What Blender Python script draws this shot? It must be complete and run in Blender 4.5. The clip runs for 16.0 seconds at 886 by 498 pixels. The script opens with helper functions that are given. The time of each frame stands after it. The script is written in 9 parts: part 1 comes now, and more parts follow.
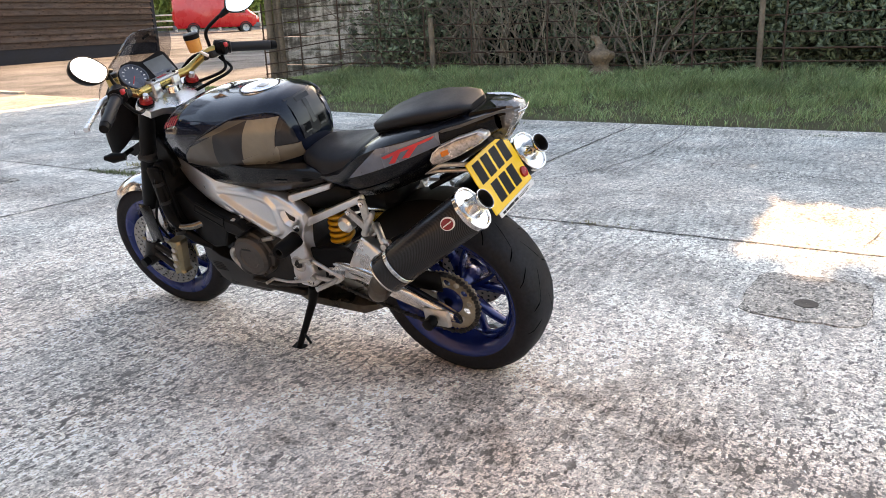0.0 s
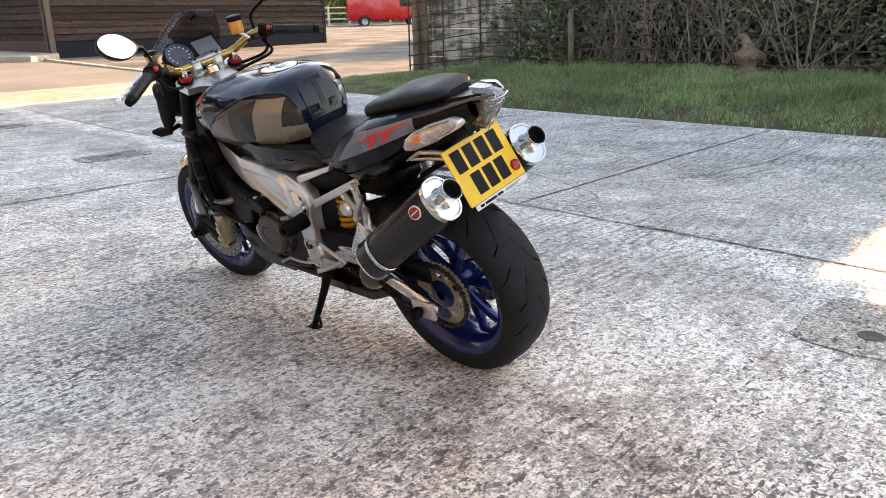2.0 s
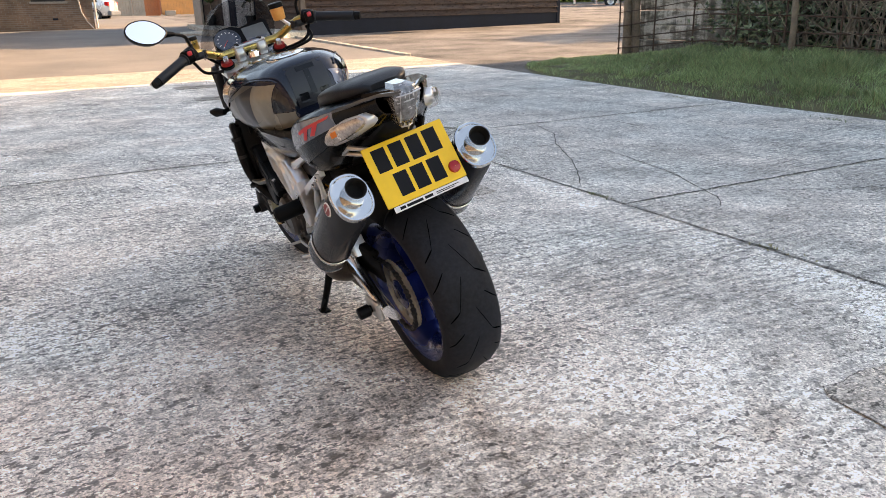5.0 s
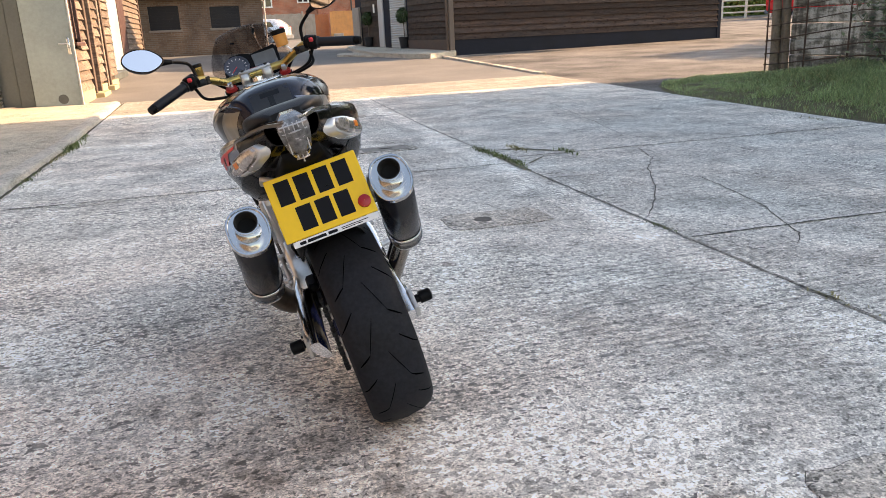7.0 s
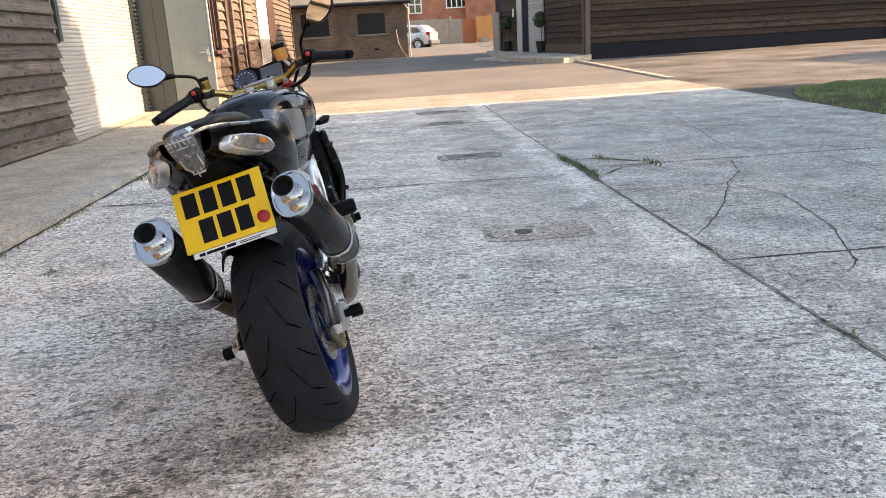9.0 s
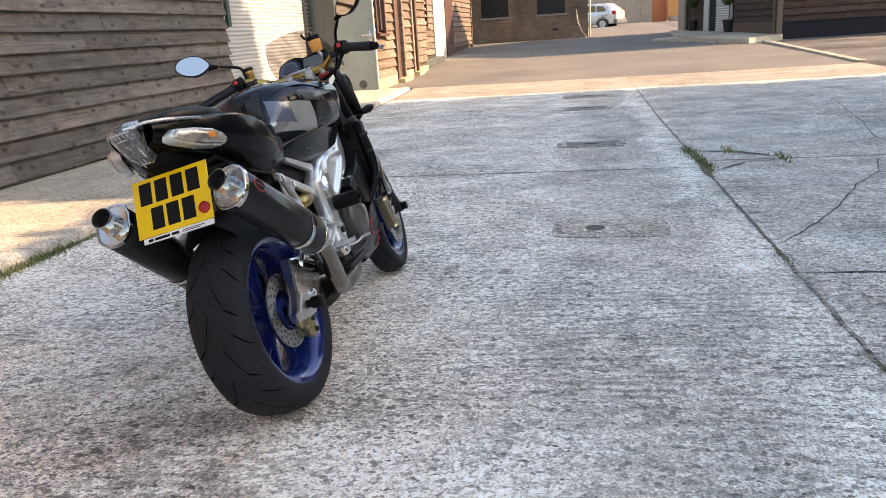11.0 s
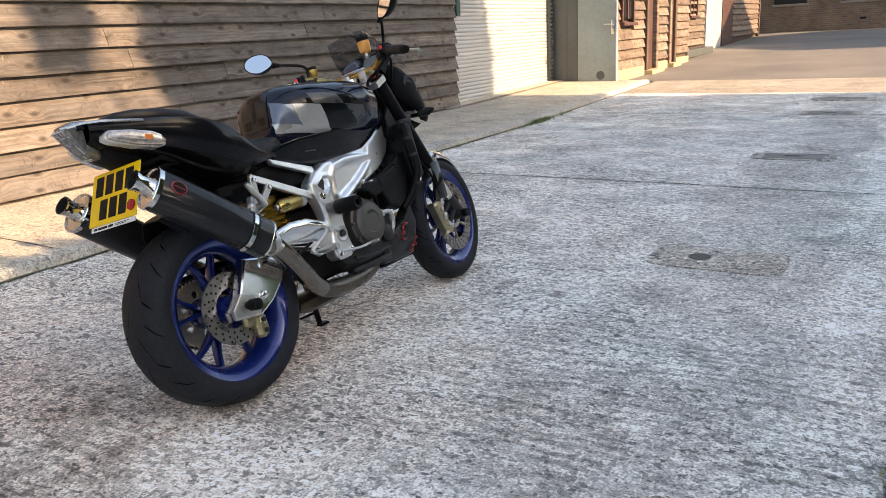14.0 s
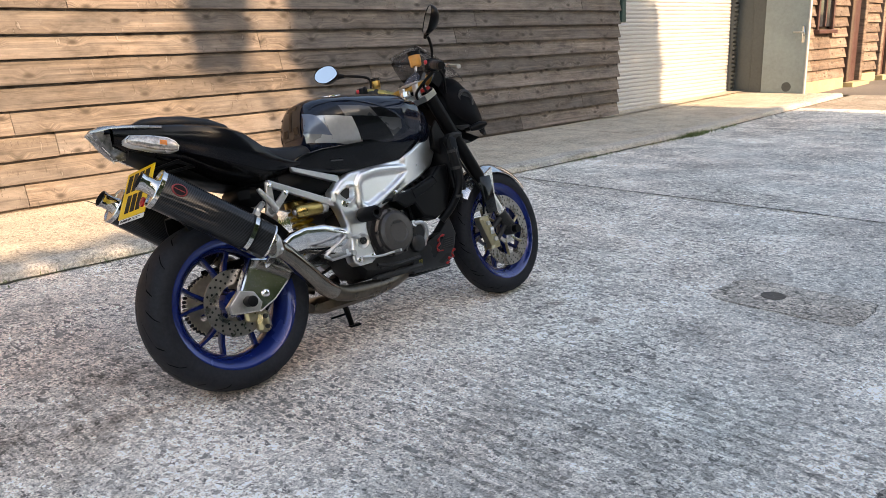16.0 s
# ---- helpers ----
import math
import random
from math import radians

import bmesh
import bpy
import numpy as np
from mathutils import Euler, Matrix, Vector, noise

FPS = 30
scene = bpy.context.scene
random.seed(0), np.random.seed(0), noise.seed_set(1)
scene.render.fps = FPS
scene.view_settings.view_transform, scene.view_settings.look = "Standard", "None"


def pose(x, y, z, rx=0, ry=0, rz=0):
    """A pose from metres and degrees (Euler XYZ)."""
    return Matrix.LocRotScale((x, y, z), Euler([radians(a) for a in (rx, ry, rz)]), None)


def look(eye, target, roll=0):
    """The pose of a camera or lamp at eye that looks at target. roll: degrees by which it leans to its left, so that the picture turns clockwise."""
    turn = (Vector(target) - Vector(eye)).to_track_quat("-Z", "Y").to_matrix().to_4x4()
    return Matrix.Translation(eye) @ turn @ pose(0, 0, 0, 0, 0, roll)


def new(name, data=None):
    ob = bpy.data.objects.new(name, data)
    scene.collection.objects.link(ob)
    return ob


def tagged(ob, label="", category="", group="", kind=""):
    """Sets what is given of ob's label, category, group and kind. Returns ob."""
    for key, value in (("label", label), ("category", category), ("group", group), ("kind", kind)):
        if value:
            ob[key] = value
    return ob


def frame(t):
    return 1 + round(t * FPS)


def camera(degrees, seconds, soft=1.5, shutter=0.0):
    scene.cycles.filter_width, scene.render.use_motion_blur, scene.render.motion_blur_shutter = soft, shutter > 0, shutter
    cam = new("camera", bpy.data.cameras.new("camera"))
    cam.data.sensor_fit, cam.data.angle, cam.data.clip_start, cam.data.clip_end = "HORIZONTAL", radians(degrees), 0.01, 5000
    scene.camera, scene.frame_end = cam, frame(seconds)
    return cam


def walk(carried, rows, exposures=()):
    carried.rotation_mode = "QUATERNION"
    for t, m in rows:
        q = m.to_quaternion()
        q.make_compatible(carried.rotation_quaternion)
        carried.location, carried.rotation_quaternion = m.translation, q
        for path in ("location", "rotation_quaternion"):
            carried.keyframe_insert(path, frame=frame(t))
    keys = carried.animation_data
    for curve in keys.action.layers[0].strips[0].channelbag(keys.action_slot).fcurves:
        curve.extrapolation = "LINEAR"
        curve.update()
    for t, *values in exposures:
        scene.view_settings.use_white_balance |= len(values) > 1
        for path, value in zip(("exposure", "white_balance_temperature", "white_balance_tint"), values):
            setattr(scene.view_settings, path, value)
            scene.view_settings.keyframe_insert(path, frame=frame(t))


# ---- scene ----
cam = camera(60.6, 16.0, soft=0.62)
PATH = [
    (0, (-1.992, -1.051, 1.091), (-0.37, -0.035, 0.511), -2.3),
    (0.5, (-1.982, -1.235, 1.087), (-0.423, -0.124, 0.509), -2.5),
    (1, (-1.902, -1.308, 1.067), (-0.406, -0.112, 0.491), -2.2),
    (1.5, (-1.745, -1.352, 1.05), (-0.309, -0.086, 0.473), -1.7),
    (2, (-1.657, -1.391, 1.045), (-0.283, -0.056, 0.467), -1.3),
    (2.5, (-1.558, -1.509, 1.044), (-0.261, -0.1, 0.463), -1.0),
    (3, (-1.452, -1.67, 1.057), (-0.236, -0.197, 0.468), -0.7),
    (3.5, (-1.344, -1.718, 1.051), (-0.207, -0.187, 0.449), -0.4),
    (4, (-1.175, -1.713, 1.052), (-0.118, -0.129, 0.439), -0.3),
    (4.2, (-1.126, -1.709, 1.056), (-0.103, -0.105, 0.438), -0.4),
    (6.3, (-0.568, -1.93, 1.052), (0.053, -0.115, 0.488), -2.5),
    (6.5, (-0.477, -1.9, 1.048), (0.105, -0.07, 0.488), -2.5),
    (7, (-0.351, -1.873, 1.05), (0.148, -0.018, 0.494), -2.6),
    (7.5, (-0.201, -1.927, 1.053), (0.199, -0.046, 0.505), -2.8),
    (8, (-0.017, -2.023, 1.069), (0.283, -0.119, 0.532), -3.1),
    (8.5, (0.106, -2.024, 1.058), (0.311, -0.105, 0.531), -3.3),
    (9, (0.245, -1.954, 1.054), (0.369, -0.029, 0.525), -3.3),
    (9.2, (0.311, -1.92, 1.059), (0.394, 0.006, 0.529), -3.4),
    (11.3, (0.953, -1.868, 1.058), (0.533, 0.008, 0.506), -3.8),
    (11.5, (1.008, -1.819, 1.056), (0.543, 0.046, 0.505), -3.8),
    (12, (1.121, -1.736, 1.065), (0.54, 0.099, 0.518), -3.6),
    (12.5, (1.26, -1.686, 1.065), (0.562, 0.109, 0.523), -3.3),
    (13, (1.503, -1.652, 1.085), (0.682, 0.09, 0.546), -3.2),
    (13.5, (1.627, -1.567, 1.077), (0.707, 0.125, 0.536), -3.1),
    (14, (1.718, -1.418, 1.07), (0.708, 0.221, 0.526), -3.1),
    (14.5, (1.816, -1.312, 1.077), (0.709, 0.262, 0.532), -3.1),
    (15, (1.984, -1.233, 1.086), (0.77, 0.263, 0.548), -2.9),
    (15.5, (2.166, -1.162, 1.105), (0.849, 0.247, 0.576), -2.6),
    (16, (2.216, -1.043, 1.098), (0.818, 0.289, 0.579), -2.2),
]
walk(cam, [(t, look(eye, target, roll)) for t, eye, target, roll in PATH],
     exposures=[(0.0, 2.24, 9150, 14.5), (7.0, 1.86, 9000, 14.5), (12.0, 1.74, 8450, 12.5), (16.0, 1.63, 8450, 12.0)])

# ---- light ----
SUN_EL, SUN_K = 27.0, 0.06
sun_from = Vector((1.0, SUN_K, math.tan(radians(SUN_EL)))).normalized()
world = bpy.data.worlds.new("sky")
scene.world = world
world.use_nodes = True
wt = world.node_tree
for n in list(wt.nodes):
    wt.nodes.remove(n)
sky = wt.nodes.new("ShaderNodeTexSky")
sky.sky_type, sky.sun_disc = "NISHITA", False
sky.sun_elevation, sky.sun_rotation = radians(SUN_EL), math.atan2(1.0, SUN_K)
sky.air_density, sky.dust_density, sky.ozone_density = 1.0, 1.0, 1.0
bgn = wt.nodes.new("ShaderNodeBackground")
bgn.inputs["Strength"].default_value = 0.15
won = wt.nodes.new("ShaderNodeOutputWorld")
wt.links.new(sky.outputs[0], bgn.inputs[0])
wt.links.new(bgn.outputs[0], won.inputs[0])
sun_data = bpy.data.lights.new("sun", "SUN")
sun_data.energy, sun_data.angle, sun_data.color = 3.6, radians(0.55), (1.0, 0.77, 0.575)
sun = new("sun", sun_data)
sun.matrix_world = look(sun_from * 60, (0, 0, 0))


# ---- shape helpers ----
class Geo:
    """Collects vertices and faces of one mesh."""

    def __init__(self):
        self.v, self.f, self.m = [], [], []

    def put(self, verts, faces, mi=0):
        o = len(self.v)
        self.v += [tuple(p) for p in verts]
        self.f += [tuple(i + o for i in f) for f in faces]
        self.m += [mi] * len(faces)
        return self

    def box(self, a, b, c=0.0, mi=0):
        (x0, y0, z0), (x1, y1, z1) = a, b
        if c <= 0:
            vs = [(x, y, z) for z in (z0, z1) for x, y in ((x0, y0), (x1, y0), (x1, y1), (x0, y1))]
            return self.put(vs, [(3, 2, 1, 0), (4, 5, 6, 7), (0, 1, 5, 4), (1, 2, 6, 5), (2, 3, 7, 6), (3, 0, 4, 7)], mi)
        c = min(c, (x1 - x0) * 0.45, (y1 - y0) * 0.45, (z1 - z0) * 0.45)

        def ring(z, i):
            X0, X1, Y0, Y1 = x0 + i, x1 - i, y0 + i, y1 - i
            return [(X0 + c, Y0, z), (X1 - c, Y0, z), (X1, Y0 + c, z), (X1, Y1 - c, z),
                    (X1 - c, Y1, z), (X0 + c, Y1, z), (X0, Y1 - c, z), (X0, Y0 + c, z)]

        return self.loft([ring(z0, c * 0.7), ring(z0 + c, 0), ring(z1 - c, 0), ring(z1, c * 0.7)], mi=mi)

    def loft(self, rings, caps=True, closed=True, mi=0):
        n = len(rings[0])
        vs = [p for r in rings for p in r]
        fs = []
        for k in range(len(rings) - 1):
            for i in range(n if closed else n - 1):
                j = (i + 1) % n
                fs.append((k * n + i, k * n + j, (k + 1) * n + j, (k + 1) * n + i))
        if caps and closed:
            fs.append(tuple(range(n - 1, -1, -1)))
            fs.append(tuple((len(rings) - 1) * n + i for i in range(n)))
        return self.put(vs, fs, mi)

    def tube(self, pts, r, n=10, caps=True, mi=0):
        pts = [Vector(p) for p in pts]
        rs = r if isinstance(r, (list, tuple)) else [r] * len(pts)
        rings, side = [], None
        for k, p in enumerate(pts):
            d = (pts[min(k + 1, len(pts) - 1)] - pts[max(k - 1, 0)]).normalized()
            if side is None:
                ref = Vector((0, 0, 1)) if abs(d.z) < 0.9 else Vector((0, 1, 0))
                side = d.cross(ref).normalized()
            side = (side - d * side.dot(d)).normalized()
            up = d.cross(side)
            rings.append([p + (side * math.cos(2 * math.pi * i / n) + up * math.sin(2 * math.pi * i / n)) * rs[k] for i in range(n)])
        return self.loft(rings, caps, mi=mi)

    def lathe(self, prof, centre=(0, 0, 0), axis="x", n=32, closed=False, a0=0.0, a1=360.0, mi=0):
        """prof: (along, radius) pairs round an axis."""
        full = abs(a1 - a0) >= 359.9
        m = n if full else n + 1
        rows = []
        for k in range(m):
            a = radians(a0 + (a1 - a0) * k / n)
            ca, sa = math.cos(a), math.sin(a)
            row = []
            for u, r in prof:
                if axis == "x":
                    p = (u, r * ca, r * sa)
                elif axis == "y":
                    p = (r * sa, u, r * ca)
                else:
                    p = (r * ca, r * sa, u)
                row.append(tuple(p[i] + centre[i] for i in range(3)))
            rows.append(row)
        q, vs, fs = len(prof), [p for r in rows for p in r], []
        for k in range(m if full else m - 1):
            k2 = (k + 1) % m
            for i in range(q if closed else q - 1):
                j = (i + 1) % q
                fs.append((k * q + i, k2 * q + i, k2 * q + j, k * q + j))
        return self.put(vs, fs, mi)

    def prism(self, outline, fn, d0, d1, mi=0):
        """A flat outline of (a, b) pairs, swept from depth d0 to d1; fn(a, b, d) gives the place."""
        n = len(outline)
        vs = [fn(a, b, d0) for a, b in outline] + [fn(a, b, d1) for a, b in outline]
        fs = [tuple(range(n)), tuple(range(2 * n - 1, n - 1, -1))]
        fs += [(i, n + i, n + (i + 1) % n, (i + 1) % n) for i in range(n)]
        return self.put(vs, fs, mi)

    def mesh(self, name, mats, smooth=None, fix=True):
        me = bpy.data.meshes.new(name)
        me.from_pydata(self.v, [], self.f)
        for mt in mats if isinstance(mats, (list, tuple)) else [mats]:
            me.materials.append(mt)
        if any(self.m):
            me.polygons.foreach_set("material_index", self.m)
        if fix:
            bm = bmesh.new()
            bm.from_mesh(me)
            big = [f for f in bm.faces if len(f.verts) > 8]
            if big:
                bmesh.ops.triangulate(bm, faces=big)
            bmesh.ops.recalc_face_normals(bm, faces=bm.faces)
            bm.to_mesh(me)
            bm.free()
        if smooth is not None:
            me.polygons.foreach_set("use_smooth", [True] * len(me.polygons))
            me.set_sharp_from_angle(angle=radians(smooth))
        me.update()
        return me


def make(name, geo, mats, parent=None, label="", smooth=None, at=None, fix=True):
    """One mesh object; with a parent it is a part of that thing."""
    ob = new(name, geo.mesh(name, mats, smooth, fix) if isinstance(geo, Geo) else geo)
    if parent is not None:
        ob.parent = parent
    if at is not None:
        ob.matrix_basis = at
    if label:
        tagged(ob, label)
    return ob


def thing(name, label, category, group="", kind="", at=None):
    ob = tagged(new(name), label, category, group, kind)
    if at is not None:
        ob.matrix_basis = at
    return ob


def zg(x, y):
    """Height of the ground, which rises gently away from the yard."""
    return 0.019 * max(0.0, math.hypot(max(x, 0.0), max(y, 0.0)) - 7.0)


# ---- materials ----
def node_mat(name):
    mt = bpy.data.materials.new(name)
    mt.use_nodes = True
    nt = mt.node_tree
    return mt, nt, nt.nodes["Principled BSDF"]


def ramp(nt, src, stops):
    r = nt.nodes.new("ShaderNodeValToRGB")
    els = r.color_ramp.elements
    while len(els) < len(stops):
        els.new(0.5)
    for e, (p, c) in zip(els, stops):
        e.position = p
        e.color = (*c, 1) if isinstance(c, (tuple, list)) else (c, c, c, 1)
    nt.links.new(src, r.inputs[0])
    return r.outputs[0]


def mix(nt, fac, a, b, blend="MIX"):
    m = nt.nodes.new("ShaderNodeMix")
    m.data_type, m.blend_type = "RGBA", blend
    for i, s in ((0, fac), (6, a), (7, b)):
        if isinstance(s, (int, float)):
            m.inputs[i].default_value = s
        elif isinstance(s, (tuple, list)):
            m.inputs[i].default_value = (*s, 1)
        else:
            nt.links.new(s, m.inputs[i])
    return m.outputs[2]


def coords(nt, scale=(1, 1, 1), world_space=True, rot=(0, 0, 0)):
    src = nt.nodes.new("ShaderNodeNewGeometry").outputs["Position"] if world_space else nt.nodes.new("ShaderNodeTexCoord").outputs["Object"]
    mp = nt.nodes.new("ShaderNodeMapping")
    mp.inputs["Scale"].default_value = scale
    mp.inputs["Rotation"].default_value = rot
    nt.links.new(src, mp.inputs[0])
    return mp.outputs[0]


def noise_tex(nt, vec, scale, detail=3.0, rough=0.55):
    n = nt.nodes.new("ShaderNodeTexNoise")
    n.inputs["Scale"].default_value, n.inputs["Detail"].default_value, n.inputs["Roughness"].default_value = scale, detail, rough
    nt.links.new(vec, n.inputs["Vector"])
    return n.outputs[0]


def math_node(nt, op, a, b=None):
    m = nt.nodes.new("ShaderNodeMath")
    m.operation = op
    for i, s in ((0, a), (1, b)):
        if s is None:
            continue
        if isinstance(s, (int, float)):
            m.inputs[i].default_value = s
        else:
            nt.links.new(s, m.inputs[i])
    return m.outputs[0]


def bump(nt, bsdf, height, strength=0.5, dist=0.01):
    b = nt.nodes.new("ShaderNodeBump")
    b.inputs["Strength"].default_value, b.inputs["Distance"].default_value = strength, dist
    nt.links.new(height, b.inputs["Height"])
    nt.links.new(b.outputs[0], bsdf.inputs["Normal"])


def surface(name, col, rough=0.6, metal=0.0, vary=0.15, scale=8.0, fine=60.0, relief=0.0, relief_d=0.003, coat=0.0, world_space=False,
            spec=None, rvary=0.12, per_object=0.0):
    """A paint, plastic or metal with colour and gloss that vary at two scales."""
    mt, nt, b = node_mat(name)
    v = coords(nt, world_space=world_space)
    n1, n2 = noise_tex(nt, v, scale), noise_tex(nt, v, fine, 2.0)
    both = math_node(nt, "ADD", math_node(nt, "MULTIPLY", n1, 0.6), math_node(nt, "MULTIPLY", n2, 0.4))
    lo, hi = [max(0.0, c * (1 - vary)) for c in col], [min(1.0, c * (1 + vary)) for c in col]
    c = ramp(nt, both, [(0.3, lo), (0.7, hi)])
    if per_object:
        inf = nt.nodes.new("ShaderNodeObjectInfo")
        c = mix(nt, 1.0, c, ramp(nt, inf.outputs["Random"], [(0.0, 1 - per_object), (1.0, 1.0)]), "MULTIPLY")
    nt.links.new(c, b.inputs["Base Color"])
    nt.links.new(ramp(nt, n1, [(0.3, max(0.02, rough - rvary)), (0.7, min(1.0, rough + rvary))]), b.inputs["Roughness"])
    b.inputs["Metallic"].default_value = metal
    if coat:
        b.inputs["Coat Weight"].default_value, b.inputs["Coat Roughness"].default_value = coat, 0.05
    if spec is not None:
        b.inputs["Specular IOR Level"].default_value = spec
    if relief:
        bump(nt, b, n2, relief, relief_d)
    return mt


def concrete_mat(name, light, dark, ribs=True, stain=True, wear=1.0):
    """Weathered concrete: worn patches, exposed grit, pits with dirt in them and, on the yard, tamped ridges."""
    mt, nt, b = node_mat(name)
    p = coords(nt)
    big, mid = noise_tex(nt, p, 0.55, 4.0), noise_tex(nt, p, 3.6, 5.0, 0.66)
    c = ramp(nt, big, [(0.3, dark), (0.7, light)])
    c = mix(nt, 0.75, c, ramp(nt, mid, [(0.3, 0.70), (0.52, 1.0), (0.72, 1.24)]), "MULTIPLY")
    c = mix(nt, 0.9, c, ramp(nt, noise_tex(nt, p, 0.85, 3.0), [(0.38, (1.05, 0.99, 0.95)), (0.62, (0.99, 1.0, 0.985))]), "MULTIPLY")
    if ribs:
        # worn, dusty and damp areas a hand to an arm wide
        blot = noise_tex(nt, coords(nt, (1.0, 1.2, 1.0), rot=(0, 0, 0.25)), 1.9, 7.0, 0.70)
        c = mix(nt, 0.9, c, ramp(nt, blot, [(0.36, 0.68), (0.46, 0.93), (0.53, 1.03), (0.63, 1.18)]), "MULTIPLY")

    def cells(scale, sx=1.0):
        vo = nt.nodes.new("ShaderNodeTexVoronoi")
        vo.inputs["Scale"].default_value = scale
        nt.links.new(coords(nt, (sx, 1.0, 1.0)) if sx != 1.0 else p, vo.inputs["Vector"])
        sep = nt.nodes.new("ShaderNodeSeparateColor")
        nt.links.new(vo.outputs["Color"], sep.inputs[0])
        return vo.outputs["Distance"], sep.outputs

    # fine grit and the exposed stones of the mix
    grain = noise_tex(nt, p, 118.0, 3.0, 0.75)
    c = mix(nt, 0.25 + 0.65 * wear, c, ramp(nt, grain, [(0.33, 0.25), (0.47, 0.91), (0.54, 1.07), (0.67, 1.75)]), "MULTIPLY")
    _, rgb = cells(66.0)
    c = mix(nt, 0.72 * wear, c, ramp(nt, rgb[0], [(0.0, 0.30), (0.22, 0.78), (0.6, 1.06), (1.0, 1.55)]), "MULTIPLY")
    dist, rgb2 = cells(52.0, 0.7)
    flake = math_node(nt, "MULTIPLY", math_node(nt, "GREATER_THAN", rgb2[1], 0.80), ramp(nt, dist, [(0.22, 0.85 * wear), (0.34, 0.0)]))
    c = mix(nt, flake, c, [min(1.0, q * 1.22) for q in light])
    # dirt-filled pits of three sizes, thicker in some places than in others
    where = math_node(nt, "MULTIPLY", math_node(nt, "SUBTRACT", noise_tex(nt, p, 1.4, 4.0, 0.6), 0.5), 0.30)
    if stain:
        side = nt.nodes.new("ShaderNodeSeparateXYZ")
        nt.links.new(p, side.inputs[0])
        where = math_node(nt, "ADD", where, math_node(nt, "MULTIPLY", ramp(nt, math_node(nt, "MULTIPLY", math_node(nt, "ADD", side.outputs[0], 1.0), 0.4), [(0.44, 0.0), (0.80, 1.0)]), 0.035))
    pit_h = None
    for scale, lo, hi, amt, sx, dk in ((72.0, 0.585, 0.610, 0.92, 0.85, 0.34), (36.0, 0.602, 0.622, 0.95, 0.75, 0.27), (14.0, 0.640, 0.662, 0.85, 0.8, 0.32)):
        pit = math_node(nt, "SUBTRACT", noise_tex(nt, coords(nt, (sx, 1.15, 1.0)), scale, 3.0, 0.6), where)
        m = ramp(nt, pit, [(lo, 0.0), (hi, amt * wear)])
        c = mix(nt, m, c, [d * dk for d in dark])
        pit_h = m if pit_h is None else math_node(nt, "ADD", pit_h, m)

    def away(x, y):
        sx = nt.nodes.new("ShaderNodeVectorMath")
        sx.operation = "DISTANCE"
        sx.inputs[1].default_value = (x, y, 0.0)
        nt.links.new(p, sx.inputs[0])
        return sx.outputs["Value"]

    if stain:
        # a rusty tint and old oil stains with ragged outlines
        wide = noise_tex(nt, p, 2.2, 4.0)
        for x, y, r in ((-0.45, -0.25, 1.75), (-1.3, 0.1, 1.3)):
            d = math_node(nt, "ADD", away(x, y), math_node(nt, "MULTIPLY", wide, 1.5))
            c = mix(nt, ramp(nt, math_node(nt, "MULTIPLY", d, 1 / 3.0), [((r - 0.55) / 3.0, 0.85), ((r + 0.6) / 3.0, 0.0)]), c, (0.99, 0.895, 0.85), "MULTIPLY")
        rag = noise_tex(nt, p, 7.0, 6.0, 0.74)
        for x, y, k in ((-0.22, -0.02, 0.62), (0.02, -0.45, 0.80), (-0.45, -0.25, 0.9), (0.6, -0.62, 1.6), (-0.25, -0.70, 1.1), (-0.62, 0.35, 1.2)):
            d2 = math_node(nt, "ADD", math_node(nt, "MULTIPLY", away(x, y), k), rag)
            c = mix(nt, ramp(nt, d2, [(0.50, 0.52), (0.72, 0.0)]), c, (0.48, 0.42, 0.38), "MULTIPLY")
        # a pale scuff and a few dark blots of their own
        for x, y, k, col in ((1.17, 0.86, 3.2, (1.5, 1.5, 1.5)), (1.42, -1.02, 6.0, (0.3, 0.28, 0.26)), (0.30, 1.45, 6.0, (0.42, 0.38, 0.35)), (-1.55, 2.0, 6.0, (0.45, 0.5, 0.36)), (0.55, 1.38, 6.0, (0.45, 0.38, 0.36))):
            d2 = math_node(nt, "ADD", math_node(nt, "MULTIPLY", away(x, y), k), rag)
            c = mix(nt, ramp(nt, d2, [(0.58, 0.75), (0.80, 0.0)]), c, col, "MULTIPLY")
    h = math_node(nt, "ADD", math_node(nt, "MULTIPLY", grain, 0.40), math_node(nt, "MULTIPLY", mid, 0.6))
    h = math_node(nt, "SUBTRACT", h, math_node(nt, "MULTIPLY", pit_h, 0.35))
    if ribs:
        # tamped ridges across the slab, broken and worn away in most places
        sp = nt.nodes.new("ShaderNodeSeparateXYZ")
        nt.links.new(p, sp.inputs[0])
        bend = math_node(nt, "MULTIPLY", noise_tex(nt, coords(nt, (0.8, 2.0, 1.0)), 1.1, 4.0, 0.6), 0.42)
        ph = math_node(nt, "MULTIPLY", math_node(nt, "ADD", math_node(nt, "ADD", sp.outputs[1], math_node(nt, "MULTIPLY", sp.outputs[0], -0.06)), bend), 2 * math.pi / 0.062)
        wave = math_node(nt, "ADD", math_node(nt, "MULTIPLY", math_node(nt, "SINE", ph), 0.5), 0.5)
        left = ramp(nt, noise_tex(nt, p, 0.75, 4.0, 0.6), [(0.46, 0.0), (0.60, 0.65)])
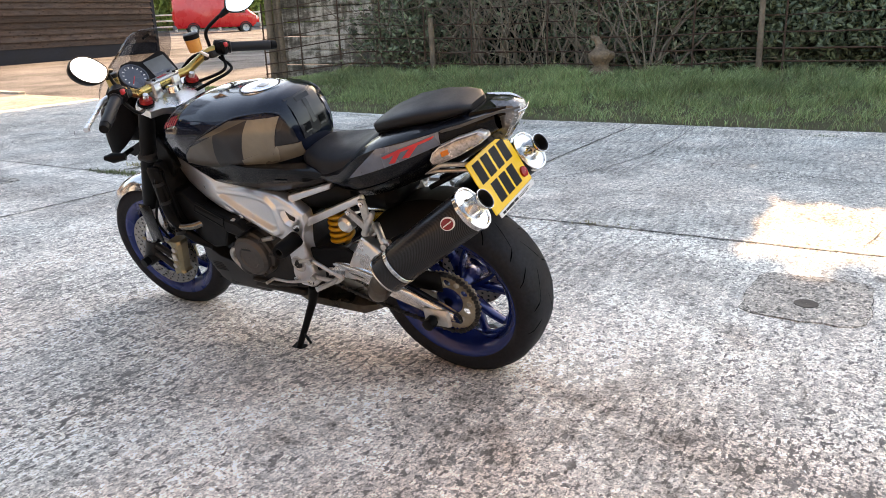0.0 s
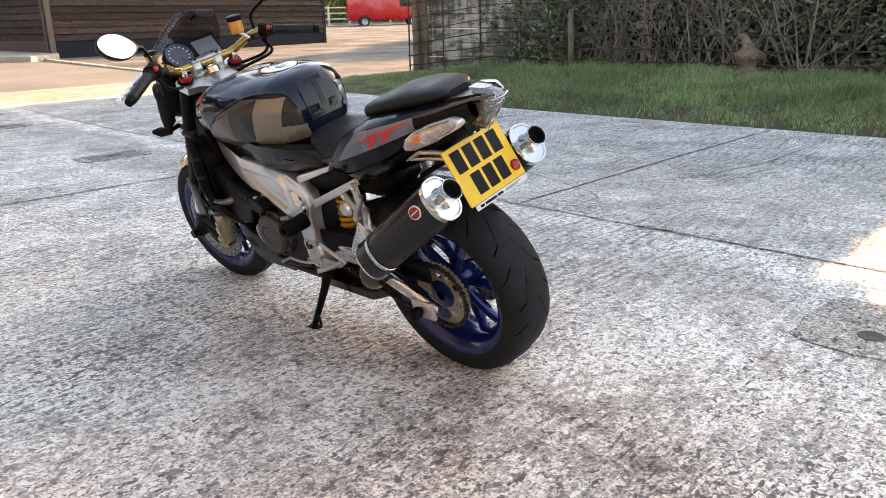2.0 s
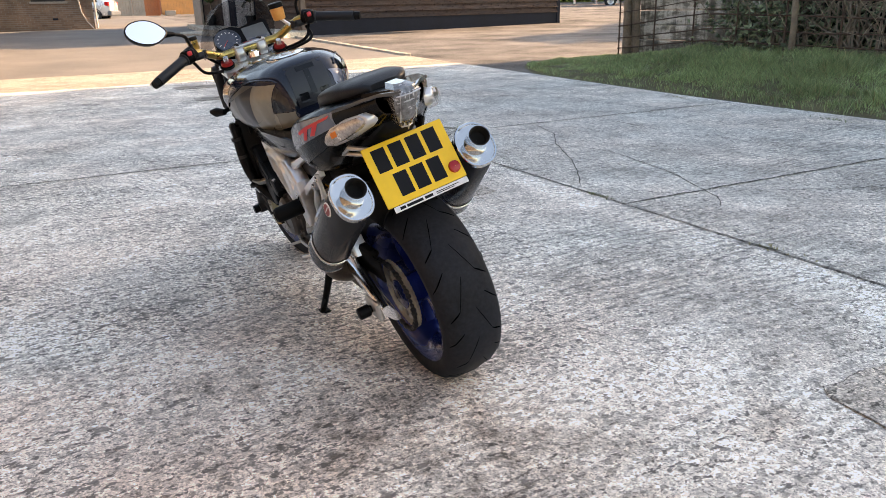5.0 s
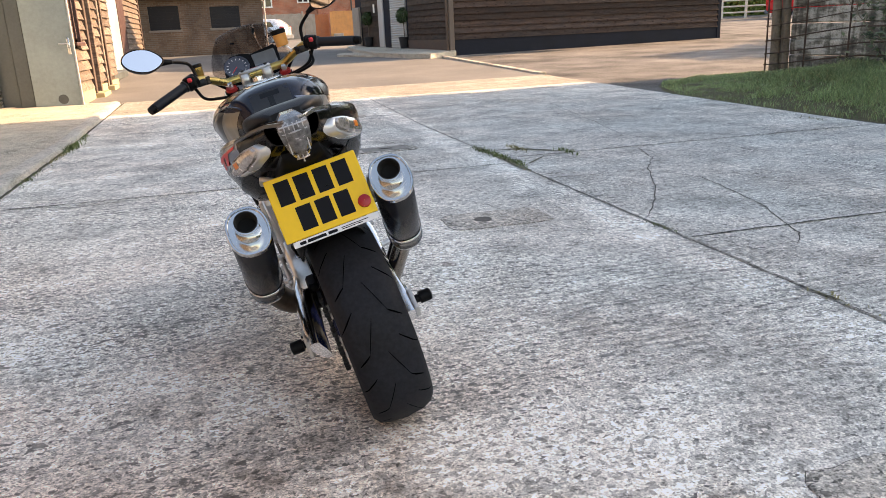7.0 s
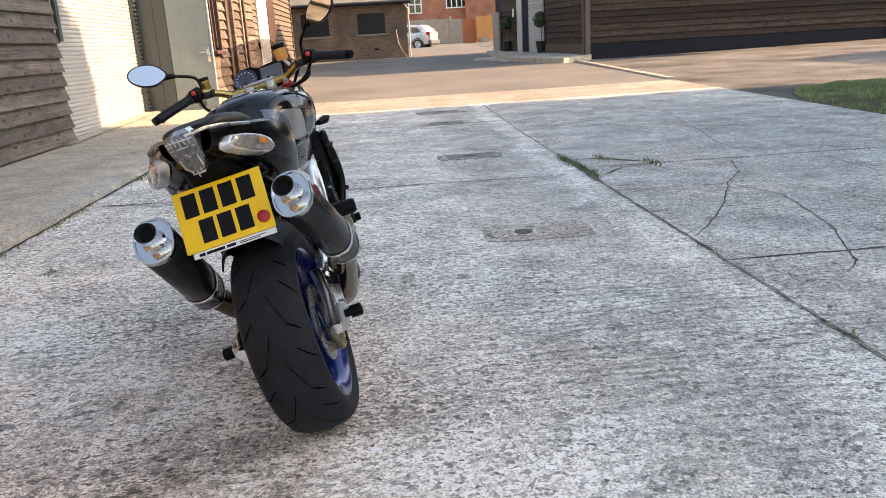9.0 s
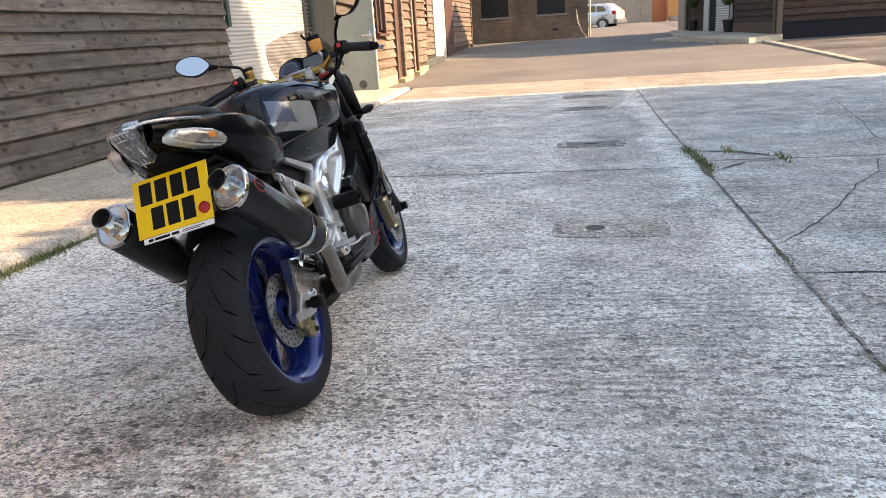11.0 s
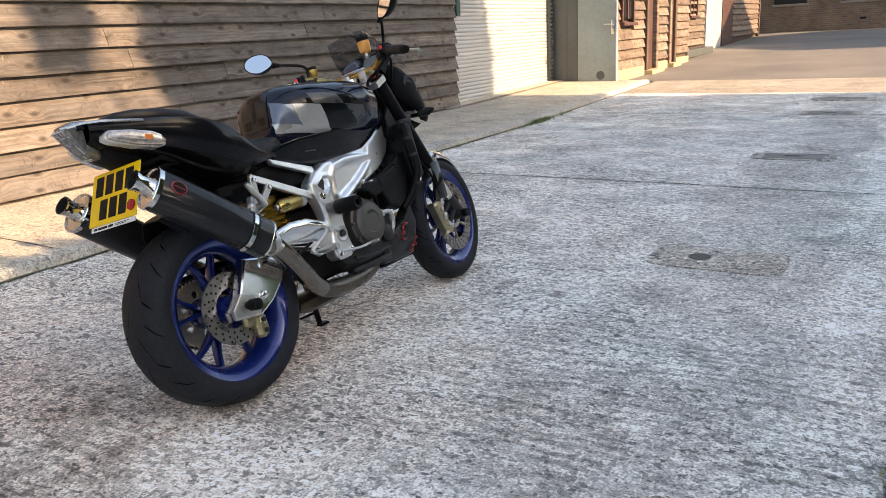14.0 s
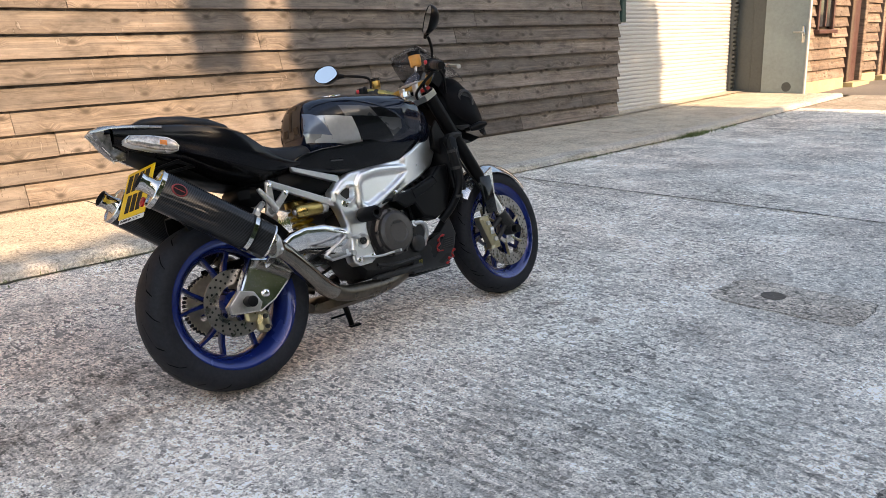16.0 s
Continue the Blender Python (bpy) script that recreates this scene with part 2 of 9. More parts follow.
        for x, y, r in ((1.30, 0.45, 0.9), (4.55, 1.2, 1.5)) if stain else ():
            d = math_node(nt, "ADD", away(x, y), math_node(nt, "MULTIPLY", mid, 0.7))
            left = math_node(nt, "MAXIMUM", left, ramp(nt, math_node(nt, "MULTIPLY", d, 0.25), [(r * 0.25, 0.95), ((r + 0.55) * 0.25, 0.0)]))
        broken = ramp(nt, noise_tex(nt, coords(nt, (3.5, 17.0, 1.0)), 1.0, 4.0, 0.65), [(0.42, 0.0), (0.54, 1.0)])
        left = math_node(nt, "MULTIPLY", left, broken)
        h = math_node(nt, "ADD", h, math_node(nt, "MULTIPLY", math_node(nt, "MULTIPLY", wave, left), 0.9))
        c = mix(nt, math_node(nt, "MULTIPLY", left, 0.8), c, ramp(nt, wave, [(0.12, 0.60), (0.40, 1.0), (0.9, 1.20)]), "MULTIPLY")
        if stain:
            # wheel-worn lanes along the yard: a dull one and a pale one beside the joint
            lane = math_node(nt, "ADD", sp.outputs[0], math_node(nt, "MULTIPLY", math_node(nt, "SUBTRACT", noise_tex(nt, coords(nt, (1.0, 0.45, 1.0)), 2.0, 6.0, 0.68), 0.5), 0.9))
            lane = math_node(nt, "MULTIPLY", math_node(nt, "ADD", lane, 3.0), 0.1)
            c = mix(nt, 0.9, c, ramp(nt, lane, [(0.19, 1.08), (0.28, 1.08), (0.36, 1.06), (0.405, 0.78), (0.445, 0.80), (0.456, 1.14), (0.475, 1.10), (0.483, 0.76), (0.52, 0.76), (0.70, 0.78), (0.80, 0.92)]), "MULTIPLY")
        # short drag marks of the float
        streak = noise_tex(nt, coords(nt, (7.0, 40.0, 1.0), rot=(0, 0, 0.03)), 1.0, 4.0, 0.62)
        c = mix(nt, 0.22, c, ramp(nt, streak, [(0.36, 0.62), (0.48, 1.0), (0.62, 1.2)]), "MULTIPLY")
    nt.links.new(c, b.inputs["Base Color"])
    b.inputs["Roughness"].default_value = 0.93
    b.inputs["Specular IOR Level"].default_value = 0.25
    bump(nt, b, h, 0.9, 0.013)
    return mt


def board_mat(name, col, grey, along="y", bleach=0.3):
    """Sawn weatherboard: growth rings that bend round knots, diagonal saw scars, weathered patches, each board its own tone."""
    mt, nt, b = node_mat(name)
    inf = nt.nodes.new("ShaderNodeObjectInfo")
    geo = nt.nodes.new("ShaderNodeNewGeometry")
    off = nt.nodes.new("ShaderNodeVectorMath")
    off.operation = "ADD"
    comb = nt.nodes.new("ShaderNodeCombineXYZ")
    nt.links.new(math_node(nt, "MULTIPLY", inf.outputs["Random"], 37.0), comb.inputs[0])
    nt.links.new(math_node(nt, "MULTIPLY", inf.outputs["Random"], 91.0), comb.inputs[1])
    nt.links.new(geo.outputs["Position"], off.inputs[0])
    nt.links.new(comb.outputs[0], off.inputs[1])

    def mapped(s, rot=(0, 0, 0), src=None):
        mp = nt.nodes.new("ShaderNodeMapping")
        mp.inputs["Scale"].default_value = s
        mp.inputs["Rotation"].default_value = rot
        nt.links.new(src or off.outputs[0], mp.inputs[0])
        return mp.outputs[0]

    def turned(u, v, w):
        return (u, v, w) if along == "y" else (v, u, w)

    # knots: a cell's heart, stretched along the board
    kn = nt.nodes.new("ShaderNodeTexVoronoi")
    kn.voronoi_dimensions = "2D"
    kn.inputs["Scale"].default_value = 1.0
    parts = nt.nodes.new("ShaderNodeSeparateXYZ")
    nt.links.new(off.outputs[0], parts.inputs[0])
    flat = nt.nodes.new("ShaderNodeCombineXYZ")
    nt.links.new(math_node(nt, "MULTIPLY", parts.outputs[1 if along == "y" else 0], 2.7), flat.inputs[0])
    nt.links.new(math_node(nt, "MULTIPLY", parts.outputs[2], 5.2), flat.inputs[1])
    nt.links.new(flat.outputs[0], kn.inputs["Vector"])
    kd = kn.outputs["Distance"]
    swell = ramp(nt, kd, [(0.0, 1.0), (0.10, 0.75), (0.30, 0.0)])
    lift = nt.nodes.new("ShaderNodeCombineXYZ")
    nt.links.new(math_node(nt, "MULTIPLY", swell, 0.045), lift.inputs[2])
    warp = nt.nodes.new("ShaderNodeVectorMath")
    warp.operation = "ADD"
    nt.links.new(off.outputs[0], warp.inputs[0])
    nt.links.new(lift.outputs[0], warp.inputs[1])
    rings = noise_tex(nt, mapped(turned(4.0, 0.55, 46), (0, 0, 0), warp.outputs[0]), 1.0, 3.0, 0.55)
    fibre = noise_tex(nt, mapped(turned(30, 3.5, 300), (0, 0, 0), warp.outputs[0]), 1.0, 3.0, 0.6)
    broad = noise_tex(nt, mapped(turned(1, 0.8, 1.6)), 1.5, 5.0, 0.62)
    c = ramp(nt, rings, [(0.30, [q * 0.50 for q in col]), (0.44, [q * 0.92 for q in col]), (0.54, col), (0.70, [min(1, q * 1.45) for q in col])])
    c = mix(nt, 0.7, c, ramp(nt, fibre, [(0.3, 0.55), (0.5, 1.0), (0.7, 1.4)]), "MULTIPLY")
    c = mix(nt, ramp(nt, broad, [(0.38, 0.0), (0.68, 0.75)]), c, grey)
    c = mix(nt, 0.8, c, ramp(nt, noise_tex(nt, mapped(turned(1, 1.6, 5)), 2.3, 5.0, 0.7), [(0.32, 0.55), (0.5, 1.0), (0.68, 1.32)]), "MULTIPLY")
    c = mix(nt, 1.0, c, ramp(nt, inf.outputs["Random"], [(0.0, 0.72), (0.5, 0.98), (1.0, 1.28)]), "MULTIPLY")
    c = mix(nt, ramp(nt, kd, [(0.035, 0.85), (0.075, 0.55), (0.13, 0.0)]), c, [q * 0.30 for q in col])
    # torn, slanting scars near the knots: pale where the wood is raised, dark beside it
    scar = noise_tex(nt, mapped(turned(8, 34, 9), (0.6, 0, 0) if along == "y" else (0, 0.6, 0)), 1.0, 3.0, 0.6)
    near = ramp(nt, noise_tex(nt, mapped(turned(1, 1.3, 3.2)), 1.6, 2.0), [(0.50, 0.0), (0.60, 1.0)])
    pale = math_node(nt, "MULTIPLY", ramp(nt, scar, [(0.65, 0.0), (0.69, 0.8)]), near)
    dark = math_node(nt, "MULTIPLY", math_node(nt, "MULTIPLY", ramp(nt, scar, [(0.60, 0.0), (0.635, 1.0)]), ramp(nt, scar, [(0.655, 1.0), (0.67, 0.0)])), near)
    c = mix(nt, math_node(nt, "MULTIPLY", dark, 0.6), c, [q * 0.30 for q in col])
    c = mix(nt, math_node(nt, "MULTIPLY", pale, min(1.0, bleach * 1.4)), c, [min(1, q * 2.2 + 0.05) for q in grey])
    nt.links.new(c, b.inputs["Base Color"])
    nt.links.new(ramp(nt, rings, [(0.3, 0.60), (0.7, 0.86)]), b.inputs["Roughness"])
    b.inputs["Specular IOR Level"].default_value = 0.12
    hh = math_node(nt, "ADD", math_node(nt, "MULTIPLY", rings, 0.8), math_node(nt, "MULTIPLY", fibre, 0.45))
    hh = math_node(nt, "ADD", hh, math_node(nt, "ADD", math_node(nt, "MULTIPLY", pale, 0.5), math_node(nt, "MULTIPLY", broad, 0.8)))
    bump(nt, b, hh, 0.6, 0.008)
    return mt


def leaf_mat(name, dark, light, scale=1.5, sheen=0.45):
    mt, nt, b = node_mat(name)
    geo = nt.nodes.new("ShaderNodeNewGeometry")
    c = ramp(nt, geo.outputs["Random Per Island"], [(0.0, dark), (0.7, light), (1.0, [min(1, q * 1.5) for q in light])])
    c = mix(nt, 0.7, c, ramp(nt, noise_tex(nt, coords(nt), scale, 3.0), [(0.3, 0.5), (0.7, 1.3)]), "MULTIPLY")
    nt.links.new(c, b.inputs["Base Color"])
    b.inputs["Roughness"].default_value = sheen
    tr = nt.nodes.new("ShaderNodeBsdfTranslucent")
    nt.links.new(c, tr.inputs[0])
    ms = nt.nodes.new("ShaderNodeMixShader")
    ms.inputs[0].default_value = 0.22
    out = nt.nodes["Material Output"]
    nt.links.new(b.outputs[0], ms.inputs[1])
    nt.links.new(tr.outputs[0], ms.inputs[2])
    nt.links.new(ms.outputs[0], out.inputs[0])
    return mt


def brick_mat(name, c1, c2, mortar):
    mt, nt, b = node_mat(name)
    br = nt.nodes.new("ShaderNodeTexBrick")
    br.inputs["Scale"].default_value = 1.0
    br.inputs["Brick Width"].default_value, br.inputs["Row Height"].default_value = 0.225, 0.075
    br.inputs["Mortar Size"].default_value = 0.008
    br.inputs["Color1"].default_value, br.inputs["Color2"].default_value, br.inputs["Mortar"].default_value = (*c1, 1), (*c2, 1), (*mortar, 1)
    geo = nt.nodes.new("ShaderNodeNewGeometry")
    sp, cb = nt.nodes.new("ShaderNodeSeparateXYZ"), nt.nodes.new("ShaderNodeCombineXYZ")
    nt.links.new(geo.outputs["Position"], sp.inputs[0])
    nt.links.new(math_node(nt, "ADD", sp.outputs[0], sp.outputs[1]), cb.inputs[0])
    nt.links.new(sp.outputs[2], cb.inputs[1])
    nt.links.new(cb.outputs[0], br.inputs["Vector"])
    c = mix(nt, 0.8, br.outputs["Color"], ramp(nt, noise_tex(nt, coords(nt), 1.1, 4.0), [(0.3, 0.6), (0.7, 1.3)]), "MULTIPLY")
    nt.links.new(c, b.inputs["Base Color"])
    b.inputs["Roughness"].default_value = 0.9
    bump(nt, b, br.outputs["Fac"], -0.4, 0.006)
    return mt


def sheet_mat(name, tint, gloss=0.10):
    """A thin tinted pane: light passes straight on, with some gloss."""
    mt = bpy.data.materials.new(name)
    mt.use_nodes = True
    nt = mt.node_tree
    nt.nodes.clear()
    out = nt.nodes.new("ShaderNodeOutputMaterial")
    tr, gl, mx = nt.nodes.new("ShaderNodeBsdfTransparent"), nt.nodes.new("ShaderNodeBsdfGlossy"), nt.nodes.new("ShaderNodeMixShader")
    nz = noise_tex(nt, coords(nt, (30, 4, 4), False), 1.0, 4.0)
    nt.links.new(ramp(nt, nz, [(0.35, [q * 0.8 for q in tint]), (0.65, tint)]), tr.inputs["Color"])
    gl.inputs["Roughness"].default_value = 0.06
    mx.inputs[0].default_value = gloss
    nt.links.new(tr.outputs[0], mx.inputs[1])
    nt.links.new(gl.outputs[0], mx.inputs[2])
    nt.links.new(mx.outputs[0], out.inputs["Surface"])
    return mt


M_CONC = concrete_mat("yard_concrete", (0.86, 0.832, 0.782), (0.71, 0.682, 0.640))
# yard concrete darkened in colour to tone down sunlight on the far slabs
M_CONC3 = concrete_mat("sun_dimmed_concrete", (0.44, 0.40, 0.35), (0.37, 0.335, 0.29), ribs=False, stain=False, wear=0.6)
M_CONC2 = concrete_mat("path_concrete", (0.60, 0.55, 0.465), (0.49, 0.445, 0.375), ribs=False, stain=False, wear=0.5)
M_PATCH = concrete_mat("patch_concrete", (0.59, 0.545, 0.495), (0.44, 0.41, 0.37), ribs=False, stain=False)
M_TARMAC = surface("worn_tarmac", (0.185, 0.172, 0.160), 0.9, vary=0.35, scale=0.6, fine=140, relief=0.6, world_space=True, spec=0.25)
M_GRAVEL = surface("gravel_track", (0.155, 0.143, 0.135), 0.95, vary=0.9, scale=0.7, fine=45, relief=1.0, relief_d=0.02, world_space=True, spec=0.2)
M_SOIL = surface("bank_soil", (0.115, 0.105, 0.060), 0.95, vary=0.4, scale=2, fine=40, relief=0.8, relief_d=0.03, world_space=True, spec=0.2)
M_CRACK = surface("crack_dirt", (0.085, 0.078, 0.068), 0.95, vary=0.4, scale=10, fine=90, world_space=True, spec=0.1)
M_TAR = concrete_mat("joint_seal", (0.40, 0.375, 0.345), (0.27, 0.25, 0.23), ribs=False, stain=False, wear=0.9)
M_GRASS = leaf_mat("grass_blade", (0.15, 0.235, 0.095), (0.36, 0.46, 0.22), 0.9, 0.6)
M_WEED = leaf_mat("dull_weed", (0.085, 0.115, 0.042), (0.17, 0.215, 0.08), 3.0, 0.7)
M_STRAW = leaf_mat("dry_grass", (0.22, 0.19, 0.09), (0.38, 0.34, 0.18), 1.0, 0.6)
M_IVY = leaf_mat("hedge_leaf", (0.058, 0.085, 0.052), (0.185, 0.235, 0.140), 1.2, 0.45)
M_CROWN = leaf_mat("tree_leaf", (0.03, 0.055, 0.012), (0.09, 0.13, 0.03), 0.6, 0.5)
M_FARLEAF = leaf_mat("far_leaf", (0.10, 0.14, 0.03), (0.24, 0.29, 0.075), 0.3, 0.6)
M_TWIG = surface("twig_bark", (0.19, 0.155, 0.12), 0.9, vary=0.4, scale=6, fine=50, world_space=True)
M_BARK = surface("tree_bark", (0.13, 0.105, 0.08), 0.95, vary=0.45, scale=4, fine=30, relief=1.0, relief_d=0.02, world_space=True)
M_STUMP = surface("stump_wood", (0.20, 0.145, 0.10), 0.9, vary=0.6, scale=9, fine=40, relief=0.9, relief_d=0.02, world_space=True)
M_BOARD = board_mat("black_barn_board", (0.158, 0.132, 0.114), (0.118, 0.110, 0.107), bleach=0.3)
M_BOARD2 = board_mat("brown_shed_board", (0.20, 0.148, 0.118), (0.185, 0.158, 0.138))
M_BOARD3 = board_mat("dark_barn_board", (0.068, 0.044, 0.036), (0.054, 0.045, 0.044), "x", 0.25)
M_BOARD4 = board_mat("dark_barn_side_board", (0.060, 0.041, 0.032), (0.050, 0.042, 0.038), "y", 0.2)
M_PLINTH = surface("black_plinth", (0.017, 0.019, 0.027), 0.75, vary=0.35, scale=1.5, fine=30, world_space=True, spec=0.15)
M_POST = surface("brown_post", (0.09, 0.06, 0.045), 0.8, vary=0.35, scale=3, fine=30, world_space=True)
M_ROLLER = surface("white_roller_paint", (0.42, 0.43, 0.435), 0.45, vary=0.07, scale=1.5, fine=30, world_space=True)
M_GREYROLL = surface("grey_roller_paint", (0.42, 0.43, 0.43), 0.45, vary=0.1, scale=1.5, fine=30, world_space=True)
M_STEEL = surface("grey_green_steel_paint", (0.25, 0.295, 0.29), 0.45, vary=0.18, scale=1.6, fine=20, world_space=True)
M_DKSTEEL = surface("dark_steel_paint", (0.075, 0.085, 0.085), 0.5, vary=0.2, scale=2, fine=30, world_space=True)
M_HANDLE = surface("brushed_handle", (0.65, 0.65, 0.63), 0.3, 1.0, vary=0.05)
M_WINFRAME = surface("red_brown_window_paint", (0.075, 0.034, 0.028), 0.55, vary=0.2, world_space=True)
M_DARKGLASS = surface("dark_window_glass", (0.012, 0.013, 0.016), 0.08, vary=0.3, rvary=0.03, scale=2, spec=0.7, world_space=True)
M_BLIND = surface("black_shutter", (0.012, 0.012, 0.017), 0.5, vary=0.2, world_space=True)
M_WHITEP = surface("white_gloss_paint", (0.78, 0.77, 0.74), 0.4, vary=0.06, world_space=True)
M_BRICK = brick_mat("brown_brick", (0.20, 0.125, 0.085), (0.27, 0.18, 0.125), (0.26, 0.23, 0.19))
M_BRICK2 = brick_mat("red_brick", (0.34, 0.10, 0.055), (0.42, 0.15, 0.085), (0.34, 0.24, 0.19))
M_SLATE = surface("slate_roof", (0.20, 0.185, 0.165), 0.75, vary=0.3, scale=3, fine=20, relief=0.4, world_space=True)
M_ROOF = surface("barn_roof_sheet", (0.11, 0.105, 0.10), 0.7, vary=0.25, scale=1, fine=12, world_space=True)
M_FENCEW = surface("grey_fence_wood", (0.30, 0.26, 0.22), 0.85, vary=0.25, scale=3, fine=25, world_space=True)
M_FENCEO = surface("orange_fence_wood", (0.55, 0.25, 0.09), 0.8, vary=0.2, scale=3, fine=25, world_space=True)
M_FENCER = surface("rust_fence_wood", (0.36, 0.12, 0.05), 0.8, vary=0.2, scale=3, fine=25, world_space=True)
M_RAIL = surface("pale_rail_wood", (0.55, 0.51, 0.44), 0.8, vary=0.2, scale=3, fine=25, world_space=True)
M_PANELC, _nt, _b = node_mat("weathered_panel_concrete")
_v = coords(_nt, (1.0, 1.0, 1.0))
_damp = math_node(_nt, "ADD", math_node(_nt, "MULTIPLY", noise_tex(_nt, coords(_nt, (1.0, 0.9, 3.2)), 1.9, 6.0, 0.7), 0.65), math_node(_nt, "MULTIPLY", noise_tex(_nt, coords(_nt, (1.0, 5.0, 0.7)), 1.6, 4.0, 0.6), 0.35))
_c = ramp(_nt, _damp, [(0.40, (0.060, 0.052, 0.042)), (0.485, (0.16, 0.145, 0.12)), (0.545, (0.42, 0.39, 0.34)), (0.64, (0.62, 0.58, 0.52))])
_c = mix(_nt, 0.7, _c, ramp(_nt, noise_tex(_nt, _v, 60.0, 4.0, 0.7), [(0.32, 0.55), (0.5, 1.0), (0.68, 1.35)]), "MULTIPLY")
_nt.links.new(_c, _b.inputs["Base Color"])
_b.inputs["Roughness"].default_value = 0.92
bump(_nt, _b, _damp, 0.5, 0.02)
M_RUST = surface("rusty_iron", (0.075, 0.045, 0.032), 0.8, 0.3, vary=0.4, scale=12, fine=70, relief=0.4, world_space=True)
M_OLDWOOD = surface("old_fence_post", (0.16, 0.122, 0.088), 0.9, vary=0.5, scale=4, fine=35, relief=0.9, relief_d=0.015, world_space=True)
M_IRON = surface("cast_iron_cover", (0.115, 0.10, 0.088), 0.75, 0.3, vary=0.4, scale=14, fine=60, relief=0.5, world_space=True)
M_LID = surface("worn_drain_lid", (0.23, 0.21, 0.19), 0.8, 0.15, vary=0.5, scale=9, fine=60, relief=0.6, world_space=True)
M_POT = surface("black_pot", (0.02, 0.02, 0.022), 0.45, vary=0.2)
M_BOX = leaf_mat("topiary_leaf", (0.015, 0.04, 0.012), (0.05, 0.10, 0.03), 4.0)
M_PIPE = surface("pale_downpipe", (0.60, 0.52, 0.46), 0.5, vary=0.1, world_space=True)
M_DPIPE = surface("dark_downpipe", (0.12, 0.09, 0.075), 0.5, vary=0.1, world_space=True)
M_TIMBER = surface("yellow_timber", (0.42, 0.35, 0.21), 0.8, vary=0.2, scale=3, fine=25, world_space=True)

# ---- ground, yard and road ----
KERB, JOINT, LAWN, WALL = -2.08, 1.77, 5.62, -3.65


def sheet(name, xs, ys, mat, lift, label="", parent=None, skirt=0.0, wob=0.0):
    g = Geo()
    nx, ny = len(xs), len(ys)
    g.put([(x, y, zg(x, y) + lift + (wob * (noise.noise((x * 1.3, y * 1.3, 3.1))) if wob else 0)) for y in ys for x in xs],
          [(j * nx + i, j * nx + i + 1, (j + 1) * nx + i + 1, (j + 1) * nx + i) for j in range(ny - 1) for i in range(nx - 1)])
    if skirt:
        edge = [j * nx for j in range(ny)], [j * nx + nx - 1 for j in range(ny)], list(range(nx)), [(ny - 1) * nx + i for i in range(nx)]
        for e in edge:
            o = len(g.v)
            for i in e:
                x, y, z = g.v[i]
                g.v.append((x, y, z - skirt))
            for k in range(len(e) - 1):
                g.f.append((e[k], e[k + 1], o + k + 1, o + k))
                g.m.append(0)
    return make(name, g, mat, parent, label, fix=False)


def span(a, b, n):
    return [a + (b - a) * i / n for i in range(n + 1)]


ground = sheet("ground", [-900, -200, -60, -20, -8, 0, 4, 8, 12, 16, 20, 25, 30, 40, 50, 60, 100, 300, 900],
               [-900, -200, -60, -20] + [k * 1.0 for k in range(-8, 61)] + [100, 300, 900], M_GRAVEL, -0.03)
tagged(ground, "sunlit brown gravel and earth track ground", "ground", kind="structure")
yard = thing("yard_paving", "worn grey ribbed concrete yard slabs with cracks", "pavement", kind="structure")
GAP = 0.005
cuts_l, cuts_r = [-14.0, -8.6, -4.3, 3.78, 7.85, 10.1, 12.1], [-14.0, -8.4, -3.4, 1.32, 4.03, 10.2, 12.1]
for xa, xb, cuts in ((KERB, JOINT, cuts_l), (JOINT, LAWN, cuts_r)):
    for ya, yb in zip(cuts, cuts[1:]):
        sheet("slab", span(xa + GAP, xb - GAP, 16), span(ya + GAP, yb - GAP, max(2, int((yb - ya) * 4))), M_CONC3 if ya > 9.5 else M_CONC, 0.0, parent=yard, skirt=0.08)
sheet("joint_bed", span(KERB - 0.1, LAWN + 0.05, 32), span(-14, 12.11, 106), M_CRACK, -0.014, parent=yard)
tarmac = sheet("road", span(-3.4, LAWN, 12), span(12.12, 90, 78), M_TARMAC, -0.004)
tagged(tarmac, "pale worn tarmac access road between the sheds", "road", kind="structure")


def ribbon(name, pts, width, mat, parent, lift=0.0035, jag=0.35, seed=1):
    fine, run = [], 0.0
    for a, b in zip(pts, pts[1:]):
        n = max(2, int(math.dist(a, b) / 0.03))
        for i in range(n):
            t = i / n
            run += math.dist(a, b) / n
            wob = [0.011 * noise.noise((run * 7.0, seed * 3.7, k)) + 0.006 * noise.noise((run * 25.0, seed * 1.3, k + 5)) for k in (0.0, 9.0)]
            fine.append((a[0] + (b[0] - a[0]) * t + wob[0], a[1] + (b[1] - a[1]) * t + wob[1]))
    fine.append(pts[-1])
    vs = []
    for k, p in enumerate(fine):
        q0, q1 = fine[max(k - 1, 0)], fine[min(k + 1, len(fine) - 1)]
        dx, dy = q1[0] - q0[0], q1[1] - q0[1]
        ln = math.hypot(dx, dy) or 1
        end = min(1.0, (k + 0.5) / 6, (len(fine) - k - 0.5) / 6)
        for s in (-1, 1):
            w = width * (1 + 1.6 * jag * noise.noise((k * 0.23, seed * 2.1, s)) + jag * noise.noise((k * 0.9, seed, s))) * 0.5 * end
            x, y = p[0] - s * dy / ln * w, p[1] + s * dx / ln * w
            vs.append((x, y, zg(x, y) + lift))
    g = Geo().put(vs, [(2 * k, 2 * k + 1, 2 * k + 3, 2 * k + 2) for k in range(len(fine) - 1)])
    return make(name, g, mat, parent, fix=False)


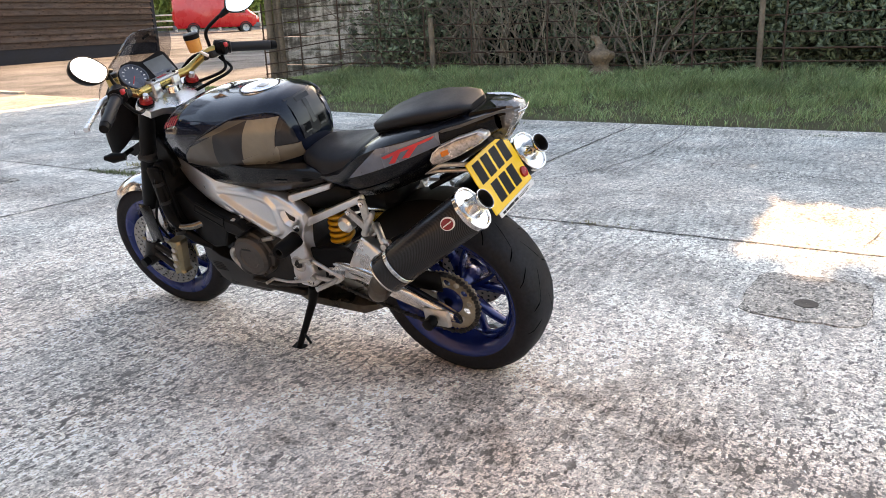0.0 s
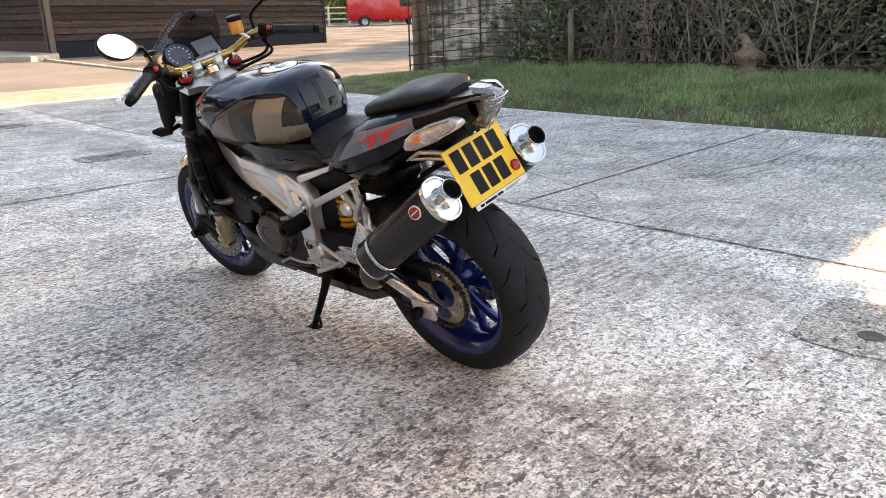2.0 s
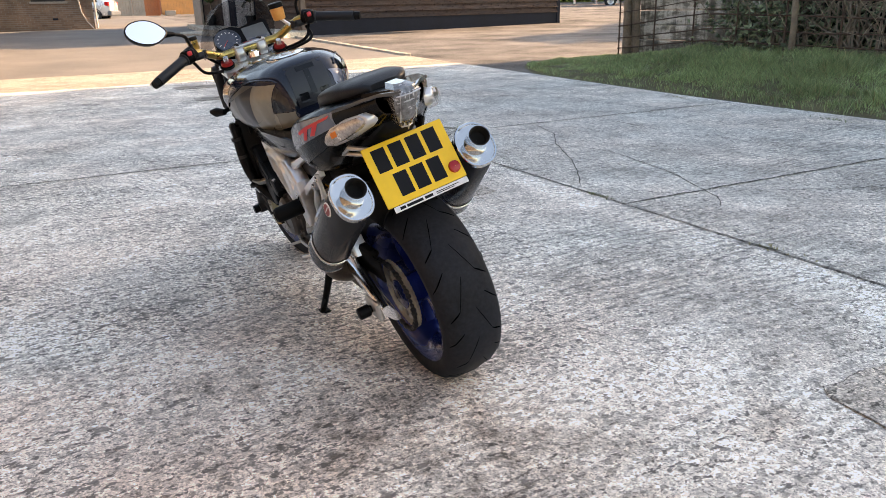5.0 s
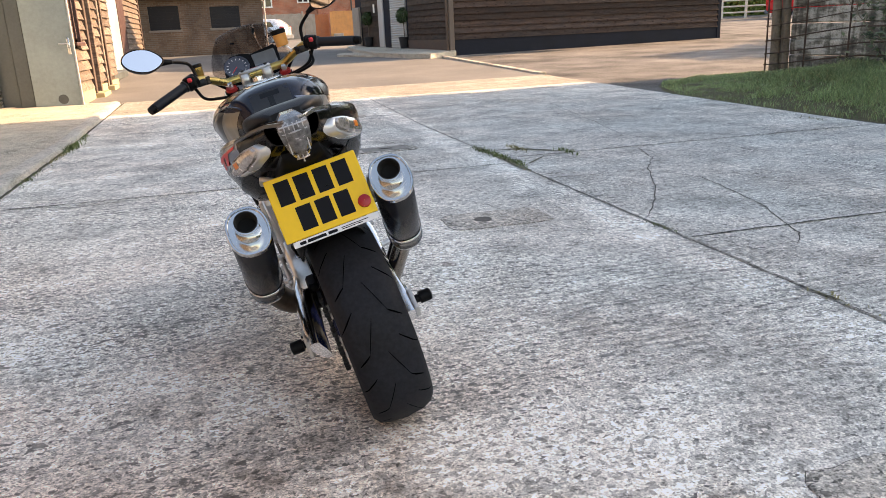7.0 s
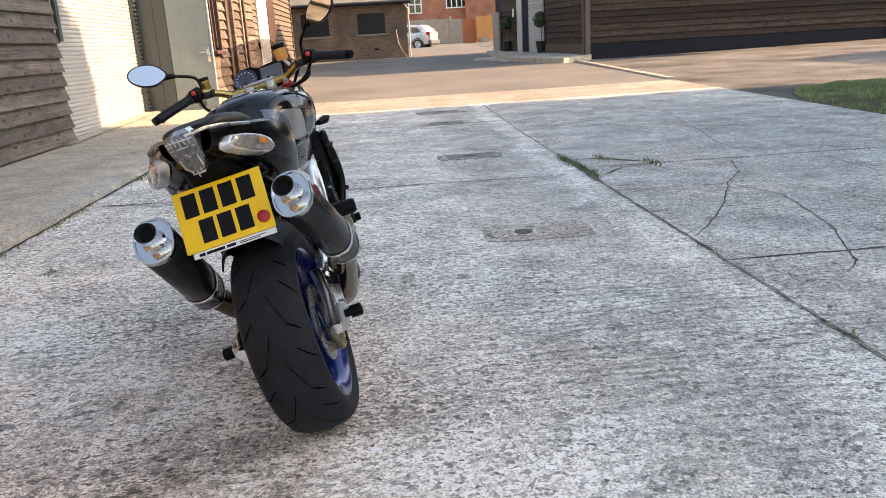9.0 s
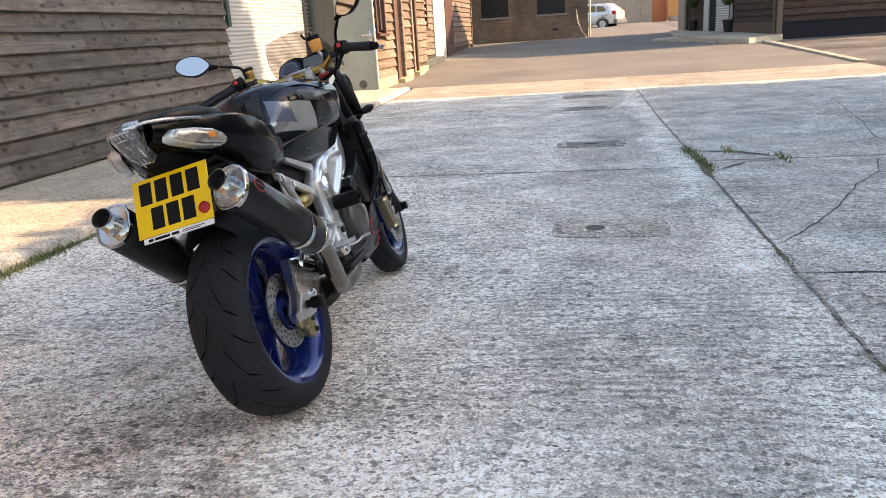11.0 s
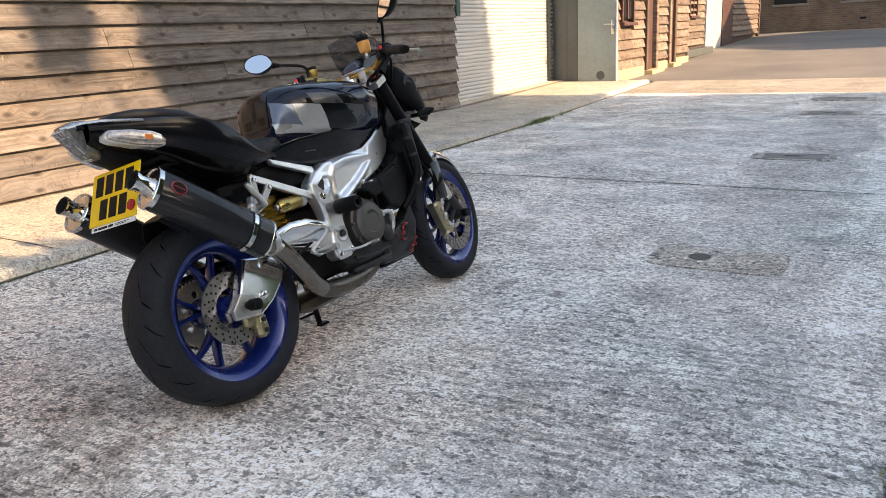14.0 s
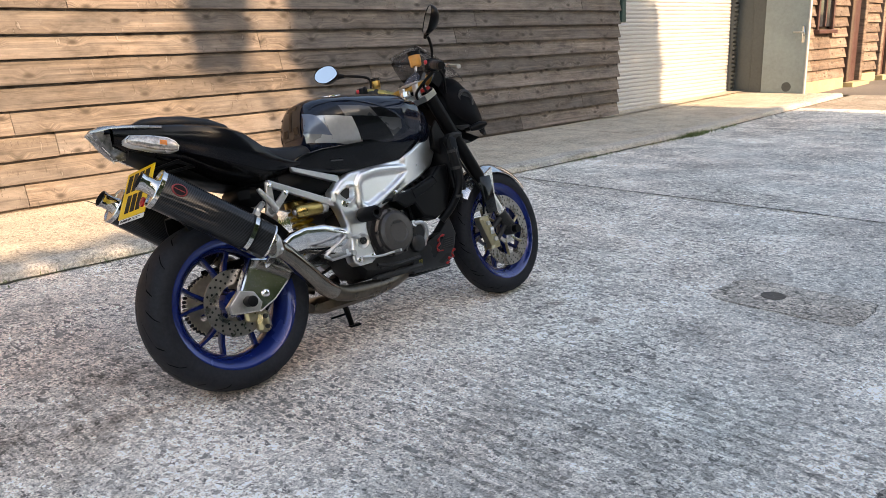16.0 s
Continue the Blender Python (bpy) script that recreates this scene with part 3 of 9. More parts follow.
CRACKS = [
    [(1.77, 4.42), (2.09, 4.41), (2.42, 4.05)], [(3.83, 7.79), (3.5, 5.76), (3.31, 4.95), (3.30, 4.07)],
    [(3.0, 3.99), (2.82, 3.43), (2.56, 3.04), (2.25, 2.42), (1.98, 1.99), (1.79, 1.75)], [(1.82, 3.61), (2.1, 3.92), (2.42, 4.02)],
    [(2.56, 2.99), (2.70, 2.57), (2.63, 2.18), (2.53, 1.73), (2.33, 1.26), (2.31, 1.16), (2.15, 1.0)],
    [(3.74, 4.02), (3.68, 3.42), (3.70, 3.05)], [(3.03, 6.86), (3.29, 7.23)], [(2.66, 5.71), (2.64, 5.15)],
    [(3.91, 1.9), (3.91, 1.5), (3.92, 0.7), (3.67, 0.08), (3.39, -0.71), (3.37, -1.4)], [(2.63, 1.12), (3.18, 0.86), (3.92, 0.7), (5.31, 0.72)],
    [(3.18, 0.86), (3.39, 0.67)], [(2.28, -1.0), (1.88, -0.93)], [(-2.05, 3.9), (-1.4, 3.62), (-0.6, 3.8)],
]
for k, pts in enumerate(CRACKS):
    ribbon("crack", pts, 0.0065, M_CRACK, yard, seed=k)
M_MOSS = surface("moss", (0.17, 0.165, 0.115), 0.95, vary=0.6, scale=12, fine=120, relief=0.8, relief_d=0.01, world_space=True, spec=0.1)
for k, (pts, wd) in enumerate(([[(JOINT, 4.75), (JOINT + 0.01, 4.1), (JOINT, 3.35)], 0.055], [[(JOINT + 0.05, 4.44), (2.09, 4.41), (2.36, 4.10)], 0.035], [[(1.86, 3.66), (2.1, 3.92)], 0.03], [[(JOINT, 0.46), (JOINT + 0.012, 0.26)], 0.028], [[(JOINT, 1.70), (JOINT, 1.45)], 0.03],
                               [[(KERB + 0.05, 7.5), (KERB + 0.055, 6.5)], 0.03], [[(KERB + 0.05, 2.6), (KERB + 0.05, 1.4)], 0.04], [[(KERB + 0.045, 6.2), (KERB + 0.05, 4.2)], 0.014], [[(KERB + 0.045, 1.2), (KERB + 0.05, -3.0)], 0.022])):
    ribbon("moss", pts, wd, M_MOSS, yard, 0.0062, 0.75, 120 + k)
for k, (xa, xb, yy) in enumerate(((JOINT, LAWN, 4.03), (JOINT, LAWN, 1.32), (1.95, 2.7, 3.02), (KERB + 0.06, JOINT, 3.78), (JOINT, LAWN, -3.4), (KERB + 0.06, JOINT, 7.85), (JOINT, LAWN, 10.2))):
    ribbon("cross_joint", [(xa, yy), ((xa + xb) / 2, yy + 0.01), (xb, yy)], 0.012 if k != 2 else 0.006, M_CRACK, yard, 0.003, 0.6, 140 + k)
ribbon("joint_seal", [(JOINT, -8), (JOINT, 0), (JOINT, 6), (JOINT, 12.1)], 0.018, M_TAR, yard, 0.003, 0.5, 40)

# iron covers set in concrete patches
COVERS = [(1.04, 2.10, 0.60, 0.36, 0.050), (1.00, 5.06, 0.60, 0.32, 0.0), (1.02, 7.95, 0.62, 0.34, 0.0), (1.05, 9.3, 0.72, 0.4, 0.0), (1.08, -0.79, 0.52, 0.44, 0.043)]
cover_group = "drain covers along the yard"
for k, (x, y, w, d, r) in enumerate(COVERS):
    cv = thing("drain_cover", "square drain cover with a patch of darker concrete around it", "drain cover", cover_group, at=pose(x, y, zg(x, y)))
    rnd = random.Random(50 + k)
    ring = []
    for i in range(36):
        a = 2 * math.pi * i / 36
        ca, sa = math.cos(a), math.sin(a)
        s = 1 / max(abs(ca), abs(sa)) ** 0.82
        e = 1 + rnd.uniform(-0.035, 0.035)
        ring.append((ca * s * w / 2 * e, sa * s * d / 2 * e))
    g = Geo().loft([[(a, b, -0.02) for a, b in ring], [(a, b, 0.004) for a, b in ring], [(a * 0.985, b * 0.985, 0.006) for a, b in ring]])
    make("patch", g, M_PATCH, cv, fix=True)
    g = Geo()
    for i in range(36):
        j = (i + 1) % 36
        (a, b), (c, e) = ring[i], ring[j]
        o = 1.0 + rnd.uniform(0.0, 0.016)
        g.put([(a, b, 0.0045), (c, e, 0.0045), (c * o, e * o, 0.0045), (a * o, b * o, 0.0045)], [(0, 1, 2, 3)])
    make("edge_crack", g, M_CRACK, cv, fix=False)
    if r:
        cx = -0.08
        g = Geo().lathe([(0.0062, 0.001), (0.0075, r * 0.8), (0.0085, r), (0.002, r * 1.05)], (cx, -0.0, 0), "z", 28)
        make("iron_lid", g, M_IRON, cv, "small round rusty iron lid", smooth=40)
    else:
        make("iron_lid", Geo().box((-w * 0.36, -d * 0.33, 0.0), (w * 0.36, d * 0.33, 0.0085), 0.003), M_LID, cv, "flat worn iron lid")
        make("lift_hole", Geo().box((-0.06, -0.012, 0.009), (0.06, 0.012, 0.0125), 0.002), M_CRACK, cv)

# raised path along the barn
path = thing("footpath", "pale concrete path raised beside the barn", "path", kind="structure")
for ya, yb in ((-14, -5.5), (-5.5, 0.9), (0.9, 6.4), (6.4, 11.7)):
    g = Geo()
    ys = span(ya + 0.006, yb - 0.006, 10)
    rows = []
    for y in ys:
        kx = KERB + 0.035 * noise.noise((0.3, y * 1.7, 0))
        prof = [(WALL - 1.6, 0.085), (-2.5, 0.062), (kx - 0.05, 0.052), (kx - 0.012, 0.046), (kx + 0.012, 0.026), (kx + 0.03, -0.05)]
        rows.append([(x, y, zg(x, y) + z) for x, z in prof])
    n = 6
    g.put([p for r in rows for p in r], [(k * n + i, k * n + i + 1, (k + 1) * n + i + 1, (k + 1) * n + i) for k in range(len(rows) - 1) for i in range(n - 1)])
    make("path_slab", g, M_CONC2, path, smooth=50, fix=False)
bay = sheet("doorway_apron", span(-5.2, WALL + 0.1, 4), span(7.5, 12.0, 6), M_CONC2, 0.088)
tagged(bay, "concrete apron in front of the roller door", "pavement", kind="structure")
ribbon("path_edge_dirt", [(KERB + 0.04, -8), (KERB + 0.05, 0), (KERB + 0.03, 6), (KERB + 0.04, 12)], 0.028, M_CRACK, path, 0.004, 0.6, 77)

M_KERB = concrete_mat("kerb_concrete", (0.60, 0.575, 0.53), (0.46, 0.44, 0.40), ribs=False, stain=False, wear=0.5)
yk, kk = -12.0, 0
while yk < 11.6:
    g = Geo()
    rings = []
    for i in range(5):
        y = yk + 0.004 + i * (0.912 - 0.008) / 4
        kx = KERB + 0.035 * noise.noise((0.3, y * 1.7, 0))
        z0 = zg(kx, y)
        rings.append([(kx - 0.115, y, z0 + 0.02), (kx - 0.112, y, z0 + 0.064), (kx - 0.02, y, z0 + 0.061), (kx + 0.004, y, z0 + 0.048), (kx + 0.022, y, z0 - 0.03)])
    make("kerb_stone", g.loft(rings), M_KERB, path, smooth=35)
    yk += 0.912

# pavement in front of the second barn
g = Geo()
out = [(6.35, 20.7), (5.4, 19.9), (4.9, 20.6), (4.3, 22.6), (4.2, 25.2), (4.5, 29.5), (4.9, 29.5), (6.5, 21.0)]
g.put([(x, y, zg(x, y) + z) for z in (-0.05, 0.13) for x, y in out], [tuple(range(8, 16))] + [(i, (i + 1) % 8, 8 + (i + 1) % 8, 8 + i) for i in range(8)])
tagged(make("pavement", g, M_CONC2), "grey gravelled concrete pavement with a kerb", "pavement", kind="structure")
g = Geo().prism([(4.2, 22.4), (3.3, 24.2), (3.5, 25.2), (4.4, 25.6)], lambda a, b, d: (a, b, zg(a, b) + d), -0.02, 0.05)
tagged(make("ramp", g, M_CONC2), "pale concrete ramp down to the road", "pavement", kind="structure")
g = Geo()
for i in range(14):
    y0, y1 = 12.3 + i * 0.6, 12.3 + (i + 1) * 0.6 - 0.02
    g.box((LAWN - 0.03 + 0.02 * i, y0, zg(LAWN, y0) - 0.05), (LAWN + 0.11 + 0.02 * i, y1, zg(LAWN, y0) + 0.035), 0.01)
tagged(make("kerb", g, M_CONC2), "low pale kerb edge beside the gravel", "kerb", kind="structure")

# ---- black weatherboarded barn ----
barn = thing("barn", "long dark weatherboarded barn with a white roller door", "barn")
BARN_Y0, BARN_Y1, ROLL_Y1 = -13.0, 7.93, 11.45
make("wall", Geo().box((-9.6, BARN_Y0, -0.1), (WALL - 0.06, BARN_Y1 - 0.02, 3.6)).box((-9.6, BARN_Y1 - 0.02, 3.1), (WALL - 0.06, 11.7, 3.6)), M_PLINTH, barn)
g = Geo()
for side, x1 in ((1, WALL + 0.35), (-1, -10.0)):
    g.prism([(x1, 3.40), (-6.6, 4.75), (-6.6, 4.87), (x1, 3.52)], lambda a, b, d: (a, d, b), BARN_Y0 - 0.4, 12.1)
make("roof", g, M_ROOF, barn)
rnd = random.Random(5)
PITCH = 0.1685
rows_n = 20
board_meshes = {}


def board_mesh(length, mat, key, along="y", h=0.2, t0=0.066, t1=0.010):
    """A sawn feather-edged board with worn, slightly wavy lower edge."""
    g = Geo()
    n = max(3, int(length / 0.35))
    r2 = random.Random(hash(key) % 9973)
    rings = []
    for i in range(n + 1):
        u = length * i / n
        w = r2.uniform(-0.0035, 0.0035)
        sec = [(0.0, 0.0 + w), (t0, 0.002 + w), (t0 + 0.001, 0.010 + w), (t1, h), (0.0, h)]
        rings.append([(a, u, b) if along == "y" else (u, -a, b) for a, b in sec])
    g.loft(rings)
    return g.mesh("board", mat)


lengths = (2.35, 3.05, 3.9)
for ln in lengths:
    for v in range(2):
        board_meshes[(ln, v)] = board_mesh(ln, M_BOARD, (1, int(ln * 100), v))
for r in range(rows_n):
    z = 0.098 + r * PITCH
    y = BARN_Y0 + rnd.uniform(-1.5, 0)
    while y < BARN_Y1 - 0.01:
        fit_ = [ln for ln in lengths if y + ln <= BARN_Y1 + 0.001]
        ln = rnd.choice(fit_) if fit_ else None
        if ln is None or BARN_Y1 - (y + ln) < 0.5:
            ln = BARN_Y1 - y
            me = board_mesh(ln, M_BOARD, (2, r, int(ln * 1000)))
        else:
            me = board_meshes[(ln, rnd.randrange(2))]
        ob = make("board", me, None, barn, at=pose(WALL - 0.045 + rnd.uniform(-0.003, 0.003), y + 0.003, z, rnd.uniform(-0.05, 0.05), rnd.uniform(-0.8, 0.8), 0))
        y += ln + 0.004
# corner trim, sill and downpipe bracket
make("sill", Geo().box((WALL - 0.09, BARN_Y0, 0.03), (WALL - 0.02, BARN_Y1 - 0.35, 0.10), 0.006).box((WALL - 0.06, BARN_Y1 - 0.36, 0.0), (WALL - 0.0, BARN_Y1 - 0.2, 0.098), 0.006), M_BOARD, barn)
make("corner_trim", Geo().box((WALL - 0.40, BARN_Y1 - 0.025, 0.09), (WALL - 0.015, BARN_Y1 + 0.0, 3.5), 0.004), M_BOARD, barn)
make("gutter_bracket", Geo().box((WALL - 0.01, BARN_Y1 + 0.0, 1.30), (WALL + 0.035, BARN_Y1 + 0.10, 2.6), 0.008), surface("dark_green_paint", (0.02, 0.05, 0.045), 0.4, world_space=True), barn, "dark green painted bracket")

roller = thing("roller_door", "white corrugated steel roller shutter, closed", "shutter")
slat = Geo()
prof = [(0.0, 0.0), (0.006, 0.004), (0.011, 0.016), (0.011, 0.030), (0.006, 0.044), (0.0, 0.050), (-0.006, 0.056), (-0.005, 0.028)]
slat.loft([[(a, u, b) for a, b in prof] for u in (0.0, ROLL_Y1 - BARN_Y1)])
slat_me = slat.mesh("slat", M_ROLLER, 40)
for i in range(60):
    make("slat", slat_me, None, roller, at=pose(WALL - 0.17, BARN_Y1, 0.09 + i * 0.055))
make("guide", Geo().box((WALL - 0.24, ROLL_Y1 - 0.02, 0.05), (WALL - 0.10, ROLL_Y1 + 0.09, 3.3), 0.006), M_DKSTEEL, roller)
g = Geo()
for i in range(46):
    g.box((WALL - 0.10, ROLL_Y1 - 0.03, 0.10 + i * 0.068), (WALL - 0.06, ROLL_Y1 + 0.05, 0.10 + i * 0.068 + 0.04), 0.006)
make("guide_teeth", g, M_DKSTEEL, roller)

steel = thing("steel_door", "grey painted steel door standing open with a lever handle", "door")
make("door_frame", Geo().box((WALL - 0.10, ROLL_Y1 + 0.09, 0.05), (WALL + 0.18, ROLL_Y1 + 0.16, 3.2), 0.008).box((WALL + 0.18, ROLL_Y1 + 0.06, 0.08), (WALL + 0.385, ROLL_Y1 + 0.13, 3.2), 0.01), M_DKSTEEL, steel)
leaf = make("door_leaf", Geo().box((WALL + 0.39, ROLL_Y1 + 0.03, 0.11), (WALL + 1.06, ROLL_Y1 + 0.075, 2.25), 0.008), M_STEEL, steel)
make("edge_strip", Geo().box((WALL + 1.061, ROLL_Y1 + 0.022, 0.11), (WALL + 1.085, ROLL_Y1 + 0.085, 2.25), 0.004), M_ROLLER, leaf)
make("bottom_rail", Geo().box((WALL + 0.40, ROLL_Y1 + 0.018, 0.09), (WALL + 0.74, ROLL_Y1 + 0.029, 0.125), 0.003), M_ROLLER, leaf)
make("kick_mark", Geo().lathe([(0.0, 0.001), (0.001, 0.05), (0.0, 0.075)], (WALL + 0.80, ROLL_Y1 + 0.0285, 0.25), "y", 18), M_DKSTEEL, leaf)
make("handle", Geo().box((WALL + 0.985, ROLL_Y1 + 0.015, 0.93), (WALL + 1.03, ROLL_Y1 + 0.030, 1.18), 0.004).tube([(WALL + 1.005, ROLL_Y1 + 0.02, 1.09), (WALL + 1.005, ROLL_Y1 - 0.035, 1.09), (WALL + 0.875, ROLL_Y1 - 0.04, 1.092)], 0.010, 8), M_HANDLE, leaf, "lever handle on a long plate", smooth=40)

# ---- brown weatherboarded workshop ----
shed = thing("workshop", "sunlit brown weatherboarded workshop with tall windows and posts", "shed")
SX1, SX2 = -2.68, -3.16
make("wall", Geo().box((-9.0, 11.75, 0.0), (SX1 - 0.06, 16.9, 4.4)).box((-9.0, 16.9, 0.0), (SX2 - 0.06, 29.2, 4.4)), M_POST, shed)
make("roof", Geo().prism([(SX1 + 0.5, 4.3), (-6.2, 6.0), (-6.2, 6.1), (SX1 + 0.5, 4.4)], lambda a, b, d: (a, d, b), 11.6, 29.6), M_ROOF, shed)


def clad(parent, x, ya, yb, z0, z1, mat, pitch=0.17, seed=3):
    r2 = random.Random(seed)
    me = {}
    z = z0
    while z < z1:
        ln = yb - ya
        k = r2.randrange(3)
        if k not in me:
            me[k] = board_mesh(ln, mat, (7, seed, k))
        make("board", me[k], None, parent, at=pose(x - 0.045, ya, z, 0, r2.uniform(-0.6, 0.6), 0))
        z += pitch


clad(shed, SX1, 11.76, 11.98, 0.30, 2.9, M_BOARD2, seed=11)
clad(shed, SX1, 11.98, 12.72, 0.30, 0.95, M_BOARD2, seed=12)
clad(shed, SX1, 12.72, 13.45, 0.30, 2.9, M_BOARD2, seed=13)
clad(shed, SX1, 14.35, 15.1, 0.36, 2.9, M_BOARD2, seed=14)
clad(shed, SX1, 15.8, 16.9, 0.40, 2.9, M_BOARD2, seed=15)
clad(shed, SX2, 17.0, 20.6, 0.46, 2.9, M_BOARD2, seed=16)
clad(shed, SX2, 24.4, 29.1, 0.52, 2.9, M_BOARD2, seed=17)
for ya, yb, x in ((11.76, 13.45, SX1), (14.35, 15.1, SX1), (15.8, 16.9, SX1)):
    make("base_timber", Geo().box((x - 0.10, ya, 0.10), (x + 0.015, yb, 0.31), 0.01), M_TIMBER, shed, "pale yellow timber sole plate")
for y in (13.55, 14.2, 15.2, 15.62):
    make("post", Geo().box((SX1 - 0.08, y, 0.12), (SX1 + 0.03, y + 0.13, 2.9), 0.01), M_POST if y in (13.55, 15.62) else M_BOARD2, shed)
for y in (13.55, 15.2):
    make("doorway_dark", Geo().box((SX1 - 0.09, y + 0.12, 0.2), (SX1 - 0.03, y + 0.55, 2.9)), M_WINFRAME, shed)
make("step", Geo().box((SX1 - 0.05, 13.5, 0.10), (SX1 + 0.16, 14.35, 0.20), 0.01), M_TIMBER, shed)
make("step", Geo().box((SX1 - 0.05, 15.15, 0.14), (SX1 + 0.14, 15.8, 0.24), 0.01), M_TIMBER, shed)


def window(parent, x, ya, yb, za, zb, bars=1):
    w = make("window", Geo().box((x - 0.03, ya, za), (x + 0.005, yb, zb)), M_DARKGLASS, parent)
    f = Geo()
    t = 0.06
    f.box((x - 0.01, ya - t, za - t), (x + 0.04, ya, zb + t), 0.005).box((x - 0.01, yb, za - t), (x + 0.04, yb + t, zb + t), 0.005)
    f.box((x - 0.01, ya, zb), (x + 0.04, yb, zb + t), 0.005)
    for i in range(bars):
        m = ya + (yb - ya) * (i + 1) / (bars + 1)
        f.box((x - 0.01, m - 0.02, za), (x + 0.03, m + 0.02, zb), 0.004)
    make("window_frame", f, M_WINFRAME, w)
    make("sill", Geo().box((x - 0.01, ya - 0.1, za - 0.11), (x + 0.09, yb + 0.1, za - 0.05), 0.008), M_WINFRAME, w)
    return w


window(shed, SX1 + 0.0, 12.08, 12.66, 1.16, 2.3)
window(shed, SX2 + 0.0, 18.9, 19.6, 1.25, 2.4)
make("white_door", Geo().box((SX2 - 0.05, 20.75, 0.28), (SX2 + 0.02, 22.7, 2.7), 0.01), M_ROLLER, shed, "white panel door")
make("brown_door", Geo().box((SX2 - 0.05, 22.8, 0.30), (SX2 + 0.03, 24.3, 2.7), 0.01), M_WINFRAME, shed, "dark brown door")
make("post", Geo().box((SX2 - 0.06, 29.1, 0.35), (SX2 + 0.04, 29.25, 3.0), 0.01), M_POST, shed)
make("lean_box", Geo().box((SX2 + 0.0, 17.4, 0.22), (SX2 + 0.35, 20.2, 0.40), 0.02), M_DKSTEEL, shed, "low dark plinth against the wall")

# ---- brick outbuilding across the end ----
brick = thing("brick_building", "low brown brick building with two black shuttered windows", "building")
BY = 31.6
for xa, xb, za, zb in ((-9.0, -3.02, 0.2, 2.75), (-1.86, -0.66, 0.2, 2.75), (0.50, 1.42, 0.2, 2.75), (-3.02, -1.86, 0.2, 1.50), (-3.02, -1.86, 2.42, 2.75), (-0.66, 0.50, 0.2, 1.50), (-0.66, 0.50, 2.34, 2.75)):
    make("wall", Geo().box((xa, BY, za), (xb, BY + 0.28, zb)), M_BRICK, brick)
make("wall", Geo().box((1.14, BY + 0.28, 0.2), (1.42, BY + 6, 2.75)), M_BRICK, brick)
make("roof", Geo().prism([(BY - 0.30, 2.68), (BY + 3.1, 4.5), (BY + 3.1, 4.62), (BY - 0.30, 2.80)], lambda a, b, d: (d, a, b), -9.2, 1.62), M_SLATE, brick)
make("gutter", Geo().tube([(-9.2, BY - 0.34, 2.72), (1.62, BY - 0.34, 2.70)], 0.06, 8), M_PLINTH, brick)
for xa, xb, za, zb in ((-3.02, -1.86, 1.50, 2.42), (-0.66, 0.50, 1.50, 2.34)):
    w = make("window", Geo().box((xa, BY + 0.06, za), (xb, BY + 0.12, zb)), M_BLIND, brick)
    make("sill", Geo().box((xa - 0.06, BY - 0.05, za - 0.09), (xb + 0.06, BY + 0.1, za), 0.01), M_FENCEW, w)
    f = Geo()
    for i in range(7):
        z = za + 0.06 + i * (zb - za) / 7
        f.box((xa + 0.02, BY + 0.035, z), (xb - 0.02, BY + 0.058, z + 0.085), 0.004)
    make("shutter_slat", f, M_BLIND, w)
make("downpipe", Geo().tube([(1.30, BY - 0.32, 2.66), (1.50, BY - 0.10, 2.45), (1.50, BY - 0.06, 0.5)], 0.035, 8), M_PIPE, brick, "pale plastic downpipe")
make("hose", Geo().tube([(0.95, BY - 0.03, 1.6), (1.0, BY - 0.05, 1.1), (1.15, BY - 0.06, 0.75), (1.36, BY - 0.08, 0.48)], 0.025, 6), M_PIPE, brick, "pale hanging hose")
make("air_brick", Geo().box((-0.02, BY - 0.012, 0.82), (0.16, BY + 0.01, 0.90), 0.003), M_PLINTH, brick)

# ---- houses and fences beyond ----
house = thing("house", "red brick house with white casement windows", "house")
make("wall", Geo().box((1.0, 56.0, 0.5), (12.5, 64.0, 6.0)).box((6.6, 55.4, 0.5), (12.5, 56.0, 6.0)), M_BRICK2, house)
make("roof", Geo().prism([(54.8, 5.9), (60, 9.2), (65, 5.9), (65, 5.7), (54.8, 5.7)], lambda a, b, d: (d, a, b), 0.6, 13.0), M_SLATE, house)
for xc, yf, wd, za, zb in ((2.95, 56.0, 0.9, 3.1, 4.3), (6.0, 56.0, 1.5, 3.35, 4.6)):
    w = make("window", Geo().box((xc - wd / 2, yf - 0.02, za), (xc + wd / 2, yf + 0.02, zb)), M_DARKGLASS, house)
    f = Geo()
    for a in range(5 if wd > 1 else 3):
        n = 4 if wd > 1 else 2
        x = xc - wd / 2 + wd * a / n
        f.box((x - 0.045, yf - 0.09, za - 0.05), (x + 0.045, yf - 0.02, zb + 0.05), 0.004)
    for z in (za, (za + zb) / 2, zb):
        f.box((xc - wd / 2, yf - 0.08, z - 0.045), (xc + wd / 2, yf - 0.021, z + 0.045), 0.004)
    make("window_frame", f, M_WHITEP, w)
make("downpipe", Geo().tube([(9.0, 55.3, 5.7), (9.0, 55.3, 0.6)], 0.05, 8), M_POT, house)

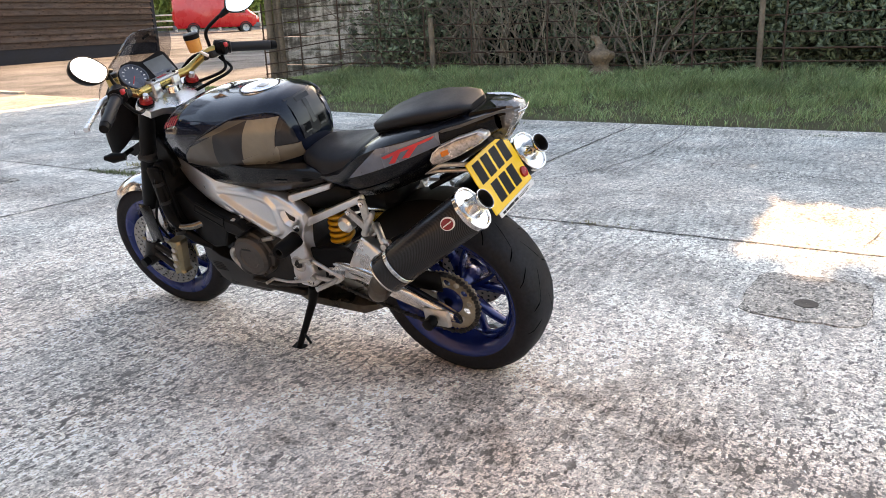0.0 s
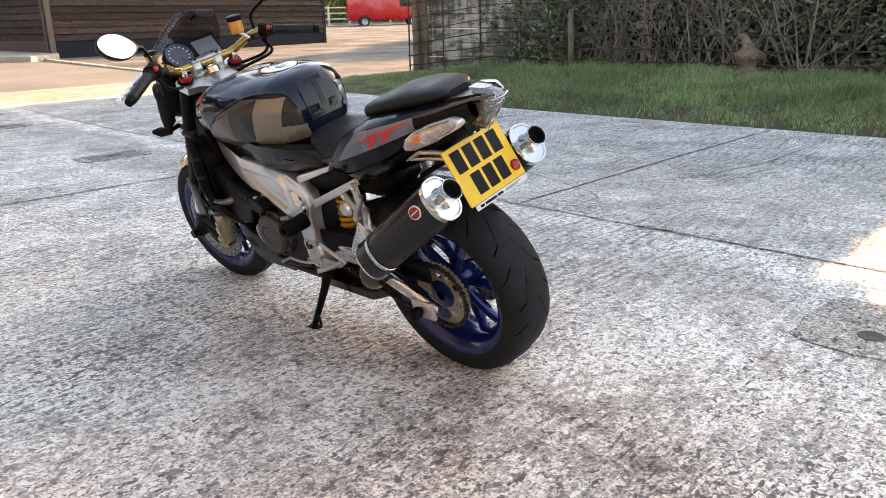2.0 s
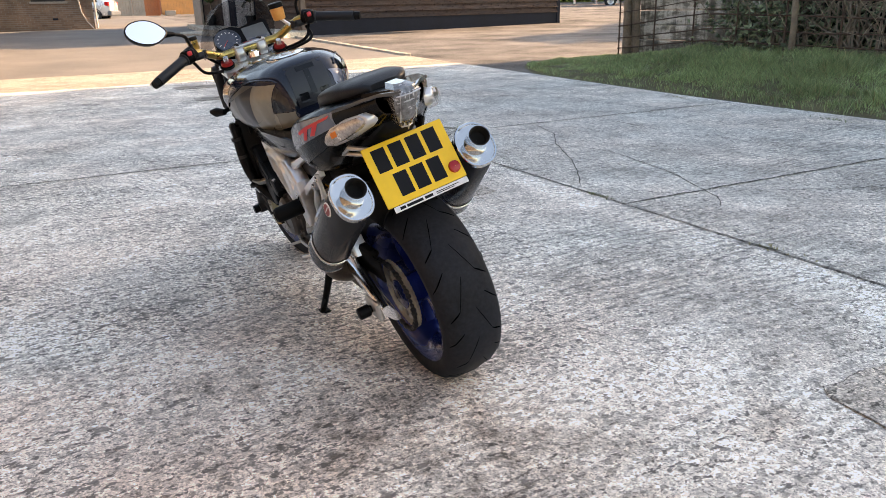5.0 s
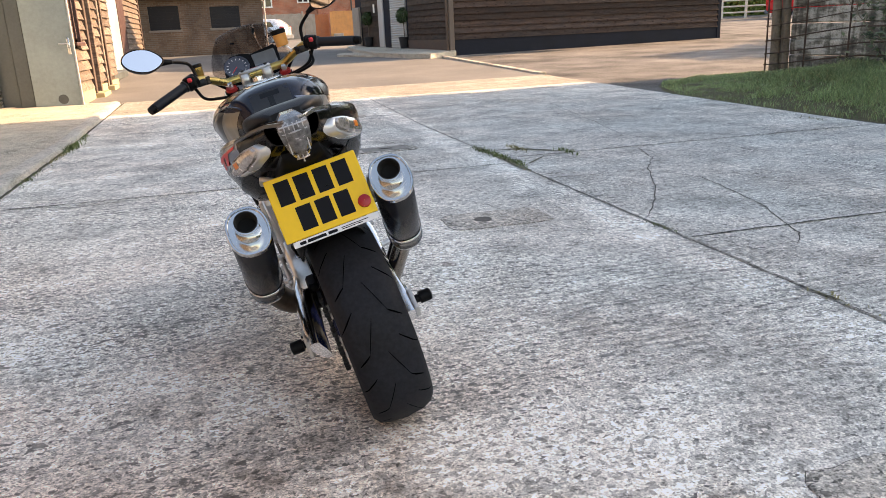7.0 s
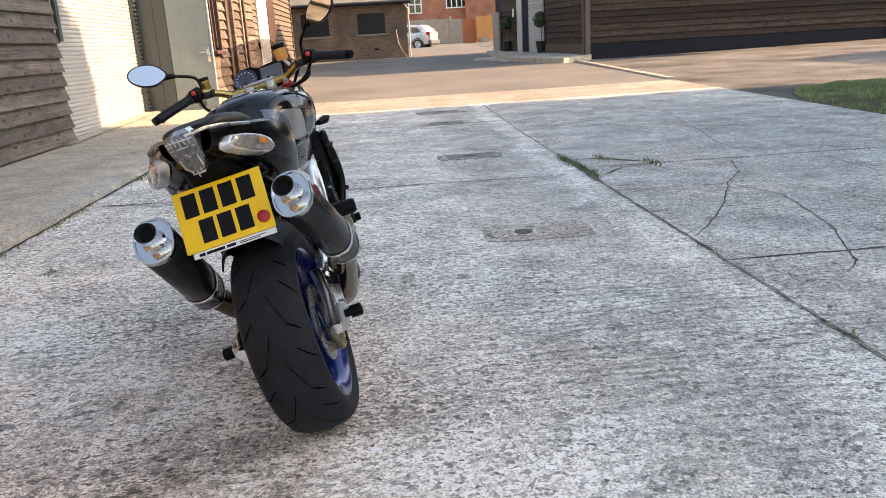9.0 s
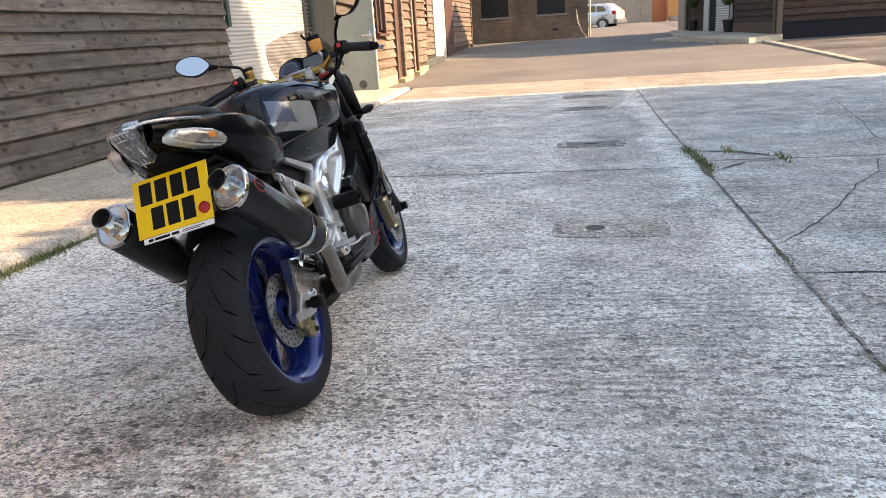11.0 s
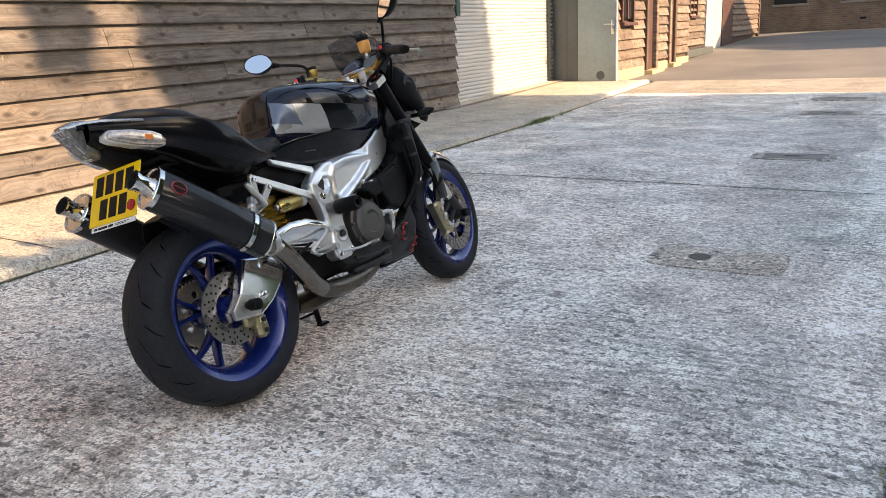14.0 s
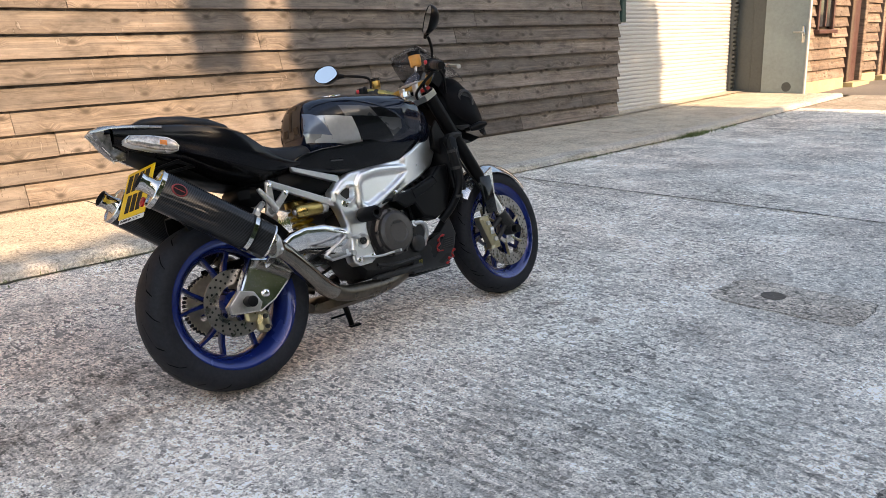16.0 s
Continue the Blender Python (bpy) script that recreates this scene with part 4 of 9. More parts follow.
gf = thing("garden_fence", "garden fence of grey, rust and orange timber boards", "fence")
for n_b, x0, step_, y0, z0, z1, mt, nm in ((22, 1.6, 0.155, 51.0, 0.6, 2.45, M_FENCEW, "panel"), (4, 5.1, 0.18, 51.02, 0.62, 2.4, M_FENCEW, "gate_side"), (5, 5.82, 0.18, 51.02, 0.62, 2.35, M_FENCER, "gate"), (14, 6.75, 0.185, 50.6, 0.85, 2.5, M_FENCEO, "panel")):
    pnl = make(nm, Geo().box((x0, y0 + 0.031, z0 + 0.3), (x0 + n_b * step_, y0 + 0.06, z0 + 0.4), 0.005).box((x0, y0 + 0.031, z1 - 0.4), (x0 + n_b * step_, y0 + 0.06, z1 - 0.3), 0.005), mt, gf)
    bd_me = Geo().box((0, 0, 0), (step_ - 0.006, 0.03, z1 - z0), 0.004).mesh("board", mt)
    for i in range(n_b):
        make("board", bd_me, None, pnl, at=pose(x0 + i * step_, y0, z0 + 0.012 * (i % 3)))
make("post", Geo().box((4.95, 50.95, 0.6), (5.07, 51.06, 2.6), 0.01), M_FENCEW, gf)
tagged(make("planter", Geo().box((6.9, 50.1, 0.8), (7.5, 50.5, 1.1), 0.02), M_FENCEW), "low grey timber planter before the fence", "planter")

# ---- second barn, dark boards on a black plinth ----
barn2 = thing("barn", "dark brown weatherboarded barn on a black plinth with a corner post", "barn")
B2A, B2B, B2C = Vector((6.42, 21.25, 0)), Vector((16.15, 21.75, 0)), Vector((4.85, 29.2, 0))
d_front, d_side = (B2B - B2A).normalized(), (B2C - B2A).normalized()
len_f, len_s = (B2B - B2A).length, (B2C - B2A).length
front = Matrix.Translation(B2A) @ Matrix.Rotation(math.atan2(d_front.y, d_front.x), 4, "Z")
side = Matrix.Translation(B2A) @ Matrix.Rotation(math.atan2(d_side.y, d_side.x) - math.pi / 2, 4, "Z")
make("plinth", Geo().box((0.05, -0.03, -0.2), (len_f, 0.3, 0.74), 0.01), M_PLINTH, barn2, at=front)
make("plinth", Geo().box((-0.03, 0.05, -0.2), (0.3, 3.1, 0.76), 0.01), M_POST, barn2, at=side)
make("wall", Geo().box((0.06, 0.02, 0.2), (len_f - 0.02, 9.0, 3.8)), M_PLINTH, barn2, at=front)
make("wall", Geo().box((0.03, 0.06, 0.2), (2.0, len_s, 3.4)), M_PLINTH, barn2, at=side)
make("roof", Geo().prism([(-1.1, 3.75), (4.5, 6.6), (10.2, 3.75), (10.2, 3.65), (4.5, 6.45), (-1.1, 3.62)], lambda a, b, d: (d, a, b), -0.4, len_f + 0.5), M_ROOF, barn2, at=front)
make("side_roof", Geo().prism([(-0.5, 3.3), (2.4, 4.2), (2.4, 4.3), (-0.5, 3.4)], lambda a, b, d: (a, d, b), 0.2, len_s + 0.3), M_ROOF, barn2, at=side)
bf = {k: board_mesh(len_f - 0.1, M_BOARD3, (21, k), "x", 0.22, 0.075) for k in range(3)}
for i in range(17):
    make("board", bf[i % 3], None, barn2, at=front @ pose(0.07, 0.01, 0.72 + i * 0.187))
bs = {k: board_mesh(2.95, M_BOARD4, (22, k), "y", 0.22, 0.052) for k in range(2)}
for i in range(15):
    # on the west face the boards stand off towards the road
    make("board", bs[i % 2], None, barn2, at=side @ pose(0.02, 3.05, 0.74 + i * 0.187, 0, 0, 180))
bs2 = {k: board_mesh(1.7, M_BOARD4, (23, k), "y", 0.22, 0.052) for k in range(2)}
for i in range(15):
    make("board", bs2[i % 2], None, barn2, at=side @ pose(0.02, 7.35, 0.5 + i * 0.187, 0, 0, 180))
make("corner_post", Geo().box((-0.07, -0.10, 0.05), (0.09, 0.05, 3.6), 0.015), M_DPIPE, barn2, at=front)
make("downpipe", Geo().tube([(-0.12, -0.02, 0.2), (-0.12, -0.02, 3.5)], 0.045, 8), M_POST, barn2, at=front)
make("end_post", Geo().box((len_f - 0.06, -0.06, 0.1), (len_f + 0.08, 0.1, 3.6), 0.01), M_PLINTH, barn2, at=front)
sh = make("roller_door", Geo().box((-0.005, 3.25, 0.42), (0.02, 4.55, 3.0)), M_GREYROLL, barn2, "pale grey roller shutter", at=side)
f = Geo()
for i in range(33):
    f.tube([(-0.01, 3.25, 0.46 + i * 0.078), (-0.01, 4.55, 0.46 + i * 0.078)], 0.030, 6)
make("slats", f, M_GREYROLL, sh)
make("doorway", Geo().box((-0.02, 4.56, 0.38), (0.03, 5.15, 3.0), 0.01), M_PLINTH, barn2, at=side)
make("door_post", Geo().box((-0.06, 5.15, 0.38), (0.05, 5.6, 3.0), 0.01), M_GREYROLL, barn2, at=side)
make("notice", Geo().box((-0.045, 5.95, 1.75), (-0.03, 6.10, 2.05), 0.004), M_WHITEP, barn2, "small white notice plate", at=side)
make("board_hatch", Geo().box((-0.12, 7.4, 0.5), (-0.03, 8.1, 2.0), 0.01), M_FENCEW, barn2, "pale timber hatch", at=side)


def topiary(x, y, s):
    ob = thing("potted_tree", "clipped ball tree in a black pot", "potted plant", "potted trees by the barn", at=pose(x, y, zg(x, y) + 0.12))
    g = Geo().lathe([(0.0, 0.001), (0.0, 0.135), (0.02, 0.145), (0.33, 0.19), (0.36, 0.205), (0.40, 0.205), (0.40, 0.17), (0.36, 0.165), (0.35, 0.001)], axis="z", n=18)
    make("pot", g, M_POT, ob, smooth=40)
    make("trunk", Geo().tube([(0, 0, 0.3), (0.01, 0, 0.7), (0, 0.01, 1.0)], 0.016, 6), M_BARK, ob)
    r2 = random.Random(8)
    g = Geo()
    for i in range(900):
        v = Vector((r2.gauss(0, 1), r2.gauss(0, 1), r2.gauss(0, 1))).normalized() * 0.26 * r2.uniform(0.55, 1.08) ** 0.5
        c = v + Vector((0, 0, 1.1))
        a = Vector((r2.uniform(-1, 1), r2.uniform(-1, 1), r2.uniform(-1, 1))).normalized() * 0.035
        bb = v.normalized().cross(a).normalized() * 0.02
        g.put([c - a, c + bb, c + a, c - bb], [(0, 1, 2, 3)])
    make("crown", g, M_BOX, ob, fix=False)
    ob.scale = (s, s, s)
    return ob


topiary(5.72, 24.55, 1.0)
topiary(5.05, 27.6, 0.95)

# ---- vehicles far off ----
M_REDCAR = surface("red_van_paint", (0.55, 0.012, 0.016), 0.3, vary=0.08, coat=0.5, scale=2)
M_SILVER = surface("silver_car_paint", (0.62, 0.64, 0.66), 0.28, 0.5, vary=0.05, coat=0.5, scale=2)
M_BUMPER = surface("grey_bumper_plastic", (0.10, 0.11, 0.125), 0.6, vary=0.15)
M_TYREF = surface("far_tyre_rubber", (0.02, 0.02, 0.02), 0.8)
M_HUBCAP = surface("wheel_trim", (0.42, 0.42, 0.43), 0.35, 0.6)
M_LAMPW = surface("lamp_lens_clear", (0.75, 0.77, 0.8), 0.1, vary=0.05)
M_LAMPR = surface("lamp_lens_red", (0.45, 0.01, 0.01), 0.15, vary=0.05)


def vehicle(name, label, cat, at, sections, windows, paint, wheels, wr, halfw, lamps, bumpers):
    """sections: (along, half width, [heights of sill, belt, shoulder, roof], roof half width)."""
    ob = thing(name, label, cat, at=at)
    rings = []
    for y, w, (z0, z1, z2, z3), wr_ in sections:
        half = [(w * 0.92, z0), (w, z0 + 0.12), (w, z1), (w * 0.985, z2), (wr_, z3 - 0.06), (wr_ * 0.86, z3)]
        rings.append([(x, y, z) for x, z in half] + [(-x, y, z) for x, z in half[::-1]])
    make("body", Geo().loft(rings), paint, ob, smooth=45)
    for pts, sx in windows:
        for s in (1, -1):
            g = Geo().prism(pts, lambda a, b, d, s=s: (s * d, a, b), sx, sx - 0.03)
            make("window", g, M_DARKGLASS, ob)
    for y in wheels:
        for s in (1, -1):
            w = make("wheel", Geo().lathe([(-0.10, wr * 0.62), (-0.11, wr * 0.9), (-0.07, wr), (0.07, wr), (0.11, wr * 0.9), (0.10, wr * 0.62)], (s * (halfw - 0.10), y, wr), "x", 24), M_TYREF, ob, smooth=40)
            make("rim", Geo().lathe([(s * 0.06, 0.01), (s * 0.095, wr * 0.2), (s * 0.07, wr * 0.3), (s * 0.09, wr * 0.6), (s * 0.10, wr * 0.64)], (s * (halfw - 0.10), y, wr), "x", 20), M_HUBCAP, w, smooth=40)
            make("wheel_arch", Geo().lathe([(s * (halfw - 0.26), wr * 1.18), (s * (halfw + 0.004), wr * 1.18), (s * (halfw + 0.004), wr * 1.02), (s * (halfw - 0.26), wr * 1.02)], (0, y, wr), "x", 20, a0=0, a1=180), M_PLINTH, ob)
    for nm, a, b, mt in lamps:
        for s in (1, -1):
            lo, hi = (min(s * a[0], s * b[0]), a[1], a[2]), (max(s * a[0], s * b[0]), b[1], b[2])
            make(nm, Geo().box(lo, hi, 0.03), mt, ob)
    for a, b in bumpers:
        make("bumper", Geo().box(a, b, 0.05), M_BUMPER, ob)
    return ob


van_yaw = math.degrees(math.atan2(37.95 - 39.99, 36.33 - 33.68)) - 90
van_sections = [(-2.75, 0.90, (0.45, 1.1, 1.5, 2.25), 0.80), (-2.6, 0.96, (0.42, 1.1, 1.6, 2.32), 0.86), (0.9, 0.97, (0.42, 1.1, 1.6, 2.34), 0.86),
                (1.35, 0.97, (0.42, 1.1, 1.6, 2.22), 0.82), (1.95, 0.95, (0.42, 1.08, 1.30, 1.50), 0.80), (2.35, 0.90, (0.42, 0.95, 1.12, 1.2), 0.76), (2.6, 0.78, (0.45, 0.8, 0.9, 0.98), 0.66)]
vehicle("van", "red panel van parked on the gravel track", "van", pose(34.95, 38.95, 0.72, 0, 0, van_yaw), van_sections,
        [([(0.75, 1.28), (1.75, 1.28), (1.3, 2.0), (0.75, 2.05)], 0.975)], M_REDCAR, (-1.62, 1.68), 0.345, 0.97,
        [("headlamp", (0.5, 2.25, 0.86), (0.86, 2.5, 1.1), M_LAMPW), ("tail_lamp", (0.8, -2.79, 0.9), (0.93, -2.66, 1.5), M_LAMPR)],
        [((-0.9, 2.2, 0.36), (0.9, 2.66, 0.66)), ((-0.92, -2.84, 0.38), (0.92, -2.6, 0.62))])
car_sections = [(-2.1, 0.72, (0.35, 0.75, 0.95, 1.02), 0.6), (-1.9, 0.85, (0.3, 0.8, 1.0, 1.25), 0.58), (-1.5, 0.90, (0.28, 0.82, 0.98, 1.46), 0.60),
                (-0.2, 0.91, (0.25, 0.8, 0.95, 1.5), 0.62), (0.5, 0.91, (0.25, 0.78, 0.93, 1.38), 0.60), (1.15, 0.89, (0.25, 0.75, 0.88, 0.98), 0.66), (1.9, 0.82, (0.28, 0.66, 0.74, 0.80), 0.6), (2.15, 0.65, (0.35, 0.55, 0.6, 0.65), 0.5)]
vehicle("car", "silver hatchback parked beyond the brick building", "car", pose(1.62, 47.0, 0.60, 0, 0, 68), car_sections,
        [([(-1.55, 0.97), (-0.95, 0.97), (-0.95, 1.34), (-1.35, 1.30)], 0.86), ([(-0.85, 0.97), (0.85, 0.95), (0.3, 1.34), (-0.85, 1.38)], 0.86)], M_SILVER, (-1.3, 1.35), 0.32, 0.91,
        [("tail_lamp", (0.55, -2.08, 0.82), (0.86, -1.85, 1.02), M_LAMPR), ("headlamp", (0.4, 1.85, 0.55), (0.75, 2.1, 0.75), M_LAMPW)],
        [((-0.85, -2.2, 0.3), (0.85, -1.95, 0.55)), ((-0.75, 2.0, 0.28), (0.75, 2.2, 0.5))])

# pale post and rail fence behind the van
rail_fence = thing("rail_fence", "pale post and rail field fence", "fence")
p0, p1 = Vector((33.0, 45.5, 0.93)), Vector((42.0, 42.0, 0.99))
for i in range(7):
    p = p0.lerp(p1, i / 6)
    make("post", Geo().box((p.x - 0.07, p.y - 0.07, p.z - 0.1), (p.x + 0.07, p.y + 0.07, p.z + 1.25), 0.01), M_RAIL, rail_fence)
for h in (0.35, 0.75, 1.15):
    make("rail", Geo().tube([p0 + Vector((0, 0, h)), p1 + Vector((0, 0, h))], 0.06, 6), M_RAIL, rail_fence)


# ---- leaves, grass and trees ----
def leaves(name, mat, n, where, size, parent=None, seed=1, stem=0.45):
    """Many small folded leaves; where(rnd) gives a place and an outward way."""
    r2 = random.Random(seed)
    vs, fs = [], []
    for i in range(n):
        c, nrm = where(r2)
        s = size * r2.uniform(0.6, 1.4)
        a = Vector((r2.gauss(0, 1), r2.gauss(0, 1), r2.gauss(0, 1)))
        a = (a + nrm * 0.2).normalized()
        bb = a.cross(nrm + Vector((r2.gauss(0, 0.6), r2.gauss(0, 0.6), r2.gauss(0, 0.6)))).normalized()
        o = len(vs)
        up = a.cross(bb) * s * 0.16
        vs += [c - a * s * 0.5, c + bb * s * stem * 0.62 + up, c + a * s * 0.5, c - bb * s * stem * 0.62 + up]
        fs += [(o, o + 1, o + 2), (o, o + 2, o + 3)]
    g = Geo()
    g.v, g.f, g.m = [tuple(p) for p in vs], fs, [0] * len(fs)
    return make(name, g, mat, parent, fix=False)


def bank_z(x, y):
    """The grass bank climbs from the concrete edge to the fence."""
    t = min(1.0, max(0.0, (x - LAWN - 0.1) / 2.1))
    end = min(1.0, max(0.0, (9.2 - y) / 2.5))
    return zg(x, y) + (0.27 * t * t * (3 - 2 * t)) * end + 0.03 * noise.noise((x * 1.1, y * 1.1, 0.7)) * t


bank = Geo()
bx, by = span(LAWN - 0.02, 14.0, 16), span(-14, 9.4, 44)


def lawn_edge(y):
    return LAWN + 0.05 * noise.noise((y * 1.4, 0.2, 0)) + (max(0.0, y - 7.0) ** 2) * 0.16


bank.put([((lawn_edge(y) + (x - LAWN) * (14.0 - lawn_edge(y)) / (14.0 - LAWN)), y, 0) for y in by for x in bx],
         [(j * 17 + i, j * 17 + i + 1, (j + 1) * 17 + i + 1, (j + 1) * 17 + i) for j in range(44) for i in range(16)])
bank.v = [(x, y, bank_z(x, y) + (0.012 if x > lawn_edge(y) + 0.01 else -0.03)) for x, y, z in bank.v]
tagged(make("grass_bank", bank, M_SOIL, fix=False), "earth bank under the rough grass", "ground", kind="structure")


def blades(name, mat, n, where, h, seed, label):
    r2 = random.Random(seed)
    vs, fs = [], []
    for i in range(n):
        x, y, z, k = where(r2)
        hh = h * k * r2.uniform(0.5, 1.25)
        a = r2.uniform(0, 2 * math.pi)
        w = r2.uniform(0.002, 0.0046)
        lean = r2.uniform(0.3, 1.35) * hh
        b = r2.gauss(4.4, 1.3) if r2.random() < 0.4 else r2.uniform(0, 2 * math.pi)
        dx, dy, lx, ly = math.cos(a) * w, math.sin(a) * w, math.cos(b) * lean, math.sin(b) * lean
        o = len(vs)
        vs += [(x - dx, y - dy, z - 0.01), (x + dx, y + dy, z - 0.01), (x + dx * 0.8 + lx * 0.35, y + dy * 0.8 + ly * 0.35, z + hh * 0.6),
               (x - dx * 0.8 + lx * 0.35, y - dy * 0.8 + ly * 0.35, z + hh * 0.6), (x + lx, y + ly, z + hh)]
        fs += [(o, o + 1, o + 2, o + 3), (o + 3, o + 2, o + 4)]
    g = Geo()
    g.v, g.f, g.m = vs, fs, [0] * len(fs)
    return tagged(make(name, g, mat, fix=False), label, "grass", kind="stuff")


def on_bank(r2):
    while True:
        x, y = LAWN + abs(r2.triangular(0.0, 2.7, 1.3)), r2.uniform(-5.0, 9.3)
        if x < lawn_edge(y) + 0.02:
            continue
        clump = noise.noise((x * 2.6, y * 2.6, 5.0)) + 0.5 * noise.noise((x * 6.5, y * 6.5, 9.0))
        if clump < -0.12 and r2.random() < 0.75:
            continue
        tall = 0.28 + 0.50 * min(1.0, max(0.0, (x - LAWN - 0.15) / 1.1)) + 1.15 * max(0.0, clump)
        tall *= 1.0 if y < 5.0 else max(0.35, 1 - (y - 5.0) * 0.2)
        return x, y, bank_z(x, y), tall


blades("grass", M_GRASS, 88000, on_bank, 0.125, 21, "rough green grass on the bank by the fence")
blades("dry_grass", M_STRAW, 13000, on_bank, 0.12, 22, "dry straw coloured grass stems in the bank")

WEEDS = [(JOINT + 0.02, 0.33, 0.13, 70), (JOINT, 4.4, 0.16, 200), (JOINT + 0.02, 4.1, 0.13, 220), (JOINT + 0.03, 3.75, 0.10, 200), (JOINT + 0.3, 4.40, 0.12, 160), (2.38, 4.06, 0.10, 120),
         (JOINT, 1.52, 0.07, 60), (KERB + 0.06, 7.1, 0.20, 420), (KERB + 0.05, 5.0, 0.07, 120), (KERB + 0.05, 1.85, 0.12, 260), (KERB + 0.04, 2.25, 0.2, 200), (KERB + 0.05, 3.1, 0.15, 120),
         (KERB + 0.04, 6.1, 0.15, 150), (-1.55, 2.0, 0.07, 60), (5.3, 2.6, 0.12, 160), (5.25, -0.4, 0.12, 140), (5.4, 4.6, 0.12, 140)]
for k, (wy, wr, n, hh) in enumerate(((1.30, 0.14, 160, 0.03), (1.62, 0.18, 260, 0.04), (5.1, 0.25, 90, 0.02), (6.25, 0.3, 90, 0.02), (6.95, 0.2, 220, 0.035), (7.85, 0.12, 60, 0.03), (3.4, 0.3, 120, 0.02), (-0.6, 0.4, 140, 0.025))):
    def by_kerb(r2, wy=wy, wr=wr):
        x, y = KERB + 0.035 + abs(r2.gauss(0, 0.035)), wy + r2.gauss(0, wr)
        return x, y, zg(x, y) + 0.002, 1.0
    blades("weed_tuft", M_WEED if k % 3 else M_STRAW, n, by_kerb, hh, 340 + k, "low green weeds growing along the kerb")
for k, (wx, wy, wr, n) in enumerate(WEEDS):
    def tuft(r2, wx=wx, wy=wy, wr=wr):
        x, y = wx + r2.gauss(0, wr * 0.22), wy + r2.gauss(0, wr * 0.9)
        return x, y, zg(x, y) + 0.004, 1.0
    blades("weed_tuft", M_WEED if k % 4 else M_STRAW, n // 2 if 0 < k < 6 or k == 7 else n // 4, tuft, 0.026 if 0 < k < 6 else 0.045 if k == 7 else 0.012, 300 + k, "low green weeds growing in a joint of the concrete")


# wire and iron fence along the bank
FX0, FY1 = 8.05, 8.55


def fence_x(y):
    return 7.72 + (8.5 - y) * 0.045


fence = thing("wire_fence", "old rusty iron and wire field fence with thin uprights", "fence")
for h in (0.14, 0.30, 0.50, 0.70, 0.92, 1.15):
    pts = []
    for i in range(30):
        y = 8.45 - i * 0.45
        x = fence_x(y)
        pts.append((x, y, bank_z(x, y) + h + 0.025 * noise.noise((y * 0.8, h * 9, 0))))
    make("rail", Geo().tube(pts, 0.010 if h < 0.6 else 0.007, 5), M_RUST, fence)
rnd = random.Random(17)
y = 8.42
while y > -4.5:
    x = fence_x(y)
    z = bank_z(x, y)
    t = rnd.uniform(-0.03, 0.03)
    make("upright", Geo().tube([(x, y, z - 0.05), (x + t * 0.5, y + t * 0.3, z + 0.6), (x + t, y + t, z + 1.28)], 0.013, 6), M_RUST, fence)
    y -= 0.78 if y > 5 else rnd.uniform(0.7, 1.4)
post_end = thing("fence_post", "thick split old timber fence post", "post", "timber fence posts")
g = Geo()
for i, (dx, dy, r, hh) in enumerate(((0.0, -0.02, 0.07, 1.55), (0.08, -0.10, 0.05, 1.5), (0.03, -0.22, 0.045, 1.45))):
    x, y = 7.80 + dx, 8.33 + dy
    z = bank_z(x, y)
    g.tube([(x, y, z - 0.1), (x + 0.01, y + 0.01, z + 0.4), (x - 0.015, y, z + 0.9), (x, y + 0.01, z + hh)], [r * 1.15, r, r * 0.95, r * 0.85], 9)
make("timber", g, M_OLDWOOD, post_end, smooth=60)
for yy, hh, rr in ((0.62, 1.9, 0.036), (5.15, 0.80, 0.045)):
    p = thing("fence_post", "weathered timber fence post", "post", "timber fence posts")
    x = fence_x(yy) - 0.03
    z = bank_z(x, yy)
    make("timber", Geo().tube([(x, yy, z - 0.1), (x + 0.01, yy + 0.01, z + hh * 0.5), (x + 0.01, yy + 0.03, z + hh)], [rr, rr * 0.95, rr * 0.9], 8), M_OLDWOOD, p, smooth=60)

# weathered panel wall behind the fence end
wall_c = thing("panel_wall", "stained pale concrete panel wall behind the fence", "wall", kind="structure")
for i in range(7):
    z0 = bank_z(8.15, 7.2) - 0.08 + i * 0.232
    g = Geo()
    rings = []
    for k in range(9):
        yy = 8.35 - k * 0.30
        w = 0.012 * noise.noise((k * 0.9, i * 3.0, 0))
        rings.append([(8.12 + w, yy, z0), (8.10 + w, yy, z0 + 0.015), (8.10 + w, yy, z0 + 0.205), (8.12 + w, yy, z0 + 0.222), (8.2, yy, z0 + 0.222), (8.2, yy, z0)])
    make("panel", g.loft(rings), M_PANELC, wall_c)

stump = thing("tree_stump", "gnarled pale tree stump at the fence", "stump")
g = Geo()
sx, sy = 7.85, 2.55
sz = bank_z(sx, sy)
rings = []
for i in range(9):
    h = i / 8 * 0.46
    rr = 0.135 + 0.045 * math.sin(i * 1.4) - 0.04 * (i > 6)
    rings.append([(sx + math.cos(a) * rr * (1 + 0.3 * noise.noise((math.cos(a) * 2, math.sin(a) * 2, h * 9))) + 0.02 * math.sin(h * 12), sy + math.sin(a) * rr * (1 + 0.3 * noise.noise((math.cos(a) * 2 + 5, math.sin(a) * 2, h * 9))), sz - 0.05 + h) for a in [2 * math.pi * k / 14 for k in range(14)]])
g.loft(rings)
g.tube([(sx, sy, sz + 0.35), (sx - 0.02, sy + 0.05, sz + 0.48), (sx - 0.03, sy + 0.12, sz + 0.50)], [0.06, 0.045, 0.03], 7)
make("wood", g, M_STUMP, stump, smooth=70)


